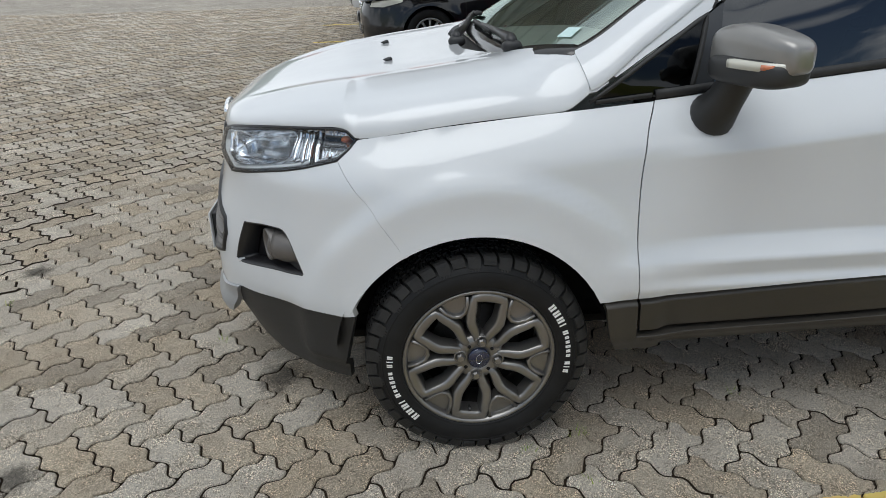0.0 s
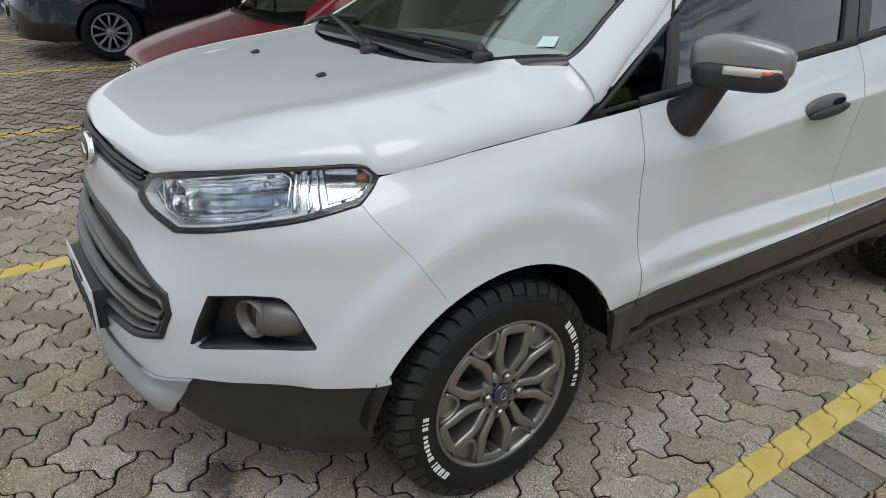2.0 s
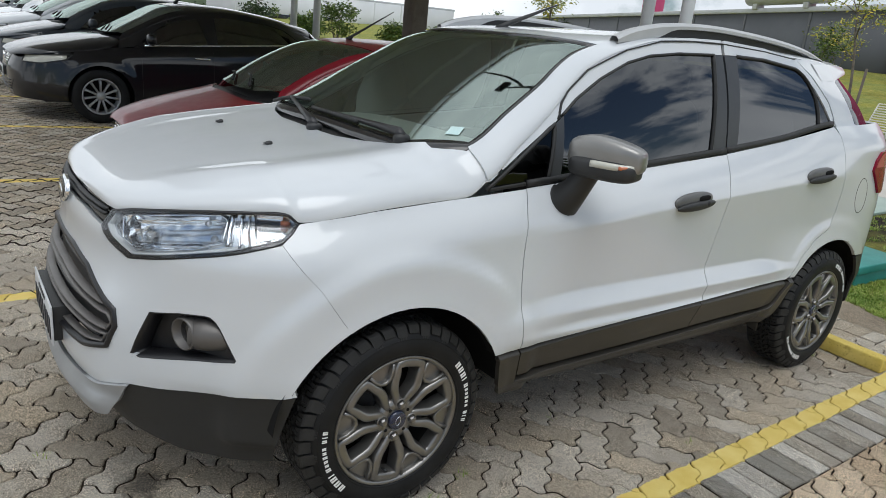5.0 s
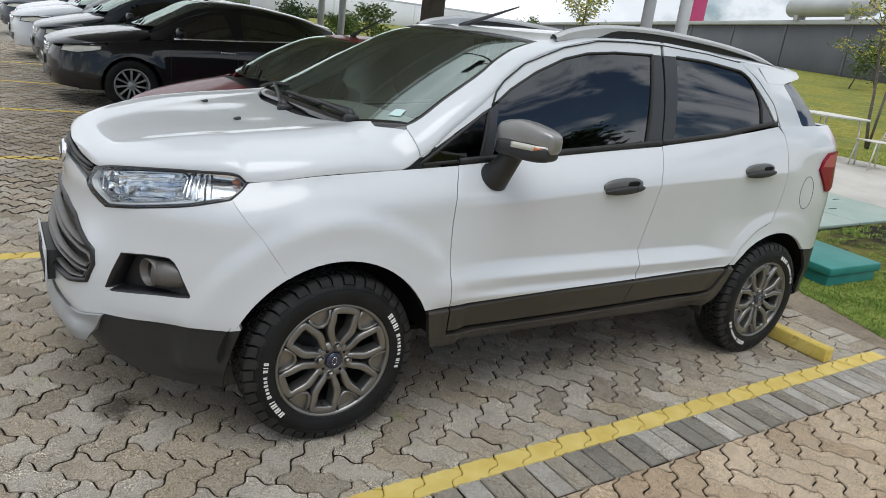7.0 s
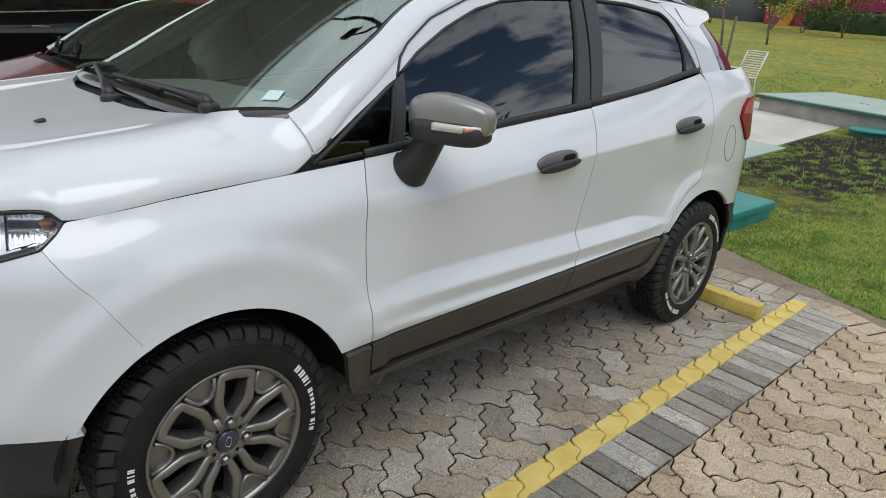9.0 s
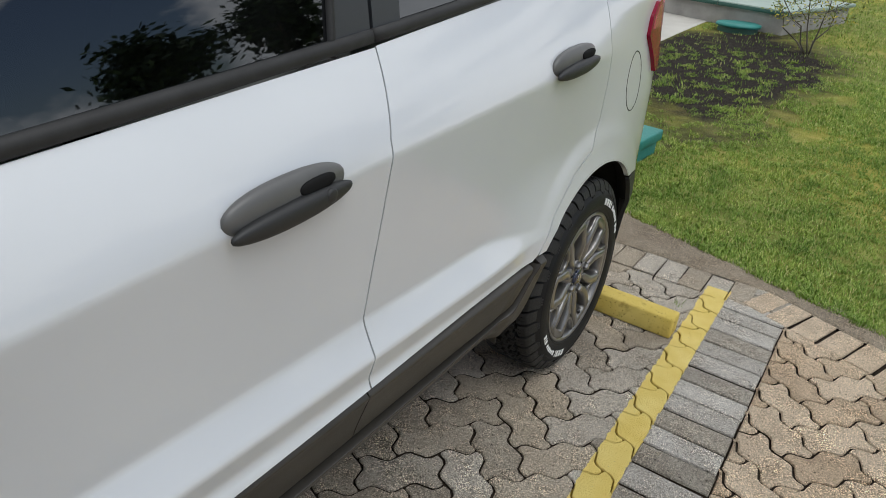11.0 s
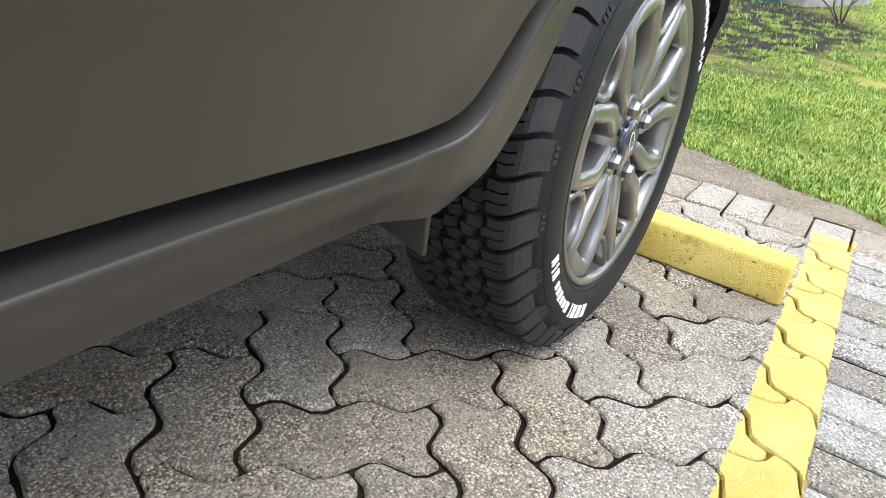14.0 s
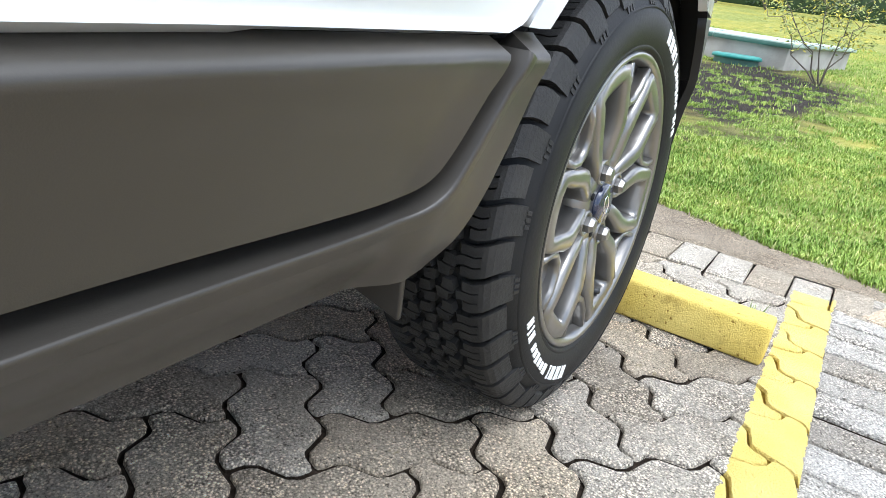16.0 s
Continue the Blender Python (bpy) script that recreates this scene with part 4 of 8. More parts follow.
def flank_side(side):
    """All that both flanks carry."""
    body_panel("fender", FENDER, WHITE, side, label="white front fender")
    fd = body_panel("front_door", F_DOOR, WHITE, side, 0.0, 0.018, label="white front door", rise=0.0065)
    rd = body_panel("rear_door", R_DOOR, WHITE, side, 0.0, 0.018, label="white rear door", rise=0.0065)
    body_panel("rear_quarter", QUARTER, WHITE, side, label="white rear quarter panel")
    def proud(x):
        """The sill stands out under the doors."""
        return 0.008 * sstep(0.45, 0.6, x) * (1 - sstep(1.6, 2.08, x))
    def clad(s, z, off=0.0):
        edge = spline([(0.0, 0.49), (0.44, 0.503), (1.0, 0.529), (1.44, 0.538), (2.07, 0.555)], body(s, z)[0])
        return body(side * s, z, off + 0.022 * min(1, max(0, (edge - z) / 0.017)) - 0.015)
    for nm, poly, par, inn in (("door_cladding", FD_CLAD, fd, -0.006), ("door_cladding", RD_CLAD, rd, -0.006), ("sill_cladding", SILL, car, 0.0)):
        part(nm, panel_bm(lambda s, z: clad(s, z, inn if inn < 0 else proud(body(s, z)[0])), poly, 0.012, 0.0042, (), 0.02, side < 0), CLAD, par, "matt grey-brown plastic cladding")
    # rounded upper edge of the sill
    lip = flank(*SILL_GAP)
    edge_bm = bmesh.new()
    rows = []
    for i, (s0, z0) in enumerate(lip):
        a, b = lip[max(0, i - 1)], lip[min(len(lip) - 1, i + 1)]
        d = Vector((b[0] - a[0], b[1] - a[1])).normalized()
        out = proud(body(s0, z0)[0])
        rows.append([edge_bm.verts.new(body(side * (s0 + d.y * k), z0 - d.x * k, o + out)) for k, o in ((0.004, -0.03), (0.0088, -0.004), (0.0098, 0.0058), (0.0106, 0.0076), (0.0120, 0.0087), (0.0140, 0.0090), (0.0165, 0.0088), (0.030, 0.0066))])
    for a, b in zip(rows, rows[1:]):
        for j in range(7):
            q = (a[j], a[j + 1], b[j + 1], b[j])
            edge_bm.faces.new(q if side > 0 else q[::-1])
    part("sill_edge", edge_bm, CLAD, car)
    fl = flank((2.8, 0.597), (2.95, 0.596)) + [(END, 0.596), (END, 0.3)] + flank((2.93, 0.3)) + flank(*arc(2.521, 0.335, 0.385, 0, 43))
    body_panel("rear_apron", fl, PLASTIC, side, label="dark plastic rear apron")
    # lip along the arches
    for nm, cx, a0, a1, r in (("arch_lip", -0.01, 26, 156, 0.378), ("arch_lip", 2.521, 24, 144, 0.385)):
        bmq = bmesh.new()
        rows = []
        for x, z in (rear_arch(r, a0, a1, 40) if cx > 1 else arc(cx, 0.335, r, a0, a1, 40)):
            p = body(side * s_x(x), z)
            rows.append([bmq.verts.new(p), bmq.verts.new(p + Vector((0, 0.045 * side, 0))), bmq.verts.new(p + Vector((0, 0.05 * side, 0.03)))])
        for a, b in zip(rows, rows[1:]):
            for j in range(2):
                bmq.faces.new((a[j], b[j], b[j + 1], a[j + 1]))
        part(nm, bmq, DARK, car)
    # arch liners
    for hub in (0.0, 2.521):
        bmq = bmesh.new()
        rows = []
        for x, z in arc(hub, 0.33, 0.405, 5, 175, 30):
            rows.append([bmq.verts.new((x, MID - side * w, z)) for w in (0.83, 0.6)])
        for a, b in zip(rows, rows[1:]):
            bmq.faces.new((a[0], b[0], b[1], a[1]))
        bmq.faces.new([r[1] for r in rows])
        part("arch_liner", bmq, DARK, car)
    # upper flank
    cab = lambda x, z, o=0.0: near_cabin(x, z, o) if side > 0 else far_cabin(x, z, o)
    def up(nm, poly, mat, off=0.0, lip=0.012, par=None, label="", step=0.018):
        return part(nm, panel_bm(lambda x, z: cab(x, z, off), poly, step, None, (), lip, side < 0), mat, par or car, label)
    up("door_frame", [(0.635, 1.262), (0.69, 1.348), (0.818, 1.434), (1.022, 1.515), (1.208, 1.560), (1.404, 1.577), (1.584, 1.584), (1.577, 1.526),
                      (1.519, 1.524), (1.296, 1.513), (1.136, 1.493), (1.015, 1.460), (0.865, 1.394), (0.73, 1.320), (0.66, 1.268)], WHITE, -0.003, 0.014, fd)
    up("door_frame", [(1.601, 1.584), (1.913, 1.577), (2.196, 1.552), (2.302, 1.482), (2.403, 1.366), (2.462, 1.228), (2.43, 1.266), (2.411, 1.281), (2.352, 1.362), (2.302, 1.423), (2.264, 1.457),
                      (2.237, 1.484), (2.207, 1.50), (2.174, 1.511), (1.901, 1.530), (1.68, 1.530), (1.593, 1.527)], WHITE, 0, 0.014, rd)
    up("pillar_side", [(0.262, 1.024), (0.297, 1.056), (0.30, 1.070), (0.45, 1.173), (0.62, 1.292), (0.692, 1.350), (0.67, 1.300), (0.632, 1.247), (0.61, 1.236), (0.45, 1.141)], WHITE, -0.005, 0.012)
    seam = [(0.632, 1.249), (0.66, 1.303), (0.70, 1.3435), (0.813, 1.4185), (1.02, 1.5015), (1.206, 1.5475), (1.404, 1.5635), (1.6, 1.57), (1.913, 1.564), (2.19, 1.549)]
    part("door_seam", ribbon_bm(lambda x, z, o: cab(x, z, o), densify(seam, 0.03), 0.005, 0.0025, -0.006), RUBBER, car)
    up("pillar_trim", [(1.519, 1.522), (1.578, 1.524), (1.570, 1.142), (1.472, 1.125)], PILLAR, -0.001, 0.012, fd)
    up("pillar_trim", [(1.592, 1.525), (1.68, 1.528), (1.652, 1.153), (1.578, 1.143)], PILLAR, -0.001, 0.012, rd)
    up("pillar_trim", [(0.618, 1.235), (0.66, 1.264), (0.628, 1.06), (0.572, 1.05)], PILLAR, -0.001, 0.012, fd)
    for nm, poly, mat, par in (("window", [(0.655, 1.264), (0.73, 1.318), (0.865, 1.392), (1.015, 1.458), (1.136, 1.491), (1.296, 1.511), (1.521, 1.522), (1.473, 1.125), (1.0, 1.085), (0.625, 1.055)], TINTED, fd),
                               ("window", [(1.678, 1.528), (1.901, 1.528), (2.172, 1.509), (2.205, 1.498), (2.235, 1.482), (2.262, 1.455), (2.283, 1.42), (2.296, 1.385), (2.303, 1.33), (2.301, 1.258), (2.0, 1.19), (1.65, 1.15)], TINTED, rd),
                               ("quarter_window", [(0.30, 1.03), (0.61, 1.232), (0.57, 1.05)], PRIVACY, car),
                               ("fixed_window", [(2.262, 1.450), (2.30, 1.42), (2.35, 1.36), (2.409, 1.28), (2.301, 1.258), (2.299, 1.361)], GLOSSBLACK, rd)):
        g = up(nm, poly, mat, -0.006, 0.0, par, "dark tinted glass" if mat == TINTED else "", 0.04)
        g.visible_shadow = False
    for a, b, par in ((0.315, 0.468, car), (0.478, 1.57, fd), (1.578, 2.425, rd)):
        pts = [(a + (b - a) * i / 24, spline(BELT, a + (b - a) * i / 24) + 0.012) for i in range(25)]
        part("belt_moulding", ribbon_bm(lambda x, z, o: cab(x, z, o), pts, 0.026 if a > 0.4 else 0.014, 0.008 if a > 0.4 else 0.004, -0.008), RUBBER, par)
    part("window_seal", ribbon_bm(lambda x, z, o: cab(x, z, o), densify([(1.519, 1.522), (1.473, 1.125)], 0.03), 0.012, 0.004, -0.006), RUBBER, fd)
    part("window_seal", ribbon_bm(lambda x, z, o: cab(x, z, o), densify([(0.655, 1.264), (0.73, 1.318), (0.865, 1.392), (1.015, 1.458), (1.136, 1.491), (1.296, 1.511), (1.521, 1.523)], 0.03), 0.009, 0.003, -0.008), RUBBER, fd)
    part("window_seal", ribbon_bm(lambda x, z, o: cab(x, z, o), densify([(1.68, 1.529), (1.901, 1.529), (2.172, 1.509), (2.205, 1.498), (2.235, 1.482), (2.262, 1.455), (2.283, 1.42), (2.296, 1.385), (2.303, 1.33), (2.301, 1.258)], 0.03), 0.012, 0.003, -0.008), RUBBER, rd)
    part("window_seal", ribbon_bm(lambda x, z, o: cab(x, z, o), densify([(0.30, 1.03), (0.615, 1.236), (0.572, 1.05)], 0.03), 0.012, 0.003, -0.008), RUBBER, car)
    # rear pillar and the glass that wraps round the tail
    up("rear_pillar", [(2.196, 1.552), (2.312, 1.487), (2.413, 1.371), (2.470, 1.226), (2.466, 1.252), (2.6, 1.262), (2.92, 1.27), (2.885, 1.243), (2.80, 1.248), (2.66, 1.276), (2.62, 1.36), (2.578, 1.466), (2.68, 1.50), (2.69, 1.53), (2.5, 1.556)], WHITE, 0, 0.014)
    up("rear_side_glass", [(2.575, 1.468), (2.715, 1.505), (2.875, 1.243), (2.80, 1.25), (2.66, 1.278), (2.62, 1.36)], TAILGLASS, -0.006, 0.0, None, "grey tinted glass", 0.04)
    # handles
    for par, cx, cz in ((fd, 1.272, 0.970), (rd, 2.228, 1.048)):
        bowl = part("handle_cup", blob_bm((0, 0, 0), (0.118, 0.017, 0.035), 2.3, 32, 16), HANDLE, par, "grey oval handle shell")
        p = body(side * s_x(cx), cz)
        bowl.matrix_basis = Matrix.Translation(p) @ pose(0, 0, 0, 0, -4, 0)
        grip = part("door_handle", blob_bm((0, 0, 0), (0.118, 0.016, 0.018), 2.6, 32, 14, lambda a, b, c: (a, b * (1 - 0.35 * a * a), c * (1 - 0.2 * a * a))), PLASTIC, par, "grey plastic door handle")
        grip.matrix_basis = Matrix.Translation(p + Vector((0.0, -0.018 * side, -0.015))) @ pose(0, 0, 0, 0, -5, 0)
        slot = part("handle_hollow", blob_bm((0, 0, 0), (0.036, 0.006, 0.011), 2.6), DARK, par)
        slot.matrix_basis = Matrix.Translation(p + Vector((0.045, -0.0165 * side, 0.013))) @ pose(0, 0, 0, 0, -5, 0)
        if cx < 2:
            lock = part("lock_barrel", lathe_bm([(0.011, 0.0), (0.011, -0.004), (0.008, -0.006), (0.0, -0.006)], 20), PLASTIC, par)
            lock.matrix_basis = Matrix.Translation(p + Vector((0.060, -0.0275 * side, -0.006))) @ pose(0, 0, 0, 0, 0, 0 if side > 0 else 180)
    # mirror
    base = Vector((0.648, 0.86 - side * 0.938, 1.160))
    def egg(a, b, c):
        out = sstep(-0.25, 1, -b * side)
        up = 1 - 0.27 * out - 0.10 * sstep(0.3, 1, b * side)
        return (a * (0.72 + 0.28 * (a > 0)) * (1 - 0.18 * abs(b)), b, c * up if c > 0 else c * (0.82 - 0.12 * out))
    shell = part("mirror_shell", blob_bm((0, 0, 0), (0.075, 0.127, 0.067), 3.8, 48, 28, egg), MIRRORGREY, car, "grey metallic mirror housing")
    shell.matrix_basis = Matrix.Translation(base) @ pose(0, 0, 0, 0, 0, 20 * side)
    foot = part("mirror_base", blob_bm((0, 0, 0), (0.076, 0.122, 0.036), 3.6, 44, 18, lambda a, b, c: (a * 0.93, b * 0.95, c)), PLASTIC, shell)
    foot.matrix_basis = pose(0.002, 0, -0.036)
    part("mirror_indicator", ribbon_bm(lambda a, c, o: Vector((-0.071 - o + 0.05 * (a / 0.13) ** 4 + 0.02 * (a / 0.13) ** 2, a * side, c)), [(-0.119 + 0.012 * i, -0.018) for i in range(13)], 0.022, 0.004, -0.02), CLEAR, shell, "clear indicator strip")
    part("indicator_lens", ribbon_bm(lambda a, c, o: Vector((-0.0735 - o + 0.05 * (a / 0.13) ** 4 + 0.02 * (a / 0.13) ** 2, a * side, c)), [(-0.092 + 0.008 * i, -0.018) for i in range(4)], 0.014, 0.004, -0.02), AMBER, shell)
    glassy = part("mirror_glass", blob_bm((0, 0, 0), (0.004, 0.088, 0.04), 3.0), CHROME, shell)
    glassy.matrix_basis = pose(0.062, 0.01 * side, -0.006)
    part("mirror_stalk", tube_bm([(0.615, MID - side * 0.79, 0.985), (0.617, MID - side * 0.815, 0.992), (0.628, MID - side * 0.848, 1.04), (0.643, MID - side * 0.875, 1.10), (0.65, MID - side * 0.90, 1.13)], [0.058, 0.060, 0.046, 0.042, 0.045], 20), PLASTIC, car, "black mirror stalk")
    # tail lamp and fuel cap
    tail = flank((2.785, 1.055), (2.81, 1.11), (2.86, 1.148)) + [(s_x(2.96), 1.16), (s_x(3.03) + 0.10, 1.13), (s_x(3.03) + 0.08, 1.0)] + flank((2.93, 0.935), (2.895, 0.935))
    lampr = body_panel("tail_light", tail, REDLENS, side, 0.012, 0.012, (), 0.02, label="red tail light")
    body_panel("tail_lens", flank((2.806, 1.072), (2.824, 1.104), (2.866, 1.136), (2.955, 1.148), (2.99, 1.07)), PINKLENS, side, 0.0135, 0.012, (), 0.004, parent=lampr, label="pale upper lens")
    if side > 0:
        cap = [(s_x(2.70) + 0.062 * math.cos(2 * math.pi * i / 28), 0.93 + 0.088 * math.sin(2 * math.pi * i / 28)) for i in range(28)]
        part("fuel_flap", ribbon_bm(lambda s, z, o: body(s, z, o), cap, 0.004, 0.0008, -0.002, True), RUBBER, car)
    # roof rail
    rail = [(1.0, 1.548), (1.1, 1.585), (1.3, 1.622), (1.6, 1.640), (2.0, 1.632), (2.35, 1.607), (2.55, 1.572), (2.66, 1.545)]
    rb = bmesh.new()
    rows = []
    for x, z in catmull(rail, 6):
        w = 0.575 - 0.02 * sstep(2.0, 2.7, x)
        low = top(x, 0.9)[2] - 0.005
        mid = low + (max(low, z - 0.024) - low) * sstep(1.2, 1.34, x) * (1 - sstep(2.34, 2.5, x))
        rows.append([rb.verts.new((x, MID - side * (w + dw), zz)) for dw, zz in ((0.022, mid), (0.022, z - 0.012), (0.008, z), (-0.012, z), (-0.02, z - 0.014), (-0.02, mid))])
    for a, b in zip(rows, rows[1:]):
        for j in range(6):
            rb.faces.new((a[j], b[j], b[(j + 1) % 6], a[(j + 1) % 6]))
    bmesh.ops.recalc_face_normals(rb, faces=rb.faces[:])
    part("roof_rail", rb, RAIL, car, "grey roof rail", False)
    strip = bmesh.new()
    rows = []
    for i in range(31):
        x = 1.2 + 1.3 * i / 30
        z0 = top(x, 0.9)[2] - 0.008
        w = 0.568 - 0.02 * sstep(2.0, 2.7, x)
        rows.append([strip.verts.new((x, MID - side * w, z0)), strip.verts.new((x, MID - side * w, spline(rail, x) - 0.02))])
    for a, b in zip(rows, rows[1:]):
        strip.faces.new((a[0], b[0], b[1], a[1]))
    part("rail_web", strip, PLASTIC, car)


both(flank_side)

# hood, windscreen, roof
hood_half = [(RIM[0].x + 0.001, 0.0), (RIM[0].x + 0.001, 1.0), (-0.6, 1.0), (-0.31, 1.0), (0.0, 1.0), (0.225, 1.0), (0.299, 1.0), (0.294, 0.95), (0.281, 0.878), (0.212, 0.78), (0.132, 0.665), (0.07, 0.5), (0.035, 0.3), (0.02, 0.0)]
hood_half = [(x, tv(v)) for x, v in hood_half]
out = hood_half[1:-1] + [(x, -v) for x, v in reversed(hood_half[1:-1])]
part("bonnet", panel_bm(lambda x, v: hood(x, vt(v)), out, 0.014, 0.025, (), 0.015, True), WHITE, car, "white bonnet")
SC = [(0.80, 0.0), (0.815, 0.3), (0.85, 0.6), (0.925, 0.885), (0.6, 0.885), (0.28, 0.878), (0.205, 0.78), (0.14, 0.67), (0.12, 0.5), (0.11, 0.3), (0.10, 0.0)]
SC = [(x, tv(v)) for x, v in SC]
full = SC[1:-1] + [(x, -v) for x, v in reversed(SC[1:-1])]
ws = part("windscreen", panel_bm(lambda x, v: top(x, vt(v), -0.006), full, 0.03, 0.04, (), 0.0, True), SCREEN, car, "windscreen reflecting the sky")
ws.visible_shadow = False
part("screen_surround", ribbon_bm(lambda x, v, o: top(x, vt(v), o - 0.004), densify(full, 0.03, True), 0.05, 0.002, -0.01, True), GLOSSBLACK, ws)
roof_half = [(0.803, 0.0), (0.818, 0.3), (0.853, 0.6), (0.928, 0.893), (0.6, 0.893), (0.278, 0.884), (0.276, 0.9), (0.302, 1.0), (0.63, 1.0), (2.2, 1.0), (2.745, 1.0), (2.80, 0.6), (2.83, 0.0)]
roof_half = [(x, tv(v)) for x, v in roof_half]
full = roof_half[1:-1] + [(x, -v) for x, v in reversed(roof_half[1:-1])]
part("roof", panel_bm(lambda x, v: top(x, vt(v)), full, 0.02, 0.02, (), 0.012, True), WHITE, car, "white roof with front pillars")
# spoiler and tailgate
sp = bmesh.new()
rows = []
for i in range(25):
    v = -1 + 2 * i / 24
    e = abs(v) ** 6
    bow = 0.12 * (1 - abs(v) ** 2.5)
    z = 1.548 + 0.035 * (1 - v ** 4)
    prof = ((2.36, z - 0.010, 2.36, 1.535), (2.60, z + 0.001, 2.60, 1.545), (2.815 + bow, z - 0.002, 2.735, 1.55), (2.838 + bow, z - 0.022, 2.75, 1.535), (2.815 + bow, z - 0.036 - 0.03 * (1 - e), 2.74, 1.52), (2.56, z - 0.078, 2.56, 1.47), (2.40, z - 0.08, 2.40, 1.47))
    rows.append([sp.verts.new((x, MID - v * (MID - near_cabin(xs, zs)[1] + 0.003), zz)) for x, zz, xs, zs in prof])
for a, b in zip(rows, rows[1:]):
    for j in range(6):
        sp.faces.new((a[j], b[j], b[j + 1], a[j + 1]))
sp.faces.new(rows[0])
sp.faces.new(rows[-1][::-1])
bmesh.ops.recalc_face_normals(sp, faces=sp.faces[:])
part("spoiler", sp, WHITE, car, "white roof spoiler", False)
tg = bmesh.new()
rows = []
for i in range(17):
    v = -1 + 2 * i / 16
    rows.append([tg.verts.new((x + 0.14 * (1 - abs(v) ** 2.5), MID - v * w, z)) for x, w, z in ((2.72, 0.60, 1.49), (2.80, 0.66, 1.36), (2.87, 0.705, 1.243), (2.98, 0.72, 1.1))])
for a, b in zip(rows, rows[1:]):
    for j in range(3):
        tg.faces.new((a[j], b[j], b[j + 1], a[j + 1]))
part("tailgate_glass", tg, PRIVACY, car)
# cowl, wipers, washers
cw = bmesh.new()
rows = []
for i in range(31):
    v = -0.78 + 1.56 * i / 30
    xa, xb = spline([(0, 0.012), (0.3, 0.027), (0.5, 0.06), (0.665, 0.115), (0.78, 0.185)], abs(v)), spline([(0, 0.13), (0.3, 0.14), (0.5, 0.15), (0.67, 0.17), (0.78, 0.235)], abs(v))
    a, b = hood(xa, v, -0.02), top(xb, v, -0.014)
    rows.append([cw.verts.new(a), cw.verts.new(a.lerp(b, 0.4) - Vector((0, 0, 0.02))), cw.verts.new(b)])
for a, b in zip(rows, rows[1:]):
    for j in range(2):
        cw.faces.new((a[j], b[j], b[j + 1], a[j + 1]))
part("cowl", cw, PLASTIC, car, "black plastic cowl")
for v0, x0, v1, x1 in ((0.65, 0.165, 0.06, 0.128), (0.10, 0.055, -0.56, 0.165)):
    a, b = hood(x0 - 0.02, v0, 0.006), top(x1, v1, 0.012)
    m = a.lerp(b, 0.35)
    m.z = max(a.z + 0.022, top(m.x, v0 + (v1 - v0) * 0.35)[2] + 0.012)
    arm = part("wiper", tube_bm([a, a + Vector((0.0, 0.02, 0.02)), m, b], [0.022, 0.017, 0.012, 0.007], 10), SATINBLACK, car, "black wiper arm")
    part("wiper_blade", tube_bm([top(x1 + 0.0, v1 + d, 0.008) for d in (0.24, 0.12, 0.0, -0.12, -0.24)], 0.009, 8), RUBBER, arm)
    part("wiper_cap", blob_bm(a, (0.03, 0.022, 0.018), 2.5, 18, 10), PLASTIC, arm)
for side in (1, -1):
    p = hood(-0.209, side * 0.247 / spline(BON_W, -0.209))
    part("washer_nozzle", blob_bm(p + Vector((0, 0, 0.004)), (0.016, 0.011, 0.012), 2.2, 16, 8, lambda a, b, c: (a, b, c * (0.55 + 0.45 * a))), PLASTIC, car)
# aerial
part("aerial", tube_bm([(0.91, MID, 1.535), (0.96, MID, 1.566), (1.24, MID, 1.675)], [0.02, 0.011, 0.003], 10), PLASTIC, car, "black roof aerial")
# sticker inside the windscreen
st = bmesh.new()
c = [top(x, (MID - y) / (MID - top(x, 1)[1]), -0.002) for x, y in ((0.288, 0.283), (0.315, 0.248), (0.282, 0.232), (0.252, 0.268))]
st.faces.new([st.verts.new(p) for p in c])
part("sticker", st, STICKER, ws, "pale teal sticker")
# floor, inner shell and dashboard
part("underbody", box_bm(-0.55, 3.0, MID - 0.62, MID + 0.62, 0.27, 0.36, 0.05), DARK, car)
part("engine_bay", box_bm(-0.58, 0.40, MID - 0.58, MID + 0.58, 0.34, 0.92, 0.08), DARK, car)
part("dashboard", blob_bm((0.42, MID, 0.98), (0.3, 0.66, 0.14), 4), CABIN, car)
part("cabin_floor", box_bm(0.4, 2.95, MID - 0.66, MID + 0.66, 0.36, 0.6, 0.06), DARK, car)
for side in (1, -1):
    part("door_lining", box_bm(0.45, 2.75, MID + side * 0.70 - 0.02, MID + side * 0.70 + 0.02, 0.45, 1.02, 0.01), DARK, car)
    for x, nm in ((1.25, "front_seat"), (2.05, "rear_seat")):
        seat = part(nm, blob_bm((x, MID - side * 0.36, 0.72), (0.28, 0.25, 0.12), 3.5), CABIN, car)
        b = part("seat_back", blob_bm((0, 0, 0), (0.08, 0.25, 0.33), 3.5), CABIN, seat)
        b.matrix_basis = pose(x + 0.28, MID - side * 0.36, 1.03, 0, 14, 0)
        hr = part("head_rest", blob_bm((0, 0, 0), (0.05, 0.12, 0.08), 3), CABIN, seat)
        hr.matrix_basis = pose(x + 0.38, MID - side * 0.36, 1.40, 0, 10, 0)
sw = part("steering_wheel", lathe_bm([(0.17, 0.0), (0.185, 0.014), (0.2, 0.0), (0.185, -0.014), (0.17, 0.0)], 36, "Z"), PLASTIC, car)
sw.matrix_basis = pose(0.78, MID - 0.36, 1.02, 0, 62, 0)

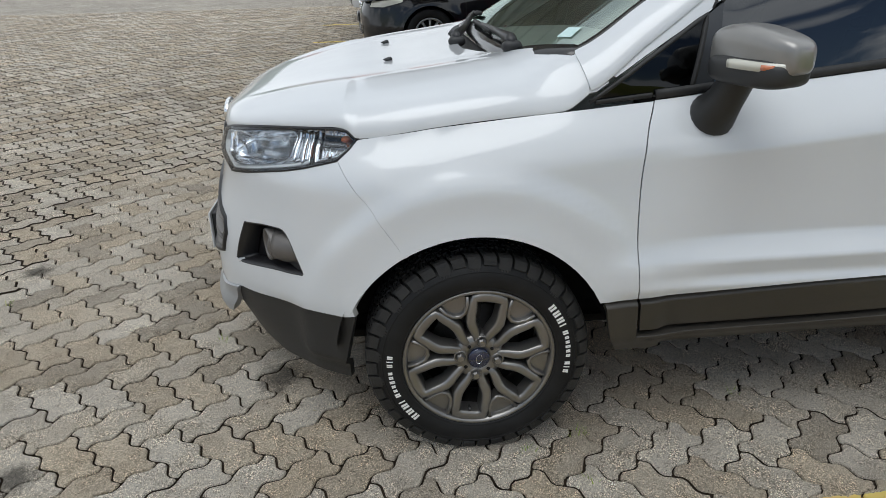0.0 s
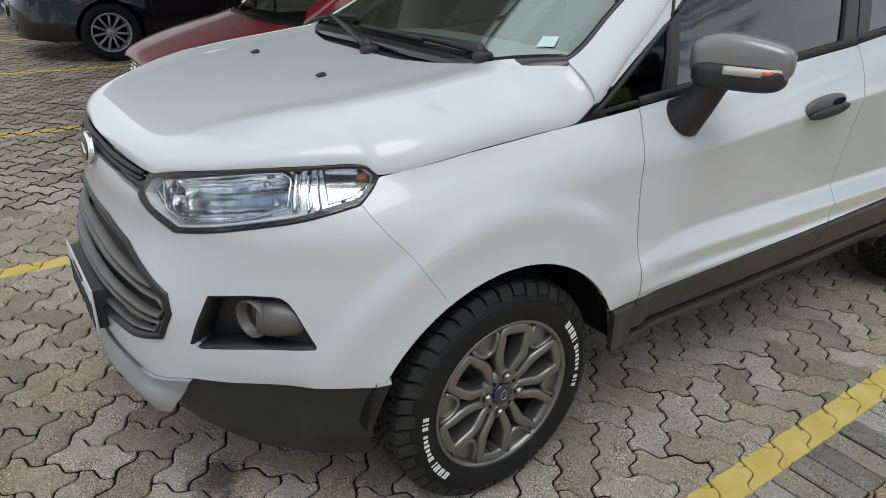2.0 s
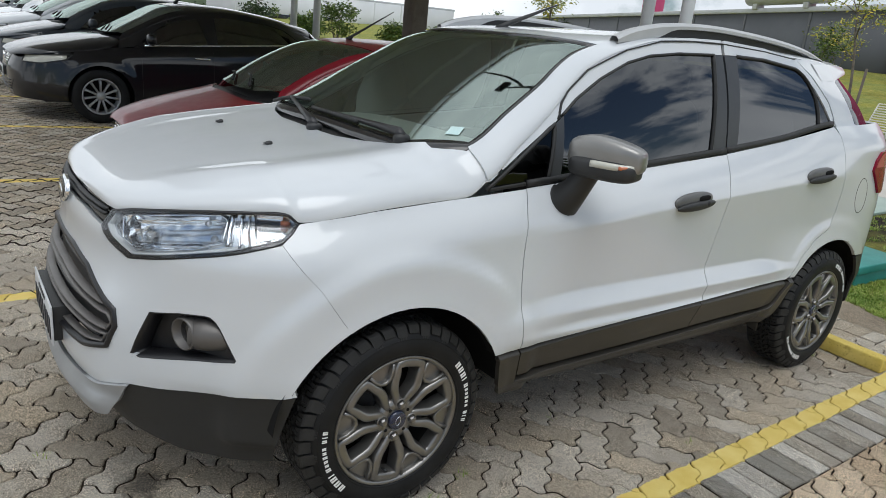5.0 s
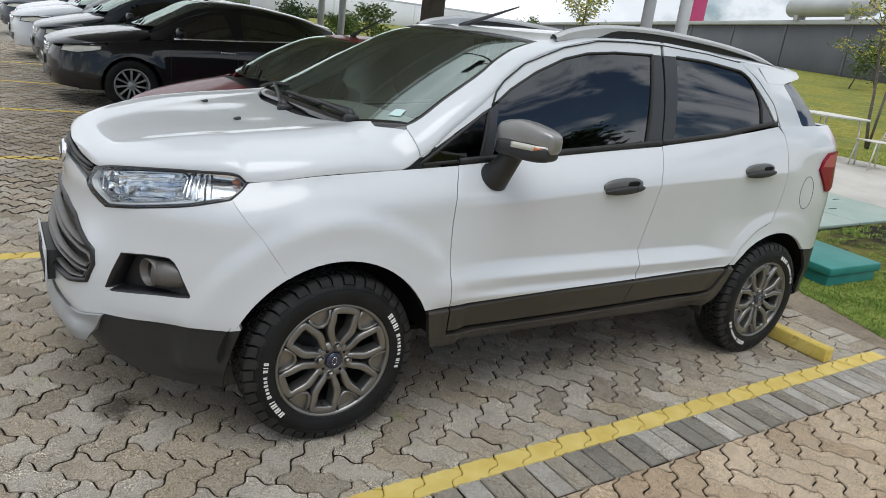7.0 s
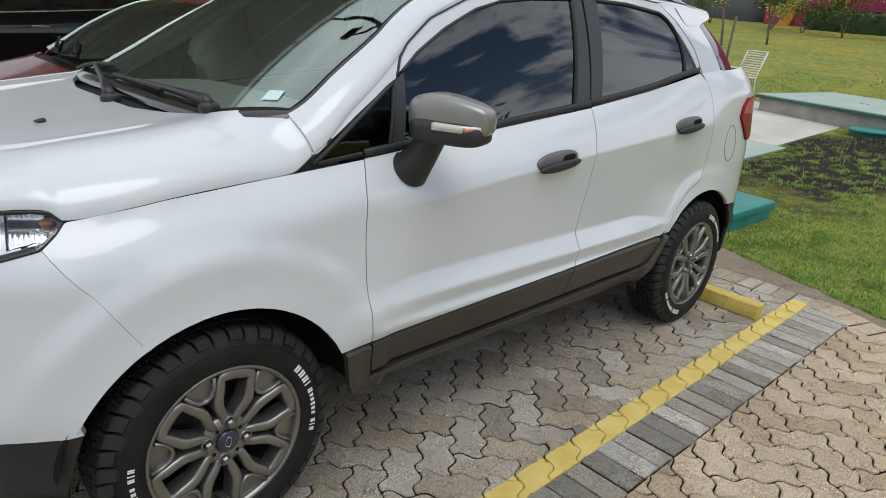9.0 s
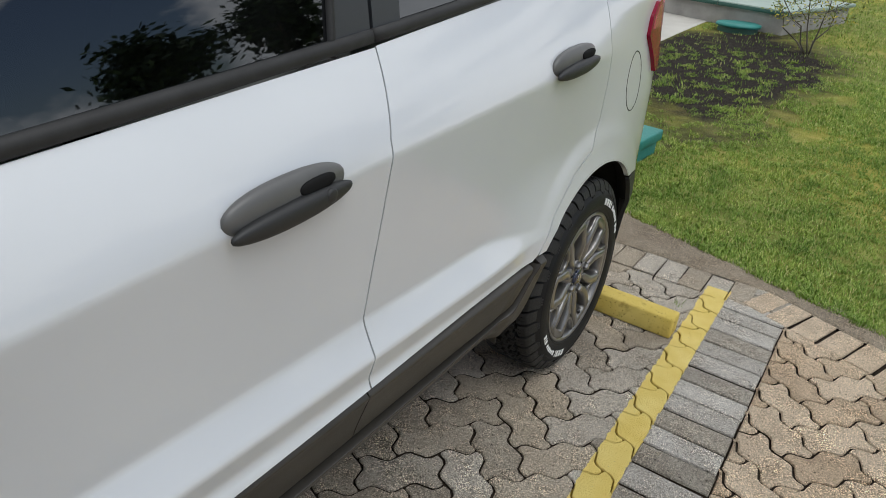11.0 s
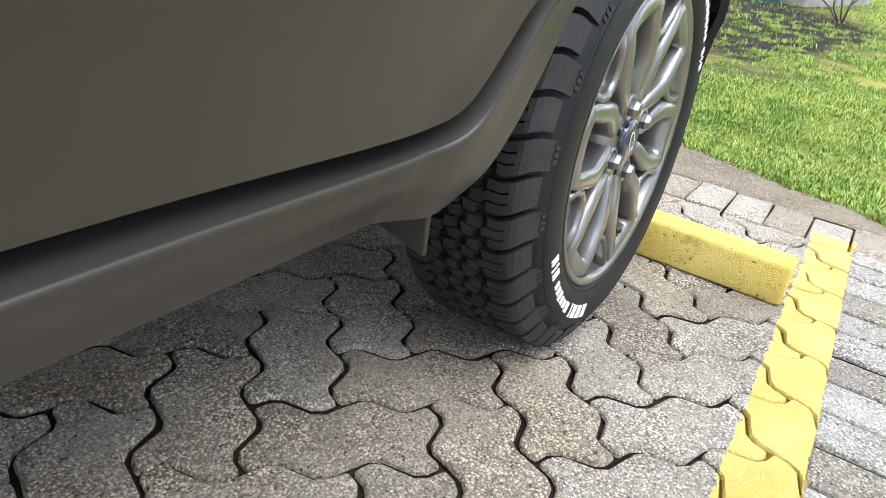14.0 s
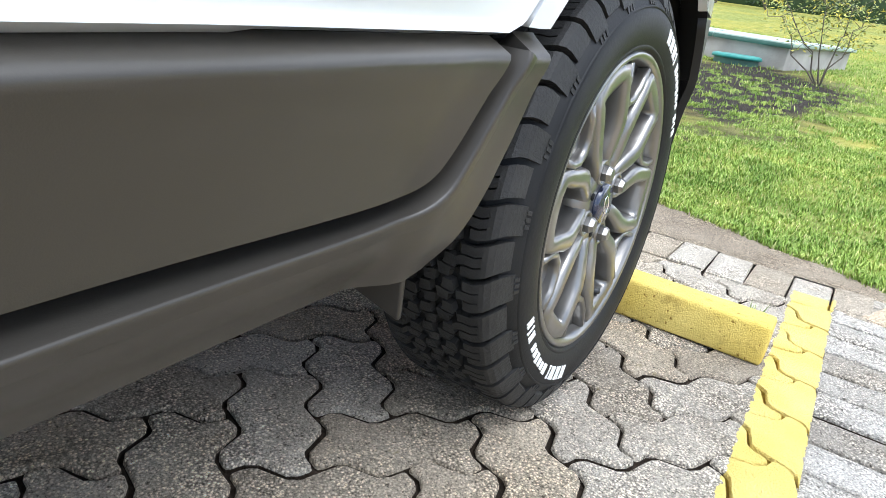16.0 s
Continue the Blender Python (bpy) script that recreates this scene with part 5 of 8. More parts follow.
# ---- wheels ----
def sweep_bm(bm, path, widths, fronts, back):
    """A spoke: path of (x, z) in the wheel's plane, its width and front height, chamfered along the edges."""
    rows = []
    n = len(path)
    for i, (x, z) in enumerate(path):
        a, b = path[max(0, i - 1)], path[min(n - 1, i + 1)]
        d = Vector((b[0] - a[0], b[1] - a[1])).normalized()
        px, pz = -d.y, d.x
        w, f = widths[i], fronts[i]
        rows.append([bm.verts.new((x + px * k * w / 2, y, z + pz * k * w / 2)) for k, y in ((-1.26, back), (-1.1, f + 0.019), (-0.98, f + 0.0075), (-0.86, f + 0.0022), (-0.4, f), (0.4, f), (0.86, f + 0.0022), (0.98, f + 0.0075), (1.1, f + 0.019), (1.26, back))])
    fs = []
    for r, s in zip(rows, rows[1:]):
        for j in range(9):
            fs.append(bm.faces.new((r[j], s[j], s[j + 1], r[j + 1])))
            fs[-1].smooth = True
    fs.append(bm.faces.new(rows[0]))
    fs.append(bm.faces.new(rows[-1][::-1]))
    bmesh.ops.recalc_face_normals(bm, faces=fs)


def polar(r, deg):
    return (r * math.cos(radians(deg)), r * math.sin(radians(deg)))


def spoke_mesh():
    """One petal-shaped loop from the hub to the rim, and the recessed pocket beside it."""
    bm = bmesh.new()
    side = [(0.044, 0.0125), (0.064, 0.0155), (0.083, 0.0245), (0.102, 0.0355), (0.117, 0.0415), (0.138, 0.0432), (0.158, 0.0425), (0.176, 0.0435), (0.190, 0.0425)]
    loop = side + [(0.1955, 0.022), (0.1965, 0.0), (0.1955, -0.022)] + [(u, -h) for u, h in reversed(side)]
    wid = [0.02, 0.0225, 0.0258, 0.0285, 0.0285, 0.027, 0.0255, 0.0245, 0.026]
    fro = [0.021, 0.0165, 0.0125, 0.0095, 0.0075, 0.0065, 0.006, 0.006, 0.007]
    sweep_bm(bm, loop, wid + [0.03, 0.032, 0.03] + wid[::-1], fro + [0.0085, 0.009, 0.0085] + fro[::-1], 0.056)
    sweep_bm(bm, [polar(r, a) for r, a in ((0.205, 18.2), (0.176, 19.5), (0.155, 23.5), (0.1475, 30), (0.155, 36.5), (0.176, 40.5), (0.205, 41.8))],
             [0.011, 0.011, 0.0115, 0.013, 0.0115, 0.011, 0.011], [0.0095, 0.010, 0.012, 0.013, 0.012, 0.010, 0.0095], 0.05)
    prism_bm([polar(0.147, 25), polar(0.147, 35), polar(0.172, 39.5), polar(0.211, 41), polar(0.2125, 30), polar(0.211, 19), polar(0.172, 20.5)], 0.027, 0.05, bm)
    me = bpy.data.meshes.new("spoke")
    bm.to_mesh(me)
    bm.free()
    me.materials.append(ALLOY)
    return me


SPOKE = spoke_mesh()
TYRE_R = 0.325


def tread_bm():
    """Siped shoulder lugs that run down the wall, and rows of interlocking blocks between them."""
    bm = bmesh.new()
    n = 44
    p = 2 * math.pi / n

    def slab(poly, r0, r1, taper=0.0012):
        """A block with the outline poly of (turn, y)."""
        ca, cy = sum(q[0] for q in poly) / len(poly), sum(q[1] for q in poly) / len(poly)
        rows = []
        for r, t in ((r0, -taper), (r1, taper)):
            row = []
            for a, y in poly:
                da, dy = (a - ca) * r, y - cy
                k = 1 - t / max(math.hypot(da, dy), 0.004)
                aa = ca + da * k / r
                row.append(bm.verts.new((r * math.cos(aa), cy + dy * k, r * math.sin(aa))))
            rows.append(row)
        m = len(poly)
        for i in range(m):
            bm.faces.new((rows[0][i], rows[0][(i + 1) % m], rows[1][(i + 1) % m], rows[1][i]))
        bm.faces.new(rows[1])

    def lug(a0, a1, ring, y_of):
        prev = None
        fine = []
        for (r0, y0), (r1, y1) in zip(ring, ring[1:]):
            cuts = max(1, round(abs(y1 - y0) / 0.0065))
            fine += [(r0 + (r1 - r0) * c / cuts, y0 + (y1 - y0) * c / cuts) for c in range(cuts)]
        for r, y in fine + [ring[-1]]:
            row = []
            wave = p * (0.10 * math.sin(125 * (y - 0.026)) + 0.3 * max(0, y - 0.036) / 0.03)
            for a in (a0 + wave, a1 + wave):
                row.append(bm.verts.new((r * math.cos(a), y_of(y), r * math.sin(a))))
            for a in (a0 + wave, a1 + wave):
                row.append(bm.verts.new(((r - 0.0105) * math.cos(a), y_of(y + 0.008), (r - 0.0105) * math.sin(a))))
            if prev:
                bm.faces.new((prev[0], prev[1], row[1], row[0]))
                bm.faces.new((prev[0], row[0], row[2], prev[2]))
                bm.faces.new((prev[1], row[1], row[3], prev[3]))
            else:
                bm.faces.new((row[0], row[1], row[3], row[2]))
            prev = row
        bm.faces.new((prev[0], prev[1], prev[3], prev[2]))

    for i in range(n):
        a = p * i
        long = i % 2
        for flip in (0, 1):
            y_of = (lambda y: 0.21 - y) if flip else (lambda y: y)
            b = a + (0.5 * p if flip else 0)
            wall = [(0.287 if long else 0.295, 0.0085 if long else 0.012), (0.309, 0.0175), (0.3175, 0.0225), (0.3225, 0.029)]
            # outer edge of the lug, whole
            lug(b + 0.05 * p, b + 0.87 * p, wall + [(TYRE_R - 0.001, 0.035)], y_of)
            # inner part, cut by two sipes
            for k, (t0, t1) in enumerate(((0.04, 0.28), (0.33, 0.56), (0.61, 0.86))):
                inn = (0.062, 0.069, 0.060)[k] - 0.006 * long
                lug(b + t0 * p, b + t1 * p, [(TYRE_R - 0.0006, 0.0345), (TYRE_R, 0.044), (TYRE_R + 0.0004, inn)], y_of)
            # low ribbed patch between the lugs
            if long:
                for k in range(3):
                    lug(b + (0.15 + 0.2 * k) * p, b + (0.27 + 0.2 * k) * p, [(0.2805, 0.0052), (0.288, 0.0078)], y_of)
    # hooked centre blocks, each split by a narrow sipe
    m = 62
    g = 2 * math.pi / m
    for row, (y0, off, sg) in enumerate(((0.0655, 0.0, 1), (0.0915, 0.37, -1), (0.1175, 0.68, 1))):
        for i in range(m):
            c = g * (i + off)
            def q(t, v):
                return (c + t * g, y0 + 0.0285 * (v if sg > 0 else 0.94 - v))
            up = TYRE_R + 0.0006 * ((i + row) % 2)
            slab([q(0.03, 0.14), q(0.40, 0.02), q(0.49, 0.10), q(0.47, 0.46), q(0.40, 0.72), q(0.30, 0.66), q(0.0, 0.62)], 0.3155, up, 0.0006)
            slab([q(0.53, 0.05), q(0.62, 0.28), q(0.93, 0.34), q(0.90, 0.84), q(0.46, 0.96), q(0.44, 0.76), q(0.51, 0.48)], 0.3155, up, 0.0006)
    return bm


def letter_runs():
    """Plain white bars on the tyre wall: start, width and height of each."""
    out = []
    for start in (-42, 143):
        a = start
        for it in [(4.0, 0.021), (4.0, 0.021), (4.0, 0.021), (1.5, 0.021), None, (3.0, 0.016), (2.1, 0.012), (2.2, 0.012), (2.0, 0.015), (2.2, 0.012), (2.0, 0.012), None, (2.4, 0.016), (1.1, 0.018), (2.4, 0.016)]:
            if it is None:
                a -= 2.2
                continue
            n = 1 if it[0] < 1.6 else 2
            for j in range(n):
                out.append((a - j * 0.52 * it[0], it[0] * (0.62 if n == 1 else 0.37), it[1] * 0.98))
            a -= it[0] + 1.25
    return out


TYRE_WALL = [(0.222, 0.0085), (0.238, 0.002), (0.254, 0.0), (0.270, 0.0022), (0.285, 0.0085), (0.297, 0.017)]


def letter_bar(tyre, a, w, h):
    bm = bmesh.new()
    r0, r1 = 0.257 - h / 2, 0.257 + h / 2
    face = [(r, spline(TYRE_WALL, r)) for r in (r0, r1)]
    (r0, y0), (r1, y1) = face
    vs = [bm.verts.new((r * math.cos(radians(b)), y - 0.0016, r * math.sin(radians(b)))) for r, y, b in ((r0, y0, a), (r1, y1, a), (r1, y1, a - w), (r0, y0, a - w))]
    lo = [bm.verts.new((v.co.x, v.co.y + 0.005, v.co.z)) for v in vs]
    bm.faces.new(vs)
    for i in range(4):
        bm.faces.new((vs[i], lo[i], lo[(i + 1) % 4], vs[(i + 1) % 4]))
    bmesh.ops.recalc_face_normals(bm, faces=bm.faces[:])
    part("lettering_bar", bm, WHITEINK, tyre, "", False)


TYRE_PROFILE = [(0.205, 0.03), (0.212, 0.017), (0.222, 0.0085), (0.238, 0.002), (0.254, 0.0), (0.270, 0.0022), (0.284, 0.0085), (0.295, 0.019), (0.304, 0.031), (0.311, 0.045), (0.3145, 0.06),
                (0.3155, 0.155), (0.3135, 0.172), (0.307, 0.1835), (0.297, 0.193), (0.270, 0.2078), (0.254, 0.21), (0.225, 0.203), (0.205, 0.18)]


def make_wheel(m):
    """A wheel with an all-terrain tyre; its outer wall lies in its own plane y = 0."""
    wheel = new("wheel")
    wheel.parent = car
    wheel.matrix_basis = m
    tyre = part("tyre", lathe_bm(catmull(TYRE_PROFILE, 3), 96), TYRE, wheel, "black all-terrain tyre with white raised bars")
    part("tread", tread_bm(), TREAD, tyre, "tread blocks grey with road dust", False)
    for a, w, h in letter_runs():
        letter_bar(tyre, a, w, h)
    part("bead_ring", lathe_bm([(0.222, 0.0085), (0.2255, 0.004), (0.229, 0.0055)], 96), TYRE, tyre)
    part("bead_ring", lathe_bm([(0.276, 0.0045), (0.278, 0.0025), (0.280, 0.0065)], 96), TYRE, tyre)
    rim = part("rim", lathe_bm([(0.2195, 0.018), (0.2205, 0.009), (0.217, 0.006), (0.211, 0.008), (0.206, 0.016), (0.2035, 0.03)], 96), ALLOY, wheel, "grey alloy rim with split spokes")
    # barrel split from the rim lip so its colour holds the inner shade
    part("barrel", lathe_bm([(0.2035, 0.03), (0.202, 0.045), (0.196, 0.07), (0.19, 0.13), (0.2, 0.19), (0.205, 0.2)], 64), BARREL, rim, "grey barrel, its shade put into a dark colour")
    for k in range(6):
        sp = new("spoke", SPOKE)
        sp.parent = rim
        sp.matrix_basis = pose(0, 0, 0, 0, -60 * k, 0)
    part("hub", lathe_bm([(0.076, 0.06), (0.074, 0.034), (0.068, 0.024), (0.052, 0.019), (0.034, 0.019), (0.032, 0.022), (0.0, 0.022)], 48), ALLOY, rim)
    part("centre_cap", lathe_bm([(0.031, 0.022), (0.031, 0.014), (0.028, 0.0115), (0.0, 0.011)], 36), BLUEBADGE, rim, "dark blue centre cap")
    mark = part("cap_ring", lathe_bm([(0.022, 0.0105), (0.0235, 0.0095), (0.025, 0.0105)], 36), CHROME, rim)
    mark.matrix_basis = Matrix.Diagonal((0.62, 1, 0.36, 1))
    for k in range(4):
        a = radians(90 * k)
        nut = part("wheel_nut", lathe_bm([(0.0125, 0.03), (0.0125, 0.010), (0.009, 0.004), (0.0, 0.0035)], 6), STEEL, rim, "", False)
        nut.matrix_basis = pose(0.054 * math.cos(a), 0, 0.054 * math.sin(a))
        cup = part("nut_seat", lathe_bm([(0.019, 0.024), (0.019, 0.0165), (0.0145, 0.0165), (0.0145, 0.024)], 24), ALLOY, rim)
        cup.matrix_basis = nut.matrix_basis
    for k in range(4):
        a = radians(45 + 90 * k)
        hole = part("hub_hole", lathe_bm([(0.0055, 0.022), (0.0055, 0.0178), (0.0, 0.0178)], 14), DARK, rim)
        hole.matrix_basis = pose(0.047 * math.cos(a), 0, 0.047 * math.sin(a))
    part("valve", tube_bm([(-0.185, 0.05, 0), (-0.178, 0.03, 0), (-0.174, 0.012, 0)], [0.006, 0.005, 0.005], 10), PLASTIC, rim, "black rubber valve")
    # disc and caliper take the same shade-darkened grey
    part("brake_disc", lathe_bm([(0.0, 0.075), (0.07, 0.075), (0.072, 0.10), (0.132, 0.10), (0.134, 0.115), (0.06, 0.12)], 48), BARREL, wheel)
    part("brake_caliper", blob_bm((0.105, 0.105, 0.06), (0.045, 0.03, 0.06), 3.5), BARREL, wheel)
    # black disc added behind the spokes to stand in for the shade there
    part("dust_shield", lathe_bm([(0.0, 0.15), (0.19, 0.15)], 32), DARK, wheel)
    return wheel


HUB_Z = 0.3215
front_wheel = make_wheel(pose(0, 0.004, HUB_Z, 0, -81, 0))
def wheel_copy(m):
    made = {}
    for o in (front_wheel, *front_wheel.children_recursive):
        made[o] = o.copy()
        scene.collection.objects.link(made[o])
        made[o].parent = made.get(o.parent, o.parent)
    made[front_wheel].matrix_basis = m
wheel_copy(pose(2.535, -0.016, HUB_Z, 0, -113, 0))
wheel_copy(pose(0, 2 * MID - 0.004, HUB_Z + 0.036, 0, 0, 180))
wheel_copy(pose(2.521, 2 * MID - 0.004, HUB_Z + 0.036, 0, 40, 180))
flap = box_bm(2.126, 2.134, 0.064, 0.19, 0.252, 0.36, 0.003)
for v in flap.verts:
    if v.co.z < 0.3:
        v.co.z += 0.3 * max(0, v.co.y - 0.08) - 0.006
part("mud_flap", flap, CLAD, car)

# ---- paved lot, kerb and lawn ----
UNIT = 0.1125
AX, AY = Vector((math.cos(radians(-45)), math.sin(radians(-45)))), Vector((math.cos(radians(45)), math.sin(radians(45))))
ORG = Vector((2.25, 0.12)) - AX * UNIT - AY * UNIT / 2
ZIG = 0.013
LEAN_UP = pose(0, 0, 0, math.degrees(math.atan(FALL)))
LINES = [(-0.355, 0.017, 0.048, -1.07, 3.468), (2.22, 0.0, 0.05, -1.06, 3.5), (4.66, 0.0, 0.05, -1.1, 3.5), (7.15, 0.0, 0.055, -1.15, 3.5), (9.5, 0.0, 0.055, -1.2, 3.5), (11.9, 0.0, 0.06, -1.2, 3.5)]
SPOTS = [(-0.65, 0.48, 0.11), (-1.38, 0.05, 0.09), (-1.92, 1.52, 0.09)]
PAVER = paver_mat("grey_paver", [(0.345, 0.31, 0.265), (0.475, 0.41, 0.325), (0.47, 0.43, 0.375), (0.56, 0.522, 0.465)], LINES, SPOTS)
PAVER_W = paver_mat("brown_paver", [(0.48, 0.372, 0.268), (0.58, 0.465, 0.34), (0.59, 0.485, 0.37), (0.66, 0.545, 0.415)])
EDGER = paver_mat("edge_paver", [(0.27, 0.26, 0.24), (0.37, 0.335, 0.285), (0.45, 0.43, 0.40), (0.58, 0.56, 0.53)])
JOINT = grainy("joint_sand", (0.02, 0.0155, 0.011), (0.075, 0.055, 0.04), 26.0, 0.95, 0, 0, 1.0, 190.0, 0.1)


def paint_in_joints(m, y0, slope, half, x0, x1):
    """Road paint that ran down into the joints under the bay line."""
    sep = node(m, "ShaderNodeSeparateXYZ")
    link(m, node(m, "ShaderNodeNewGeometry").outputs["Position"], sep.inputs[0])
    def calc(op, a, b):
        q = node(m, "ShaderNodeMath")
        q.operation = op
        for k, v in enumerate((a, b)):
            if isinstance(v, bpy.types.NodeSocket):
                link(m, v, q.inputs[k])
            else:
                q.inputs[k].default_value = v
        return q.outputs[0]
    off = calc("SUBTRACT", sep.outputs["Y"], calc("ADD", calc("MULTIPLY", sep.outputs["X"], slope), y0))
    band = calc("LESS_THAN", calc("ABSOLUTE", off, 0.0), half)
    band = calc("MULTIPLY", band, calc("MULTIPLY", calc("GREATER_THAN", sep.outputs["X"], x0), calc("LESS_THAN", sep.outputs["X"], x1)))
    sock = shader(m).inputs["Base Color"]
    plain = sock.links[0].from_socket
    link(m, mixed(m, calc("MULTIPLY", band, 0.75), plain, (0.62, 0.43, 0.07)), sock)


paint_in_joints(JOINT, *LINES[0])


WAVE = [(0, 0), (0.2, 0.9), (0.34, 0.9), (0.66, -0.9), (0.8, -0.9), (1, 0)]
WAVE_FAR = [(0, 0), (0.27, 1), (0.73, -1), (1, 0)]


def zig_edge(p, q, wave):
    """A wavy side between two lattice points; the same line from either stone."""
    a, b = (p, q) if p < q else (q, p)
    d = (b[0] - a[0], b[1] - a[1])
    n = (-d[1], d[0])
    pts = [(a[0] + d[0] * t + n[0] * k * ZIG / UNIT, a[1] + d[1] * t + n[1] * k * ZIG / UNIT) for t, k in wave]
    return pts[:-1] if (a, b) == (p, q) else pts[::-1][:-1]


def rounded(outline, r):
    """The outline with each sharp corner cut twice by about r."""
    out, n = [], len(outline)
    for i in range(n):
        a, b, c = outline[i - 1], outline[i], outline[(i + 1) % n]
        e, f = a - b, c - b
        if e.angle(f) > 2.2:
            out.append(b)
            continue
        ra, rc = min(r, e.length * 0.4), min(r, f.length * 0.4)
        p, q = b + e.normalized() * ra, b + f.normalized() * rc
        out += [p, (p + q + b * 2) / 4, q]
    return out


def stone_outline(wide, wave=WAVE):
    c = [(0, 0), (1, 0), (2, 0), (2, 1), (1, 1), (0, 1)] if wide else [(0, 0), (1, 0), (1, 1), (1, 2), (0, 2), (0, 1)]
    pts = []
    for p, q in zip(c, c[1:] + c[:1]):
        pts += zig_edge(p, q, wave)
    mx, my = (1, 0.5) if wide else (0.5, 1)
    pts = [(AX * (x - mx) + AY * (y - my)) * UNIT for x, y in pts]
    return rounded(pts, 0.009) if wave is WAVE else pts


def inset(outline, d):
    """The outline drawn in by d along its sides."""
    n = len(outline)
    turn = 1 if sum(a.x * b.y - b.x * a.y for a, b in zip(outline, outline[1:] + outline[:1])) > 0 else -1
    out = []
    for i in range(n):
        a, b, c = outline[i - 1], outline[i], outline[(i + 1) % n]
        e, f = (b - a), (c - b)
        if e.length < 1e-6 or f.length < 1e-6:
            out.append(b.copy())
            continue
        e, f = e.normalized(), f.normalized()
        m = Vector((-(e.y + f.y), e.x + f.x)) * turn
        if m.length < 1e-4:
            out.append(b.copy())
            continue
        m.normalize()
        k = max(0.45, m.x * -e.y * turn + m.y * e.x * turn)
        out.append(b + m * (d / k))
    return out


def stone_bm(outline, bm=None, at=(0, 0, 0), chamfer=True, gap=0.0029):
    bm = bm or bmesh.new()
    def ring(d, z):
        return [bm.verts.new((at[0] + v.x, at[1] + v.y, at[2] + z)) for v in inset(outline, d)]
    rings = [ring(gap, -0.022), ring(gap, -0.0075), ring(gap + 0.001, -0.0032), ring(gap + 0.0026, -0.001), ring(gap + 0.0048, 0.0)] if chamfer else [ring(gap, -0.02), ring(gap + 0.002, 0.0)]
    n = len(outline)
    for k, (a, b) in enumerate(zip(rings, rings[1:])):
        for i in range(n):
            f = bm.faces.new((a[i], a[(i + 1) % n], b[(i + 1) % n], b[i]))
            f.material_index = 1 if k == 0 and chamfer else 0
    bm.faces.new(rings[-1])
    return bm


def clip(poly, nx, ny, d):
    """The part of poly where nx * x + ny * y >= d."""
    out = []
    for a, b in zip(poly, poly[1:] + poly[:1]):
        fa, fb = nx * a.x + ny * a.y - d, nx * b.x + ny * b.y - d
        if fa >= 0:
            out.append(a)
        if (fa >= 0) != (fb >= 0):
            out.append(a + (b - a) * (fa / (fa - fb)))
    return out


BAREPAVE = paver_mat("far_paving", [(0.30, 0.28, 0.25), (0.34, 0.31, 0.28), (0.36, 0.34, 0.31), (0.40, 0.38, 0.35)])
bed = finish("sand_bed", box_bm(-8.95, 3.57, -5.95, 15.95, -0.2, -0.0145, 0), JOINT)
bed.matrix_world = LEAN_UP
tagged(bed, "dark sand in the joints between the pavers", "sand bed", kind="structure")
ground = finish("ground", box_bm(-400, 400, -400, 400, -0.3, -0.0205, 0), BAREPAVE)
ground.matrix_world = LEAN_UP
tagged(ground, "worn grey paving that goes on round the lot", "ground", kind="structure")
lot = thing("pavement", "grey interlocking concrete pavers with yellow bay lines", "pavement")
tagged(lot, kind="structure")
lot.matrix_world = LEAN_UP
rng = random.Random(11)
WIDE, TALL = stone_outline(True), stone_outline(False)
WIDE_FAR, TALL_FAR = stone_outline(True, WAVE_FAR), stone_outline(False, WAVE_FAR)
stone_me = {}
for key, outl in [((w, k), WIDE if w else TALL) for w in (True, False) for k in range(5)]:
    bmq = stone_bm([v + Vector((noise.noise((v.x * 45, v.y * 45, key[1] * 7.3)), noise.noise((v.x * 45, v.y * 45, 50 + key[1] * 7.3)), 0)).xy * 0.0022 for v in outl])
    me = bpy.data.meshes.new("paver")
    bmq.to_mesh(me)
    bmq.free()
    me.materials.append(PAVER)
    me.materials.append(JOINT)
    stone_me[key] = me
walk_me = {}
for key, outl in ((True, WIDE), (False, TALL)):
    bmq = stone_bm(outl)
    me = bpy.data.meshes.new("path_paver")
    bmq.to_mesh(me)
    bmq.free()
    me.materials.append(PAVER_W)
    me.materials.append(JOINT)
    walk_me[key] = me
path_way = thing("footpath", "brown interlocking concrete pavers beside the bay", "pavement")
tagged(path_way, kind="structure")
path_way.matrix_world = LEAN_UP


def line_y(x):
    return -0.355 + 0.017 * x - 0.05


far_v, far_f, count = [], [], [0, 0]
pv_v, pv_f = [], []


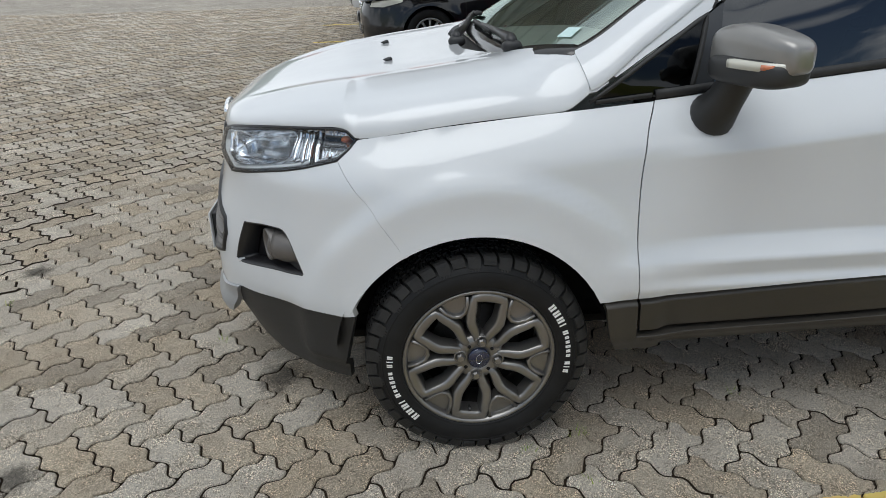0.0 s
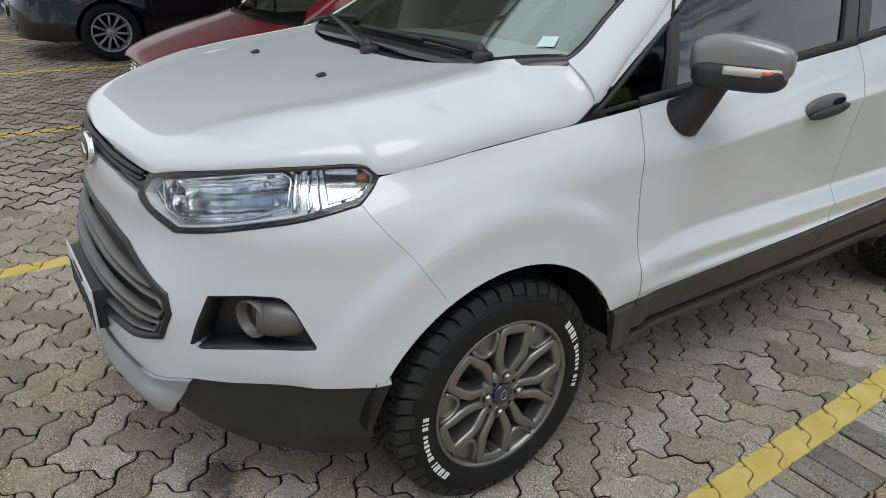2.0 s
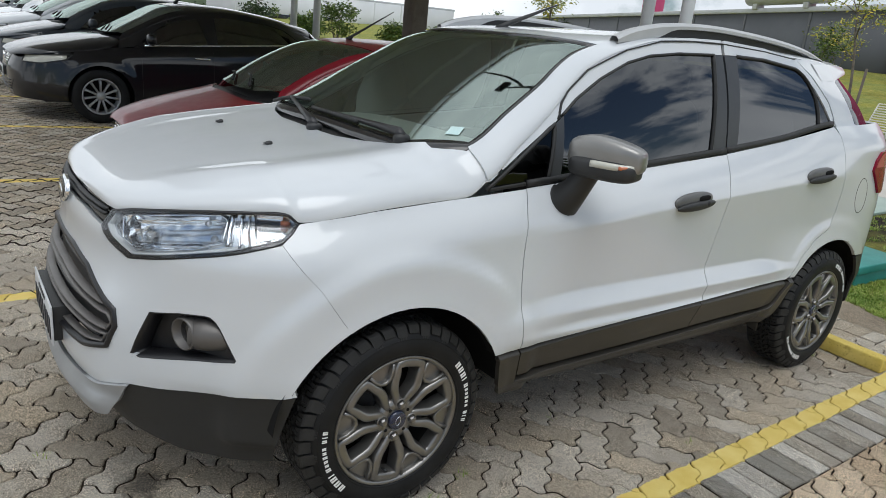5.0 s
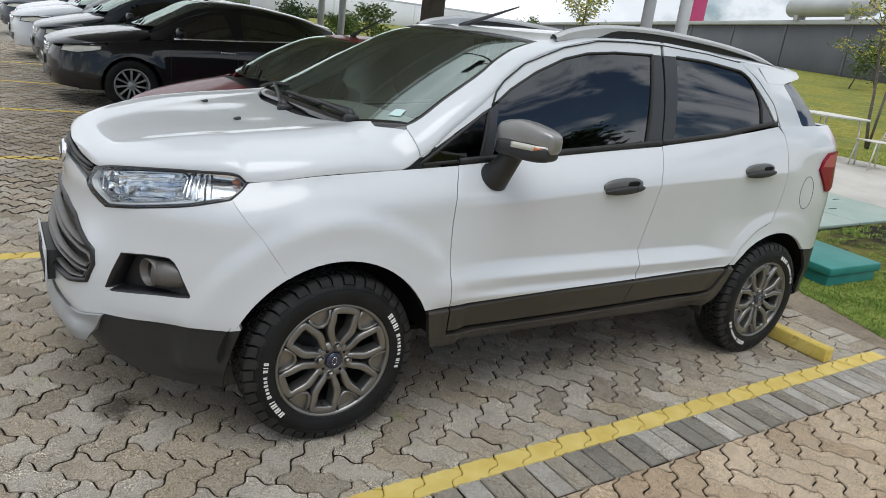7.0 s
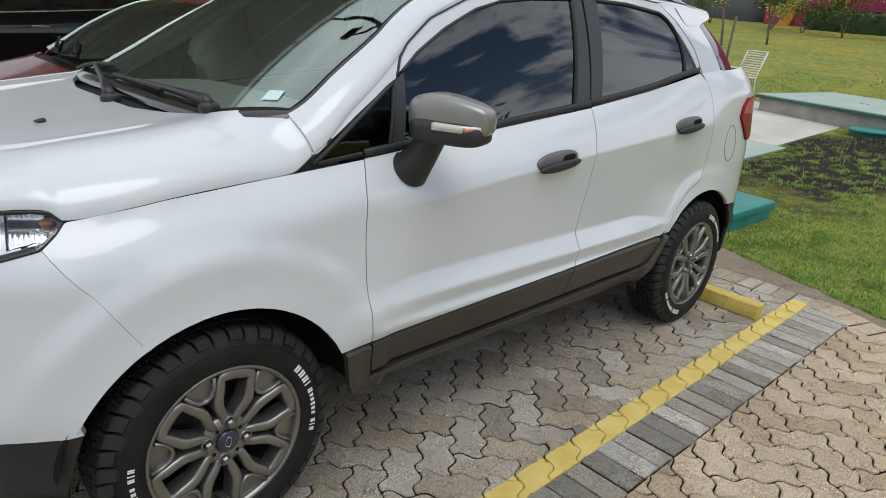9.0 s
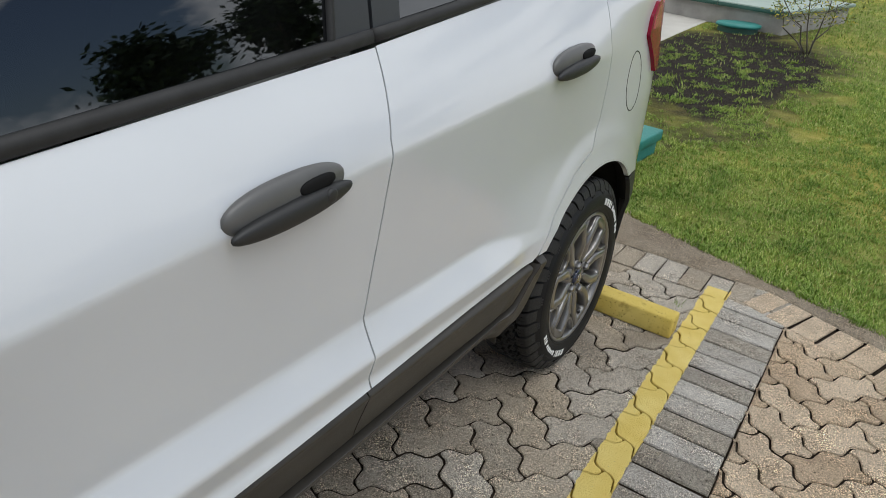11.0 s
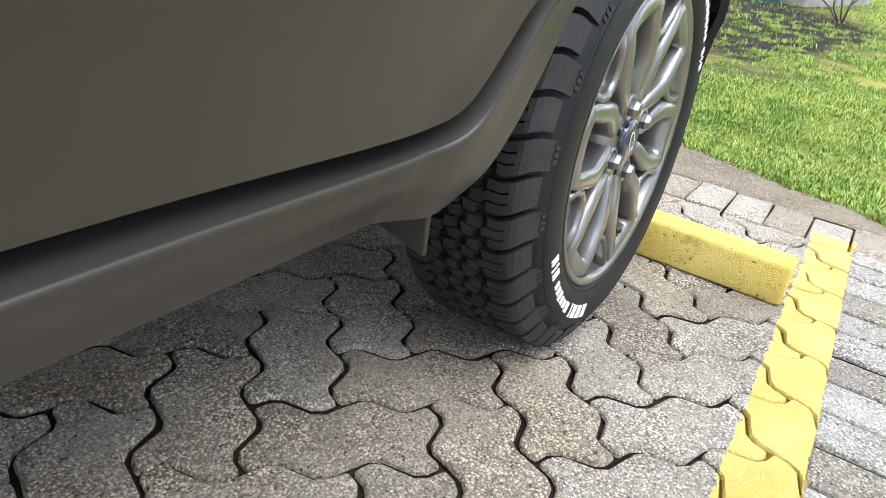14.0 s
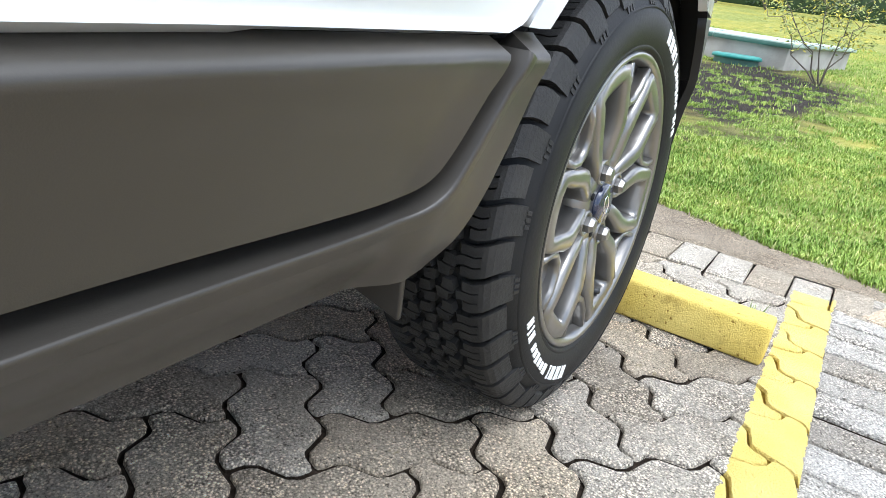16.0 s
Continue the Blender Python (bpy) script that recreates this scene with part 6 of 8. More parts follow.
def add_flat(store_v, store_f, outline, at, z, chamfer=False, gap=0.0032):
    """A stone into a joined mesh, without bmesh."""
    n, base = len(outline), len(store_v)
    ox, oy = at[0] * 3.1, at[1] * 3.1
    shake = [(0.002 * noise.noise((v.x * 45 + ox, v.y * 45, oy)), 0.002 * noise.noise((v.x * 45, v.y * 45 + oy, ox + 9))) for v in outline]
    levels = ((gap, z - 0.02), (gap, z - 0.0065), (gap + (0.0014 if gap > 0.002 else 0.0007), z - 0.0024), (gap + (0.0042 if gap > 0.002 else 0.002), z)) if chamfer else ((0.0042, z - 0.02), (0.006, z))
    for d, zz in levels:
        for i, v in enumerate(inset(outline, d)):
            jx, jy = shake[i]
            store_v.append((at[0] + v.x + jx, at[1] + v.y + jy, zz))
    for l in range(len(levels) - 1):
        for i in range(n):
            store_f.append((base + l * n + i, base + l * n + (i + 1) % n, base + (l + 1) * n + (i + 1) % n, base + (l + 1) * n + i))
    store_f.append(tuple(base + (len(levels) - 1) * n + i for i in range(n)))


REAR = 3.378


def row_shift(y):
    """The edging row swings back beside the footpath."""
    return 0.42 * min(0, max(-1.3, y + 0.48))


for i in range(-190, 190):
    for j in range(-190, 190):
        k = (i - j) % 4
        if k not in (0, 3):
            continue
        wide = k == 0
        mx, my = (i + 1, j + 0.5) if wide else (i + 0.5, j + 1)
        c = ORG + (AX * mx + AY * my) * UNIT
        if c.x > REAR + 0.15 or c.x < -9 or c.y > 16 or c.y < -6.0:
            continue
        if c.y > 10 and c.x > 2.2:
            continue
        close = -1.6 < c.x and -1.5 < c.y < 1.9
        outl = (WIDE if wide else TALL) if close else (WIDE_FAR if wide else TALL_FAR)
        z = rng.uniform(-0.0045, 0.0)
        if c.y > line_y(c.x) + 0.0 or (c.y > -0.46 and c.y > line_y(c.x) - 0.1):
            world_o = [v + c for v in outl]
            cut = clip(clip(world_o, 0, 1, line_y(c.x)), -1, 0, -REAR)
            if len(cut) < 3:
                continue
            whole = len(cut) == len(world_o) and all((a - b).length < 1e-6 for a, b in zip(cut, world_o))
            mine = -0.6 < c.x < 3.4 and -0.24 < c.y < 0.95
            if mine and whole and count[0] < 200:
                ob = new("paver", stone_me[(wide, rng.randrange(5))])
                ob.parent = lot
                ob.matrix_basis = pose(c.x, c.y, z, rng.uniform(-0.9, 0.9), rng.uniform(-0.9, 0.9), rng.uniform(-0.6, 0.6))
                count[0] += 1
            else:
                area = abs(sum(a.x * b.y - b.x * a.y for a, b in zip(cut, cut[1:] + cut[:1]))) / 2
                if area > 0.0006:
                    add_flat(far_v, far_f, [v - c for v in cut], c, z * (0.4 if c.y < -0.24 else 1), c.y < 3 and c.x > -2, 0.0012 if c.y < -0.24 else 0.003)
        elif c.y < -0.40:
            world_o = [v + c for v in outl]
            cut = clip(clip(world_o, 0, -1, 0.58), -1, 0.42 if -1.78 < c.y < -0.48 else 0.0, -REAR + (0.42 * -0.48 if -1.78 < c.y < -0.48 else -row_shift(c.y)))
            if len(cut) < 3:
                continue
            if 0.6 < c.x < 3.3 and c.y > -1.1 and len(cut) == len(world_o) and count[1] < 60:
                ob = new("path_paver", walk_me[wide])
                ob.parent = path_way
                ob.matrix_basis = pose(c.x, c.y, z, rng.uniform(-0.4, 0.4), rng.uniform(-0.4, 0.4), rng.uniform(-0.6, 0.6))
                count[1] += 1
            else:
                add_flat(pv_v, pv_f, [v - c for v in cut], c, z, True)


def joined(name, vs, fs, mat, parent, kind="stuff", label="", sides=False):
    me = bpy.data.meshes.new(name)
    me.from_pydata(vs, [], fs)
    me.materials.append(mat)
    if sides:
        me.materials.append(JOINT)
        me.polygons.foreach_set("material_index", [1 if len(p) == 4 and min(vs[i][2] for i in p) < -0.018 else 0 for p in fs])
    ob = new(name, me)
    ob.parent = parent
    tagged(ob, label, kind=kind)
    return ob


joined("paver_field", far_v, far_f, PAVER, lot, sides=True)
joined("path_field", pv_v, pv_f, PAVER_W, path_way, sides=True)
# soldier course beside the yellow line
x = -7.0
edging = thing("edging", "row of grey rectangular edging pavers beside the yellow line", "pavement")
tagged(edging, kind="structure")
edging.matrix_world = LEAN_UP
while x < 3.52:
    w = rng.uniform(0.094, 0.1)
    y0, y1 = line_y(x) + 0.008, -0.5815 + rng.uniform(-0.002, 0.002)
    o = finish("edging_paver", stone_bm([Vector((-w / 2, (y1 - y0) / 2)), Vector((w / 2, (y1 - y0) / 2)), Vector((w / 2, (y0 - y1) / 2)), Vector((-w / 2, (y0 - y1) / 2))]), EDGER, edging, "", False)
    o.data.materials.append(JOINT)
    o.matrix_basis = pose(x + w / 2, (y0 + y1) / 2, rng.uniform(-0.004, 0.001), rng.uniform(-0.8, 0.8), rng.uniform(-0.8, 0.8), rng.uniform(-0.8, 0.8))
    x += w + 0.003
# cross row at the lawn
y = -6.0
while y < 12:
    w = rng.uniform(0.094, 0.102)
    d = 0.2 + rng.uniform(-0.006, 0.004)
    o = finish("edging_paver", stone_bm(rounded([Vector((-d / 2, -w / 2)), Vector((d / 2, -w / 2)), Vector((d / 2, w / 2)), Vector((-d / 2, w / 2))], 0.005), gap=0.0012), PAVER if y > -0.5 else PAVER_W, edging, "", False)
    o.data.materials.append(JOINT)
    o.matrix_basis = pose(REAR + 0.104 + row_shift(y + w / 2), y + w / 2, rng.uniform(-0.005, 0.003), rng.uniform(-1.2, 1.2), rng.uniform(-1.2, 1.2), rng.uniform(-1.5, 1.5) - (20 if -1.7 < y < -0.5 else 0))
    y += w + 0.001
KERB = paver_mat("old_concrete", [(0.27, 0.225, 0.17), (0.33, 0.28, 0.22), (0.38, 0.33, 0.27), (0.43, 0.38, 0.32)])
def lawn_z(x, y):
    rise = 0.042 * max(0, min(x, 46) - 3.8) + 0.019 * max(0, min(x, 46) - 14) + FALL * max(-6, min(y, 30))
    return rise + 0.02 * noise.noise((x * 0.7, y * 0.7, 0)) * min(1, max(0, x - 3.75))


def turf_edge(y):
    """Where the turf begins: the old mortar edge widens along the lot."""
    return max(3.50, min(4.05, 3.855 + 0.34 * y)) + 0.022 * noise.noise((y * 5.0, 2, 0)) + 0.012 * noise.noise((y * 19.0, 4, 0))


kv, kf = [], []
kys = [-8 + 0.4 * i for i in range(17)] + [-1.5 + 0.025 * i for i in range(121)] + [1.7 + 0.4 * i for i in range(60)]
for y in kys:
    far = turf_edge(y) + 0.05
    for j in range(15):
        x = REAR + 0.206 + row_shift(y) + (far - REAR - 0.206 - row_shift(y)) * j / 14
        lump = 0.5 * noise.noise((x * 28, y * 28, 0)) + 0.35 * noise.noise((x * 75, y * 75, 3)) + 0.6 * noise.noise((x * 9, y * 9, 8))
        kv.append((x, y, lawn_z(x, y) + (-0.003 if j == 0 else 0.002) + 0.007 * lump - (0.02 if j == 14 else 0)))
for i in range(len(kys) - 1):
    for j in range(14):
        q = i * 15 + j
        kf.append((q, q + 1, q + 16, q + 15))
me = bpy.data.meshes.new("kerb")
me.from_pydata(kv, [], kf)
me.materials.append(KERB)
kerb = new("kerb", me)
tagged(kerb, "crumbling brown mortar edge beside the lawn", "kerb", kind="structure")

# wheel stop
def stop_mat():
    m = mat_base("yellow_stop_paint", (0.6, 0.45, 0.1), 0.85, spec=0.2)
    pos = coords(m)
    tone = ramp(m, noisy(m, 7.0, 5.0, pos), [(0.3, (0.60, 0.45, 0.10)), (0.7, (0.72, 0.57, 0.17))])
    pits = ramp(m, noisy(m, 95.0, 3.0, pos, 0.6), [(0.30, (0.35, 0.28, 0.15)), (0.36, (1, 1, 1))])
    dirt = ramp(m, noisy(m, 22.0, 6.0, pos, 0.7), [(0.30, (0.68, 0.63, 0.56)), (0.44, (1, 1, 1))])
    link(m, mixed(m, 1.0, mixed(m, 1.0, tone, pits, "MULTIPLY"), dirt, "MULTIPLY"), shader(m).inputs["Base Color"])
    add = node(m, "ShaderNodeMath")
    add.operation = "ADD"
    link(m, noisy(m, 95.0, 3.0, pos, 0.6), add.inputs[0])
    link(m, noisy(m, 420.0, 2.0, pos), add.inputs[1])
    bump(m, add.outputs[0], 0.7, 0.006)
    return m


STOP = stop_mat()
stop = finish("wheel_stop", box_bm(2.918, 3.0, -0.25, 1.55, -0.003, 0.08, 0.008), STOP)
stop.matrix_world = LEAN_UP
tagged(stop, "yellow painted concrete wheel stop behind the rear tyre", "wheel stop")


# lawn: rises gently away from the lot
LAWN_X = 3.675
lv, lf = [], []
xs = [3.2, 3.45] + [LAWN_X + 0.02 + 0.12 * i for i in range(40)] + [LAWN_X + 5 + 0.6 * i for i in range(30)] + [27, 31, 36, 41, 46, 60, 100, 400]
ys = [-400, -60, -20, -8] + [-5 + 0.25 * i for i in range(60)] + [11, 13, 16, 20, 30, 60, 120, 400]
for x in xs:
    for y in ys:
        lv.append((x, y, lawn_z(x, y) - (0.0 if x > turf_edge(y) - 0.05 else 0.06)))
for i in range(len(xs) - 1):
    for j in range(len(ys) - 1):
        a = i * len(ys) + j
        lf.append((a, a + len(ys), a + len(ys) + 1, a + 1))


def lawn_mat():
    m = mat_base("lawn_soil", (0.1, 0.14, 0.03), 0.95, spec=0.15)
    pos = node(m, "ShaderNodeNewGeometry").outputs["Position"]
    green = ramp(m, noisy(m, 6.0, 6.0, pos), [(0.3, (0.13, 0.155, 0.035)), (0.55, (0.21, 0.235, 0.06)), (0.75, (0.31, 0.295, 0.11))])
    patch = ramp(m, noisy(m, 0.55, 4.0, pos), [(0.4, (1, 1, 1)), (0.62, (1.35, 1.15, 0.9))])
    col = mixed(m, 1.0, green, patch, "MULTIPLY")
    # bare soil where a trench was filled in
    mp = node(m, "ShaderNodeMapping")
    mp.inputs["Location"].default_value = (-7.9 / 2.7, -0.8 / 1.0, 0)
    mp.inputs["Scale"].default_value = (1 / 2.7, 1 / 1.0, 0)
    link(m, pos, mp.inputs["Vector"])
    ln = node(m, "ShaderNodeVectorMath")
    ln.operation = "LENGTH"
    link(m, mp.outputs["Vector"], ln.inputs[0])
    wob = node(m, "ShaderNodeMath")
    wob.operation = "MULTIPLY_ADD"
    wob.inputs[1].default_value = 1.5
    link(m, noisy(m, 1.8, 6.0, pos, 0.65), wob.inputs[0])
    link(m, ln.outputs["Value"], wob.inputs[2])
    soil = ramp(m, noisy(m, 30.0, 5.0, pos), [(0.3, (0.012, 0.010, 0.008)), (0.7, (0.042, 0.034, 0.026))])
    keep = node(m, "ShaderNodeMapRange")
    keep.inputs["From Min"].default_value, keep.inputs["From Max"].default_value = 1.45, 1.95
    keep.inputs["To Min"].default_value, keep.inputs["To Max"].default_value = 1.0, 0.0
    link(m, wob.outputs[0], keep.inputs["Value"])
    col = mixed(m, keep.outputs["Result"], col, soil)
    link(m, col, shader(m).inputs["Base Color"])
    bump(m, noisy(m, 60.0, 5.0, pos), 0.9, 0.03)
    return m


LAWN = lawn_mat()
me = bpy.data.meshes.new("lawn")
me.from_pydata(lv, [], lf)
me.materials.append(LAWN)
for p in me.polygons:
    p.use_smooth = True
lawn = new("lawn", me)
tagged(lawn, "lawn that rises gently away from the lot", "lawn", kind="structure")


def soil_here(x, y):
    d = math.hypot((x - 7.9) / 2.7, (y - 0.8) / 1.0)
    return d + 0.5 * noise.noise((x * 1.8, y * 1.8, 3)) < 1.0


def grass_mat():
    m = mat_base("grass_blades", (0.11, 0.17, 0.03), 0.6, spec=0.25)
    isl = node(m, "ShaderNodeNewGeometry")
    tone = ramp(m, isl.outputs["Random Per Island"], [(0.0, (0.13, 0.22, 0.035)), (0.5, (0.26, 0.38, 0.065)), (0.85, (0.37, 0.47, 0.11)), (1.0, (0.56, 0.53, 0.25))])
    clump = ramp(m, noisy(m, 4.5, 4.0, isl.outputs["Position"]), [(0.33, (0.62, 0.72, 0.6)), (0.5, (1, 1, 1)), (0.7, (1.25, 1.12, 1.1))])
    tone = mixed(m, 1.0, tone, clump, "MULTIPLY")
    link(m, tone, shader(m).inputs["Base Color"])
    shader(m).inputs["Subsurface Weight"].default_value = 0.0
    return m


GRASS = grass_mat()
gr = random.Random(5)
gv, gf = [], []


def tuft(x, y, h, n, spread, wide=1.0):
    z = lawn_z(x, y) - 0.004
    for _ in range(n):
        a = gr.uniform(0, 2 * math.pi)
        bx, by = x + gr.uniform(-spread, spread), y + gr.uniform(-spread, spread)
        hh, wd, ln = h * gr.uniform(0.6, 1.25), gr.uniform(0.0013, 0.0026) * wide, gr.uniform(0.2, 0.9)
        dx, dy = math.cos(a), math.sin(a)
        b = len(gv)
        gv.extend([(bx - dy * wd, by + dx * wd, z), (bx + dy * wd, by - dx * wd, z),
                   (bx + dx * hh * ln * 0.4 + dy * wd * 0.8, by + dy * hh * ln * 0.4 - dx * wd * 0.8, z + hh * 0.65),
                   (bx + dx * hh * ln * 0.4 - dy * wd * 0.8, by + dy * hh * ln * 0.4 + dx * wd * 0.8, z + hh * 0.65),
                   (bx + dx * hh * ln, by + dy * hh * ln, z + hh)])
        gf.extend([(b, b + 1, b + 2, b + 3), (b + 3, b + 2, b + 4)])


for _ in range(26000):
    y = gr.uniform(-1.6, 2.2)
    x = turf_edge(y) - 0.012 + 4.7 * gr.random() ** 1.5
    if x > 5.35 and y > 1.52:
        continue
    if soil_here(x, y) and noise.noise((x * 5.0, y * 8.0, 9)) + gr.uniform(-0.4, 0.4) < 0.3:
        continue
    tuft(x, y, 0.020 + 0.008 * noise.noise((x * 3, y * 3, 6)), 11, 0.024)
for _ in range(34000):
    x = 6.3 + 11 * gr.random() ** 1.6
    y = gr.uniform(-3, 5)
    if (8.0 < x < 11.65 and y > 1.62) or (5.35 < x < 8.1 and y > 1.52):
        continue
    if soil_here(x, y) and noise.noise((x * 5.0, y * 8.0, 9)) + gr.uniform(-0.4, 0.4) < 0.3:
        continue
    tuft(x, y, 0.03, 3, 0.05, 1.7)
joined("grass", gv, gf, GRASS, None, "stuff", "short green grass on the lawn")
# weeds in the joints
gv, gf = [], []
for wx, wy in ((0.31, 0.05), (0.33, 0.06), (0.15, -0.005), (0.30, -0.15), (-0.9, 0.75), (1.3, -0.2), (2.75, 0.05), (3.2, -0.2), (-1.9, 1.2), (0.9, 0.2)):
    for _ in range(9):
        bx, by, a = wx + gr.uniform(-0.02, 0.02), wy + gr.uniform(-0.02, 0.02), gr.uniform(0, 6.28)
        hh, wd = gr.uniform(0.012, 0.032), gr.uniform(0.0016, 0.0028)
        z, dx, dy, b = FALL * by - 0.008, math.cos(a), math.sin(a), len(gv)
        gv.extend([(bx - dy * wd, by + dx * wd, z), (bx + dy * wd, by - dx * wd, z), (bx + dx * hh * 0.7, by + dy * hh * 0.7, z + hh)])
        gf.append((b, b + 1, b + 2))
joined("weeds", gv, gf, GRASS, None, "stuff", "small green weeds in the joints between pavers")

# ---- the other parked cars ----
class Shape:
    """Surfaces of a plain passenger car: x from the front axle to the tail, y across from its middle."""

    def __init__(self, wb, fo, ro, half, belt, edge, crown, nose, hood_c):
        self.wb, self.half, self.belt, self.edge, self.crown, self.nose, self.hood_c = wb, half, belt, edge, crown, nose, hood_c
        xn, xt, k = -fo, wb + ro, half / 0.885
        pts = [(xn, -0.25), (xn, 0), (xn + 0.012, 0.28), (xn + 0.06, 0.5), (xn + 0.16, 0.66), (xn + 0.33, 0.79), (xn + 0.58, 0.865), (0.15, 0.885), (wb, 0.885),
               (xt - 0.45, 0.865), (xt - 0.2, 0.8), (xt - 0.07, 0.65), (xt - 0.01, 0.35), (xt, 0), (xt, -0.25)]
        line = catmull([(x, w * k) for x, w in pts], 10)[10:-10]
        self.line, self.run = line, [0.0]
        for p, q in zip(line, line[1:]):
            self.run.append(self.run[-1] + math.dist(p, q))
        self.end = self.run[-1]

    def s_at(self, x):
        for i in range(len(self.line) - 1):
            a, b = self.line[i], self.line[i + 1]
            if a[0] <= x <= b[0] and a[1] > 0.2:
                return self.run[i] + (self.run[i + 1] - self.run[i]) * (x - a[0]) / max(b[0] - a[0], 1e-6)
        return 0.0

    def body(self, s, z, off=0.0):
        a = min(self.end - 1e-6, abs(s))
        i = max(k for k in range(len(self.run)) if self.run[k] <= a)
        i = min(i, len(self.line) - 2)
        p, q = self.line[i], self.line[i + 1]
        t = (a - self.run[i]) / (self.run[i + 1] - self.run[i])
        x, w = p[0] + (q[0] - p[0]) * t, p[1] + (q[1] - p[1]) * t
        n = Vector((-(q[1] - p[1]), q[0] - p[0])).normalized()
        d = spline(self.belt, x) - z
        inn = spline([(0, 0.10), (0.05, 0.065), (0.12, 0.035), (0.3, 0.012), (0.45, 0.0)], d) + spline([(0.18, 0.06), (0.3, 0.015), (0.4, 0)], z)
        for hub in (0, self.wb):
            inn -= 0.015 * (1 - sstep(0.38, 0.5, math.hypot(x - hub, z - 0.31)))
        k = sstep(0.35, 0.8, w / self.half)
        x, w = x + n.x * (off - inn * k), w + n.y * (off - inn * k)
        if x < 0:
            x += (1 - k) * max(0, z - 0.55) * 0.35 + (1 - k) * max(0, 0.35 - z) * 0.3
        return Vector((x, -math.copysign(w, s) if s else -w, z))

    def cab(self, x, z, side, off=0.0):
        zb = spline(self.belt, x)
        f = (z - zb) / max(0.05, spline(self.edge, x) - zb)
        w = self.half * (0.885 - 0.17 * f + 0.02 * math.sin(math.pi * min(1, max(0, f)))) * (1 - 0.16 * sstep(self.wb - 0.1, self.wb + 0.7, x))
        return Vector((x, -side * (w + off), z))

    def top(self, x, v, off=0.0):
        ze, zc = spline(self.edge, x), spline(self.crown, x)
        we = -self.cab(max(x, self.edge[1][0]), spline(self.edge, max(x, self.edge[1][0])), 1)[1]
        q = min(1, abs(v))
        return Vector((x, -v * we, ze + (zc - ze) * (1 - q ** 3) ** 0.58 + off))

    def hood(self, x, v, off=0.0):
        s = self.s_at(max(x, self.line[0][0] + 0.02))
        rim = self.body(s, spline(self.nose, x))
        w = -rim.y
        zc = spline(self.hood_c, x)
        q = min(1, abs(v))
        return Vector((x, -v * w, rim.z + (zc - rim.z) * (1 - q ** 4) ** 0.6 + off))


def alloy_bm(r, n):
    bm = bmesh.new()
    for k in range(n):
        a = 360 * k / n
        sweep_bm(bm, [polar(0.03, a), polar(r * 0.6, a), polar(r, a)], [0.022, 0.02, 0.028], [0.035, 0.03, 0.02], 0.06)
    lathe_bm([(0.0, 0.03), (0.05, 0.033), (0.055, 0.06)], 24, "Y", bm)
    return bm


def plain_wheel(parent, m, r, rim, spokes):
    w = new("wheel")
    w.parent = parent
    w.matrix_basis = m
    t = part("tyre", lathe_bm(catmull([(rim, 0.03), (rim + 0.02, 0.005), (r - 0.04, 0.0), (r - 0.008, 0.012), (r, 0.035), (r, 0.165), (r - 0.008, 0.19), (rim, 0.19)], 3), 56), TYRE, w)
    k = part("rim", lathe_bm([(rim + 0.005, 0.012), (rim - 0.004, 0.006), (rim - 0.014, 0.02), (rim - 0.03, 0.12)], 48), SILVERTRIM, w)
    part("spokes", alloy_bm(rim - 0.01, spokes), SILVERTRIM, k)
    part("brake_disc", lathe_bm([(0.0, 0.1), (rim - 0.05, 0.1), (rim - 0.02, 0.16)], 32), DARK, w)


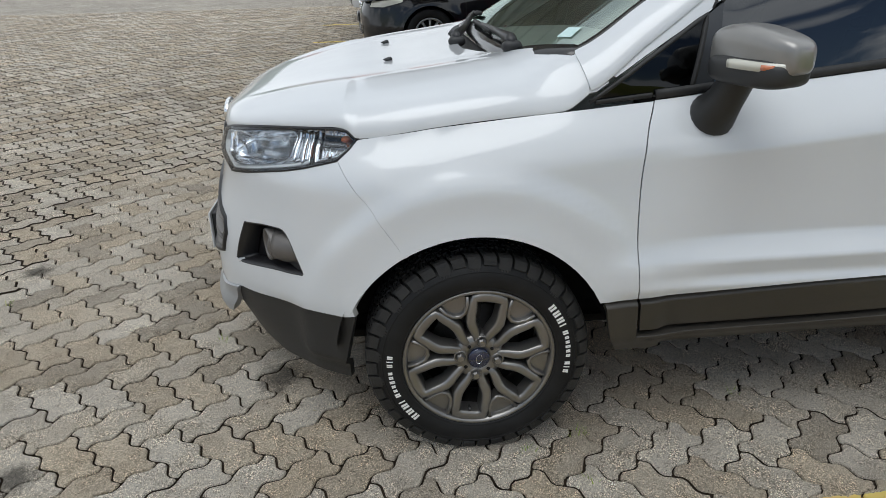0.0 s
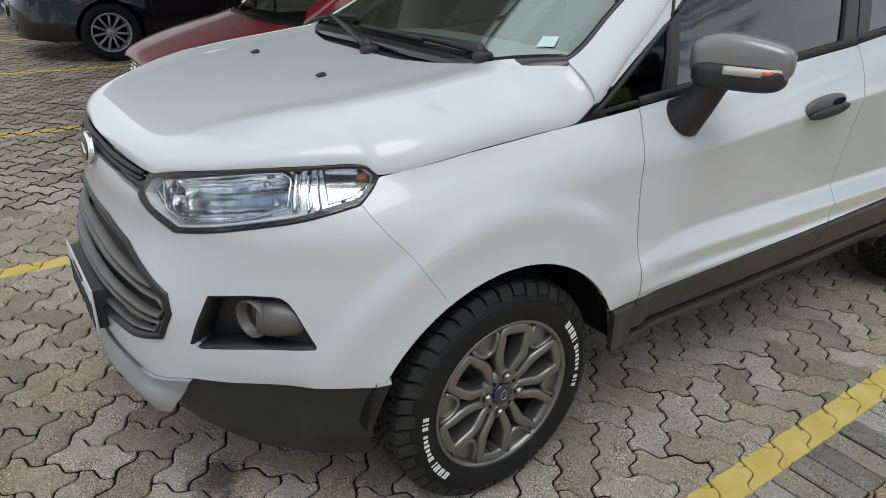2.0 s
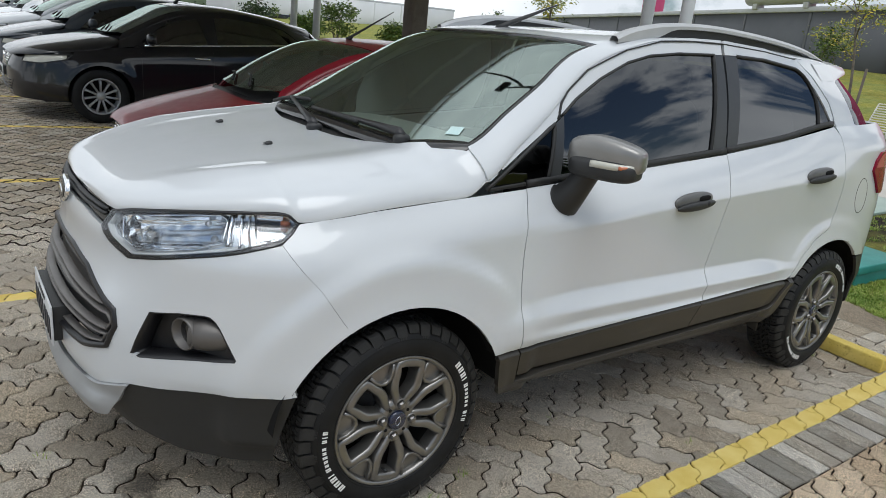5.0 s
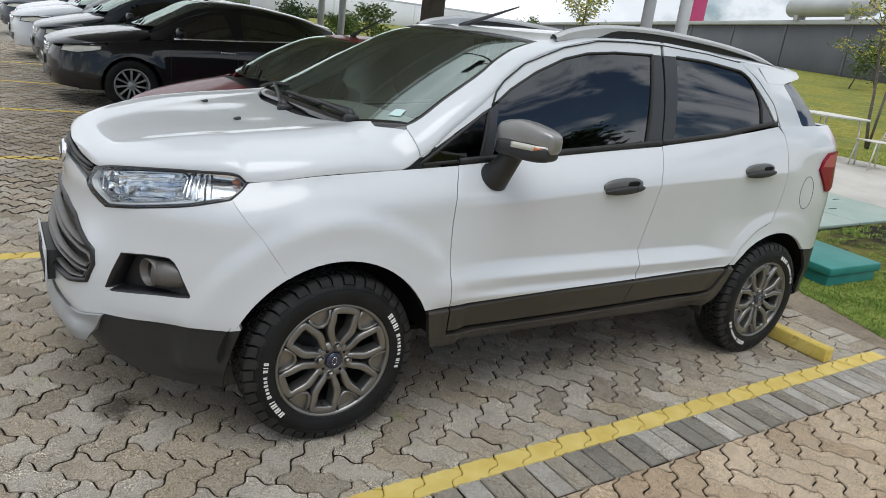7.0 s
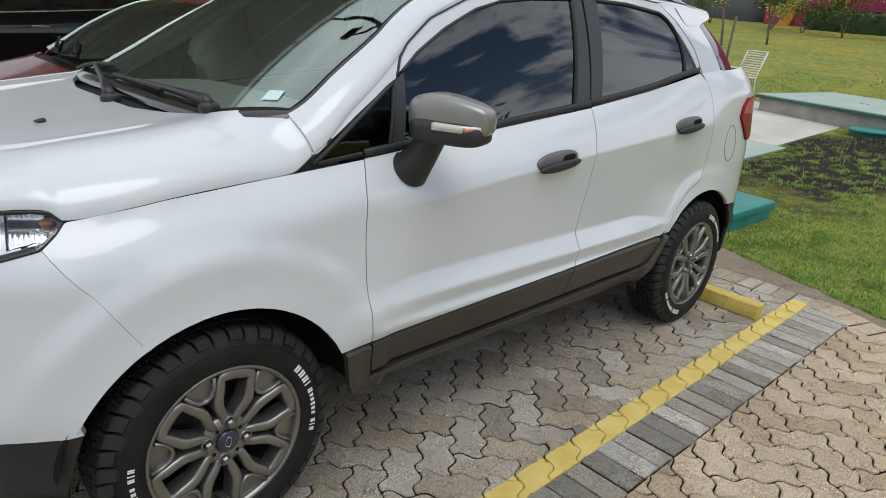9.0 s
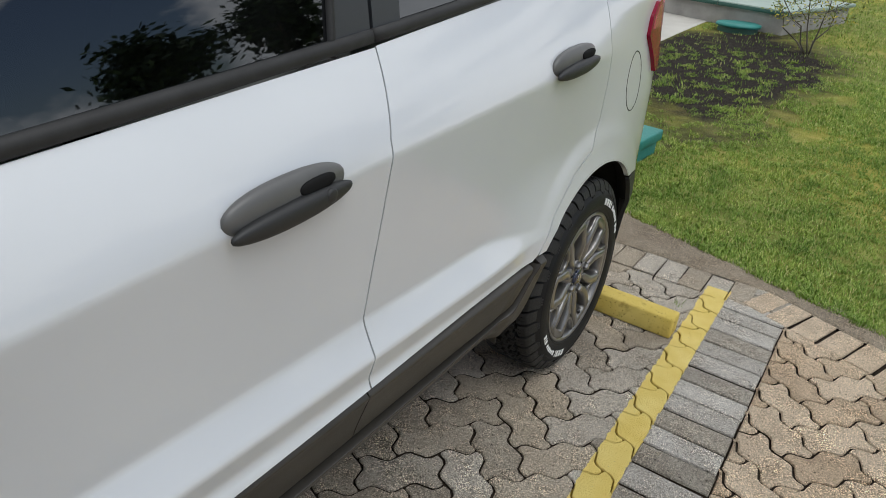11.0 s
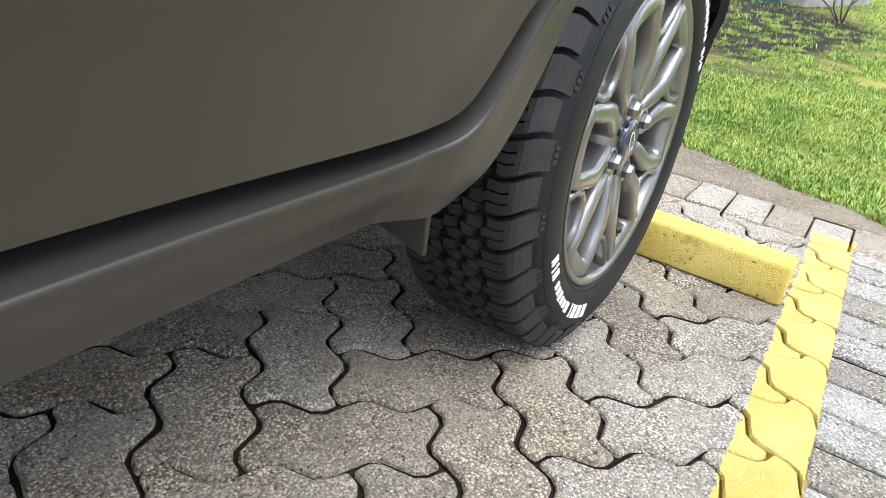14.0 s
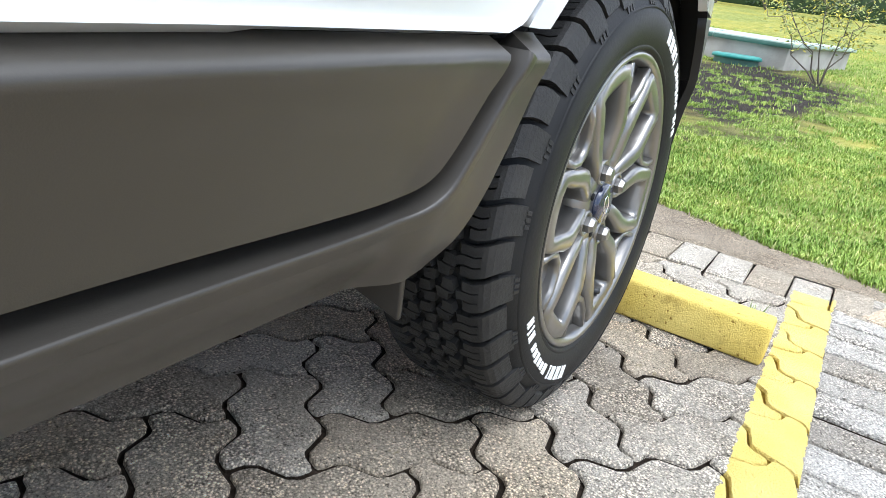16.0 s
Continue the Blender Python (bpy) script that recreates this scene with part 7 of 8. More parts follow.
def parked_car(name, label, paint, sp, at, spokes=10, sedan=False, lamps=CLEAR):
    c = thing(name, label, "car", "parked cars")
    wb, half, r = sp.wb, sp.half, 0.31
    nz = lambda x: spline(sp.nose, x)
    bl = lambda x: spline(sp.belt, x)
    ra = 0.355
    a0 = math.degrees(math.asin((0.23 - 0.31) / ra))
    for side in (1, -1):
        fn = lambda s, z: sp.body(side * s, z)
        cowl = sp.edge[1][0]
        low = [(sp.s_at(x), z) for x, z in arc(0, 0.31, ra, 180 - a0, a0, 16)] + [(sp.s_at(x), z) for x, z in arc(wb, 0.31, ra, 180 - a0, a0, 16)]
        upper = [(sp.s_at(x), bl(x)) for x in (wb + 0.3, wb, wb * 0.66, wb * 0.33, cowl)] + [(sp.s_at(x), nz(x)) for x in (cowl - 0.15, 0.0, -0.3, -0.5)]
        poly = [(0.0, 0.24)] + [(sp.s_at(-0.6), 0.23)] + low + [(sp.end, 0.3), (sp.end, bl(wb + 0.6))] + upper + [(0.0, nz(sp.line[0][0]))]
        lamp = [(sp.s_at(sp.line[0][0] + 0.11), 0.64), (sp.s_at(sp.line[0][0] + 0.3), 0.645), (sp.s_at(-0.36), 0.70), (sp.s_at(-0.28), nz(-0.28) - 0.035), (sp.s_at(sp.line[0][0] + 0.3), nz(-0.5) - 0.02), (sp.s_at(sp.line[0][0] + 0.12), 0.715)]
        b = part("body_side", panel_bm(fn, poly, 0.035, None, [lamp], 0.015, side < 0), paint, c)
        hl = part("headlight", panel_bm(lambda s, z: sp.body(side * s, z, -0.004), lamp, 0.03, None, (), 0.0, side < 0), lamps, c, "clouded clear headlight")
        part("lamp_rim", ribbon_bm(lambda s, z, o: sp.body(side * s, z, o), densify(lamp, 0.03, True), 0.014, 0.003, -0.02, True), RUBBER, hl)
        # door gaps, handles, mouldings
        for x in (0.45, wb * 0.5 + 0.12):
            part("door_gap", ribbon_bm(lambda s, z, o: sp.body(side * s, z, o), [(sp.s_at(x), 0.28 + (bl(x) - 0.29) * i / 10) for i in range(11)], 0.006, 0.0008, -0.004), RUBBER, b)
        for x in (wb * 0.5 - 0.02, wb * 0.5 + 0.95):
            h = part("door_handle", blob_bm((0, 0, 0), (0.1, 0.016, 0.014), 2.5, 20, 8), CHROME if not sedan else paint, b)
            h.matrix_basis = Matrix.Translation(sp.body(side * sp.s_at(x), bl(x) - 0.14, 0.012))
        part("belt_moulding", ribbon_bm(lambda x, z, o: sp.cab(x, z, side, o), [(0.5 + (wb + 0.1) * i / 20, bl(0.5 + (wb + 0.1) * i / 20) + 0.01) for i in range(21)], 0.02, 0.006, -0.01), CHROME if not sedan else RUBBER, b)
        # side windows and pillars
        ed = lambda x: spline(sp.edge, x)
        xs = [cowl + (wb + 0.35 - cowl) * i / 24 for i in range(25)]
        ring = [(x, ed(x)) for x in xs] + [(x, bl(x)) for x in reversed(xs)]
        w1 = [(cowl + 0.22, bl(cowl + 0.22) + 0.02)] + [(x, ed(x) - 0.045) for x in xs if cowl + 0.42 < x < wb * 0.5 + 0.05] + [(wb * 0.5 + 0.08, bl(wb * 0.5) + 0.02)]
        w2 = [(wb * 0.5 + 0.2, bl(wb * 0.5 + 0.2) + 0.02)] + [(x, ed(x) - 0.05) for x in xs if wb * 0.5 + 0.15 < x < wb + 0.0] + [(wb + 0.12, bl(wb + 0.1) + 0.06), (wb + 0.0, bl(wb) + 0.02)]
        part("cabin_side", panel_bm(lambda x, z: sp.cab(x, z, side), ring, 0.035, None, [w1, w2], 0.012, side < 0), paint, c)
        for w in (w1, w2):
            g = part("side_window", panel_bm(lambda x, z: sp.cab(x, z, side, -0.008), w, 0.06, None, (), 0.0, side < 0), TINTED, c, "dark tinted glass")
            g.visible_shadow = False
        part("door_mirror", blob_bm(sp.cab(cowl + 0.36, bl(cowl + 0.36) + 0.09, side, 0.11), (0.06, 0.10, 0.065), 2.6, 20, 12), paint, c)
        part("mirror_stalk", tube_bm([sp.cab(cowl + 0.36, bl(cowl + 0.36) + 0.03, side, -0.01), sp.cab(cowl + 0.36, bl(cowl + 0.36) + 0.05, side, 0.08)], 0.022, 10), PLASTIC, c)
        tail = [(sp.s_at(wb + 0.42), 0.78), (sp.s_at(wb + 0.5), 0.98), (sp.end - 0.45, 0.96), (sp.end - 0.5, 0.76)]
        part("tail_light", panel_bm(lambda s, z: sp.body(side * s, z, 0.005), tail, 0.04, None, (), 0.02, side < 0), REDLENS, c)
        for hub in (0, wb):
            plain_wheel(c, pose(hub, -side * (half - 0.02), 0.31, 0, 7, 0 if side > 0 else 180), r, 0.205, spokes)
            liner = bmesh.new()
            rows = [[liner.verts.new((x, -side * w, z)) for w in (half - 0.05, half - 0.3)] for x, z in arc(hub, 0.31, 0.37, 5, 175, 16)]
            for p, q in zip(rows, rows[1:]):
                liner.faces.new((p[0], q[0], q[1], p[1]))
            liner.faces.new([q[1] for q in rows])
            part("arch_liner", liner, DARK, c)
    # nose
    xn = sp.line[0][0]
    for nm, z0, z1, reach in (("grille", 0.60, 0.70, 0.36), ("lower_grille", 0.30, 0.42, 0.5)):
        sw = reach
        gp = [(-sw, z1), (-sw * 0.8, z0), (sw * 0.8, z0), (sw, z1)]
        g = part(nm, panel_bm(lambda s, z: sp.body(s, z, 0.004), gp, 0.04, None, (), 0.02), GLOSSBLACK, c)
        for i in range(4):
            z = z0 + 0.012 + (z1 - z0 - 0.024) * i / 3
            part("grille_bar", ribbon_bm(lambda s, q, o: sp.body(s, q, o + 0.004), [(-sw * 0.85 + sw * 1.7 * k / 12, z) for k in range(13)], 0.010, 0.008, -0.004), CHROME if nm == "grille" else PLASTIC, g)
    badge = part("emblem", oval_bm(0.06, 0.04, 0.02), CHROME, c)
    badge.matrix_basis = pose(*(sp.body(0, 0.655, 0.008)))
    pl = part("number_plate", box_bm(xn - 0.022, xn - 0.014, -0.2, 0.2, 0.43, 0.55, 0.002), PLATE, c)
    for i in range(7):
        part("plate_bar", box_bm(xn - 0.025, xn - 0.02, -0.17 + i * 0.05, -0.14 + i * 0.05, 0.45, 0.52, 0.001, 1), INK, pl)
    part("plate_mount", box_bm(xn - 0.015, xn + 0.06, -0.19, 0.19, 0.44, 0.54, 0.003), PLASTIC, c)
    # hood, screen, roof
    cw = sp.edge[1][0]
    hp = [(xn + 0.022, tv(1.0)), (cw - 0.02, tv(1.0)), (cw + 0.03, tv(0.9)), (cw - 0.10, tv(0.5)), (cw - 0.14, 0.0)]
    hp = hp[:-1] + [(x, -v) for x, v in reversed(hp[:-1])]
    part("bonnet", panel_bm(lambda x, v: sp.hood(x, vt(v)), hp, 0.035, 0.04, (), 0.012, True), paint, c)
    tip = sp.crown[3][0]
    sc = [(tip + 0.02, 0.3), (tip + 0.1, 0.7), (tip + 0.16, 0.885), (cw + 0.1, 0.885), (cw - 0.02, 0.6), (cw - 0.06, 0.2)]
    sc = [(x, tv(v)) for x, v in sc]
    g = part("windscreen", panel_bm(lambda x, v: sp.top(x, vt(v), -0.004), sc + [(x, -v) for x, v in reversed(sc)], 0.05, 0.05, (), 0.0, True), SCREEN, c, "windscreen reflecting the sky")
    g.visible_shadow = False
    xt = sp.crown[-1][0]
    rf = [(tip + 0.022, 0.3), (tip + 0.103, 0.7), (tip + 0.163, 0.893), (cw + 0.1, 0.893), (cw + 0.02, 1.0), (xt - 0.12, 1.0), (xt - 0.05, 0.6), (xt - 0.03, 0.2)]
    rf = [(x, tv(v)) for x, v in rf]
    part("roof", panel_bm(lambda x, v: sp.top(x, vt(v)), rf + [(x, -v) for x, v in reversed(rf)], 0.04, 0.03, (), 0.012, True), paint, c)
    tg = bmesh.new()
    rows = []
    xe = wb + sp.line[-1][0] - wb
    for i in range(13):
        v = -1 + i / 6
        a = sp.top(xt - 0.06, v * 0.98)
        b = Vector((sp.line[-1][0] - 0.10 * v * v - 0.05, -v * half * 0.72, bl(wb + 0.5) - 0.03))
        rows.append([tg.verts.new(a), tg.verts.new(a.lerp(b, 0.5) + Vector((0.03, 0, 0.02))), tg.verts.new(b)])
    for p, q in zip(rows, rows[1:]):
        for j in range(2):
            tg.faces.new((p[j], q[j], q[j + 1], p[j + 1]))
    part("tailgate_glass", tg, TINTED, c)
    part("cowl", blob_bm((cw - 0.02, 0, spline(sp.hood_c, cw) - 0.05), (0.10, half * 0.74, 0.02), 4, 24, 8), PLASTIC, c)
    for v in (0.45, -0.15):
        part("wiper", tube_bm([sp.top(cw - 0.03, v, 0.02), sp.top(cw + 0.06, v - 0.35, 0.02), sp.top(cw + 0.07, v - 0.5, 0.016)], [0.012, 0.007, 0.005], 8), RUBBER, c)
    part("aerial", tube_bm([(tip + 0.2, 0, spline(sp.crown, tip + 0.2) - 0.005), (tip + 0.24, 0, spline(sp.crown, tip + 0.24) + 0.03), (tip + 0.62, 0, spline(sp.crown, tip + 0.24) + 0.26)], [0.03, 0.012, 0.003], 8), PLASTIC, c)
    part("underbody", box_bm(xn + 0.3, wb + 0.6, -half + 0.22, half - 0.22, 0.2, 0.45, 0.05), DARK, c)
    part("cabin_floor", box_bm(cw + 0.1, wb + 0.3, -half + 0.16, half - 0.16, 0.45, 0.72, 0.05), DARK, c)
    part("dashboard", blob_bm((cw + 0.2, 0, bl(cw) - 0.02), (0.22, half * 0.75, 0.1), 4), PLASTIC, c)
    for x in (cw + 0.95, cw + 1.75):
        for side in (1, -1):
            part("seat_back", blob_bm((x, side * 0.36, 0.95), (0.1, 0.25, 0.34), 3.5, 18, 12), PLASTIC, c)
    c.matrix_world = at
    return c


HATCH = Shape(2.35, 0.90, 0.62, 0.89, [(-0.9, 0.74), (0.0, 0.84), (0.4, 0.90), (1.3, 0.97), (2.35, 1.06), (3.0, 1.12)],
              [(-0.3, 0.8), (0.2, 0.93), (0.65, 1.17), (1.0, 1.305), (1.5, 1.38), (2.05, 1.345), (2.55, 1.22), (2.85, 1.14)],
              [(-0.3, 0.9), (0.08, 1.0), (0.5, 1.22), (0.85, 1.40), (1.15, 1.445), (1.5, 1.455), (2.1, 1.41), (2.8, 1.29)],
              [(-0.9, 0.70), (-0.6, 0.74), (-0.3, 0.79), (0.0, 0.84), (0.2, 0.90)], [(-0.9, 0.71), (-0.82, 0.76), (-0.6, 0.84), (-0.3, 0.91), (0.08, 0.985), (0.25, 1.01)])
SALOON = Shape(2.45, 0.70, 0.72, 0.84, [(-0.7, 0.78), (0.0, 0.88), (0.5, 0.93), (1.5, 0.98), (2.5, 1.03), (3.3, 1.06)],
               [(-0.3, 0.82), (0.20, 0.95), (0.62, 1.20), (1.0, 1.335), (1.6, 1.41), (2.25, 1.38), (2.75, 1.24), (3.1, 1.12)],
               [(-0.3, 0.92), (0.1, 1.02), (0.5, 1.25), (0.9, 1.42), (1.25, 1.46), (1.7, 1.47), (2.4, 1.44), (3.05, 1.29)],
               [(-0.7, 0.70), (-0.45, 0.75), (-0.25, 0.795), (0.0, 0.85), (0.20, 0.93)], [(-0.7, 0.71), (-0.64, 0.755), (-0.45, 0.825), (-0.2, 0.895), (0.1, 0.97), (0.3, 1.02)])


def in_bay(x, y):
    return pose(x, y, FALL * y, math.degrees(math.atan(FALL)))


parked_car("hatchback", "dark red small car parked in the next bay", RED, SALOON, in_bay(0.50, 3.42) @ Matrix.Scale(0.925, 4), 9, True)
parked_car("hatchback", "black hatchback with silver wheels and chrome handles", BLACKP, HATCH, in_bay(0.46, 8.27), 11)
parked_car("hatchback", "dark blue-grey hatchback parked beyond the black one", GREYP, SALOON, in_bay(0.25, 10.75), 8, True)
parked_car("hatchback", "white hatchback at the far bays", WHITE, HATCH, in_bay(0.2, 13.2), 8)
parked_car("hatchback", "silver hatchback at the far bays", SILVERP, SALOON, in_bay(0.15, 15.65), 8, True)
parked_car("hatchback", "dark grey hatchback at the far end of the row", GREYP, HATCH, in_bay(0.1, 18.1), 8)

# ---- things on the lawn and the distance ----
def on_lawn(x, y, up=0.0):
    return lawn_z(x, y) + up


TEAL = grainy("teal_paint", (0.015, 0.17, 0.15), (0.03, 0.23, 0.2), 5.0, 0.5, 0, 0, 0.15, 60.0)
PALEGREEN = grainy("pale_green_paint", (0.26, 0.34, 0.30), (0.34, 0.41, 0.36), 2.5, 0.6, 0, 0, 0.15, 50.0)
DEEPGREEN = grainy("dark_green_paint", (0.03, 0.09, 0.07), (0.045, 0.12, 0.095), 3.0, 0.6)
CONCRETE = grainy("pale_concrete", (0.42, 0.40, 0.36), (0.56, 0.54, 0.49), 1.2, 0.9, 0, 0, 0.35, 60.0, 0.2)
WALLCON = grainy("stained_concrete", (0.26, 0.25, 0.23), (0.42, 0.40, 0.37), 3.0, 0.9, 0, 0, 0.4, 50.0, 0.2)
WHITEMETAL = grainy("cream_metal", (0.58, 0.56, 0.50), (0.68, 0.66, 0.6), 10.0, 0.45)
POSTWHITE = grainy("grey_white_post", (0.5, 0.51, 0.52), (0.62, 0.63, 0.64), 3.0, 0.5)
OLDWOOD = grainy("weathered_wood", (0.07, 0.055, 0.045), (0.15, 0.125, 0.105), 4.0, 0.85, 0, 0, 0.4, 40.0)
BARK = grainy("bark", (0.09, 0.075, 0.06), (0.17, 0.145, 0.12), 14.0, 0.9, 0, 0, 0.5, 70.0)


def leaf_mat(name, stops):
    m = mat_base(name, stops[1], 0.55, spec=0.3)
    isl = node(m, "ShaderNodeNewGeometry")
    link(m, ramp(m, isl.outputs["Random Per Island"], [(0.0, stops[0]), (0.6, stops[1]), (1.0, stops[2])]), shader(m).inputs["Base Color"])
    return m


LEAF = leaf_mat("green_leaves", [(0.03, 0.06, 0.012), (0.07, 0.12, 0.02), (0.16, 0.2, 0.04)])
LEAFY = leaf_mat("yellow_green_leaves", [(0.15, 0.19, 0.06), (0.28, 0.32, 0.1), (0.68, 0.54, 0.05)])
LEAFD = leaf_mat("dark_hedge_leaves", [(0.012, 0.028, 0.01), (0.025, 0.05, 0.015), (0.05, 0.085, 0.02)])

# green inspection box
gb = thing("inspection_box", "teal painted concrete inspection box with an overhanging lid", "utility box")
GB = pose(4.66, 0.835, on_lawn(4.66, 0.835), 1.3, -2.4, -5)
o = part("box_body", box_bm(-0.29, 0.31, -0.31, 0.31, -0.06, 0.09, 0.01), TEAL, gb)
part("lid", box_bm(-0.31, 0.33, -0.33, 0.33, 0.092, 0.16, 0.01), TEAL, gb, "teal lid")
gb.matrix_world = GB

# flush green covers, pad and raised tank
cov = thing("cistern_cover", "pale green metal covers set in a low concrete rim", "cover")
part("rim", box_bm(5.4, 8.04, 1.58, 3.4, -0.05, 0.05, 0.01), WALLCON, cov)
for k in range(2):
    a = 5.42 + 1.31 * k
    lid = part("lid", box_bm(a, a + 1.295, 1.55, 3.36, 0.052, 0.085, 0.006), PALEGREEN, cov)
    for d in (0.25, 0.9):
        part("lift_slot", box_bm(a + d, a + d + 0.14, 1.9 + d * 0.5, 1.925 + d * 0.5, 0.083, 0.088, 0.001, 1), INK, lid)
cov.matrix_world = Matrix.Translation((0, 0, -0.045)) @ pose(0, 0, 0, 1.2, 0, 0) @ Matrix.Translation((0, 0, -0.02)) @ pose(0, 0, 0, 0, -1.2, 0)
pad = finish("concrete_pad", box_bm(8.05, 11.6, 1.68, 7.5, -0.1, 0.05, 0.01), CONCRETE)
pad.matrix_world = pose(0, 0, 0.135, 1.26, 0, 0) @ pose(8.05, 0, 0, 0, -2.4, 0) @ pose(-8.05, 0, 0)
tagged(pad, "pale concrete slab on the lawn", "slab", kind="structure")
tank = thing("water_tank", "low concrete tank with pale green metal lids", "tank")
part("tank_wall", box_bm(0, 2.0, 0, 2.37, -0.2, 0.19, 0.012), WALLCON, tank)
for y0, y1 in ((-0.05, 0.865), (0.875, 2.42)):
    lid = part("lid", box_bm(-0.05, 2.05, y0, y1, 0.192, 0.238, 0.008), PALEGREEN, tank)
    part("lid_edge", box_bm(-0.056, -0.048, y0, y1, 0.178, 0.222, 0.001, 1), DEEPGREEN, lid)
    part("lift_slot", box_bm(0.9, 0.93, y0 + 0.3, y0 + 0.46, 0.236, 0.241, 0.001, 1), INK, lid)
tank.matrix_world = pose(10.12, 0.72, 0.345, 0.8, -1, -14)
cap = thing("round_cover", "round teal access cover beside the tank", "cover")
part("cover", lathe_bm([(0.0, 0.15), (0.30, 0.145), (0.345, 0.13), (0.35, 0.09), (0.33, 0.085)], 48, "Z"), TEAL, cap)
part("collar", lathe_bm([(0.31, 0.09), (0.31, -0.08)], 48, "Z"), DEEPGREEN, cap)
cap.matrix_world = pose(9.98, 1.20, on_lawn(9.98, 1.2) - 0.01) @ Matrix.Scale(0.76, 4)

# white table and chair
table = thing("garden_table", "cream metal garden table on the slab", "table")
part("tabletop", blob_bm((0, 0, 0.72), (0.42, 0.8, 0.022), 7, 40, 8), WHITEMETAL, table)
for sx in (-1, 1):
    for sy in (-1, 1):
        part("leg", tube_bm([(sx * 0.28, sy * 0.6, 0.71), (sx * 0.34, sy * 0.68, 0.0)], 0.016, 10), WHITEMETAL, table)
table.matrix_world = pose(11.05, 4.65, 0.40, 0, 0, -32)
chair = thing("garden_chair", "cream slatted metal garden chair on the slab", "chair")
for sy in (-1, 1):
    part("leg", tube_bm([(0.20, sy * 0.23, 0.44), (0.24, sy * 0.25, 0.0)], 0.012, 8), WHITEMETAL, chair)
    part("leg", tube_bm([(-0.24, sy * 0.25, 0.0), (-0.20, sy * 0.24, 0.44), (-0.34, sy * 0.24, 0.86)], 0.012, 8), WHITEMETAL, chair)
part("seat", box_bm(-0.22, 0.24, -0.25, 0.25, 0.435, 0.455, 0.006), WHITEMETAL, chair)
for k in range(11):
    t = k / 10
    part("slat", box_bm(-0.205 - 0.135 * t - 0.006, -0.205 - 0.135 * t + 0.006, -0.245, 0.245, 0.475 + 0.38 * t, 0.493 + 0.38 * t, 0.003, 1), WHITEMETAL, chair)
chair.matrix_world = pose(10.95, 3.6, 0.375, 0, 0, 152)


# trees
def leaves_bm(spots, count, size, rnd, spread):
    vs, fs = [], []
    for _ in range(count):
        c = rnd.choice(spots)
        p = Vector(c) + Vector((rnd.gauss(0, spread), rnd.gauss(0, spread), rnd.gauss(0, spread * 0.8)))
        a = Vector((rnd.gauss(0, 1), rnd.gauss(0, 1), rnd.gauss(0, 0.6))).normalized()
        b = a.cross(Vector((rnd.gauss(0, 1), rnd.gauss(0, 1), rnd.gauss(0, 1)))).normalized()
        l, w = size * rnd.uniform(0.6, 1.3), size * 0.4 * rnd.uniform(0.7, 1.2)
        k = len(vs)
        vs += [p - a * l, p - b * w + a * 0.0, p + a * l, p + b * w]
        fs.append((k, k + 1, k + 2, k + 3))
    return [tuple(v) for v in vs], fs


def plant(name, label, at, height, seed, leaf, count, size, stems=1, trunk=0.035, crown0=0.35, wide=0.35, spread=0.12, category="tree"):
    rnd = random.Random(seed)
    t = thing(name, label, category)
    spots, bm = [], bmesh.new()
    for s in range(stems):
        lean = Vector((rnd.gauss(0, 0.12), rnd.gauss(0, 0.12), 0)) * (1 if stems == 1 else 2.6)
        path = [Vector((0, 0, -0.05))]
        for k in range(1, 7):
            f = k / 6
            path.append(Vector((lean.x * f * height + rnd.gauss(0, 0.02), lean.y * f * height + rnd.gauss(0, 0.02), height * f * (0.92 if stems == 1 else rnd.uniform(0.7, 0.95)))))
        tube_bm(path, [trunk * (1 - 0.8 * k / 6) for k in range(7)], 8, bm)
        for k in range(9 if stems == 1 else 6):
            f = rnd.uniform(crown0, 0.97)
            i = min(5, int(f * 6))
            base = path[i].lerp(path[i + 1], f * 6 - i)
            a = rnd.uniform(0, 2 * math.pi)
            ln = height * wide * rnd.uniform(0.5, 1.1) * (1.15 - 0.6 * f)
            tip = base + Vector((math.cos(a) * ln, math.sin(a) * ln, ln * rnd.uniform(0.25, 0.9)))
            mid = base.lerp(tip, 0.5) + Vector((0, 0, ln * 0.08))
            tube_bm([base, mid, tip], [trunk * 0.35, trunk * 0.22, trunk * 0.08], 5, bm)
            spots += [tuple(mid), tuple(tip), tuple(base.lerp(tip, 0.8)), tuple(tip)]
    part("trunk", bm, BARK, t)
    v, f = leaves_bm(spots, count, size, rnd, spread)
    me = bpy.data.meshes.new("crown")
    me.from_pydata(v, [], f)
    me.materials.append(leaf)
    cr = new("crown", me)
    cr.parent = t
    t.matrix_world = pose(at[0], at[1], on_lawn(*at[:2]))
    return t


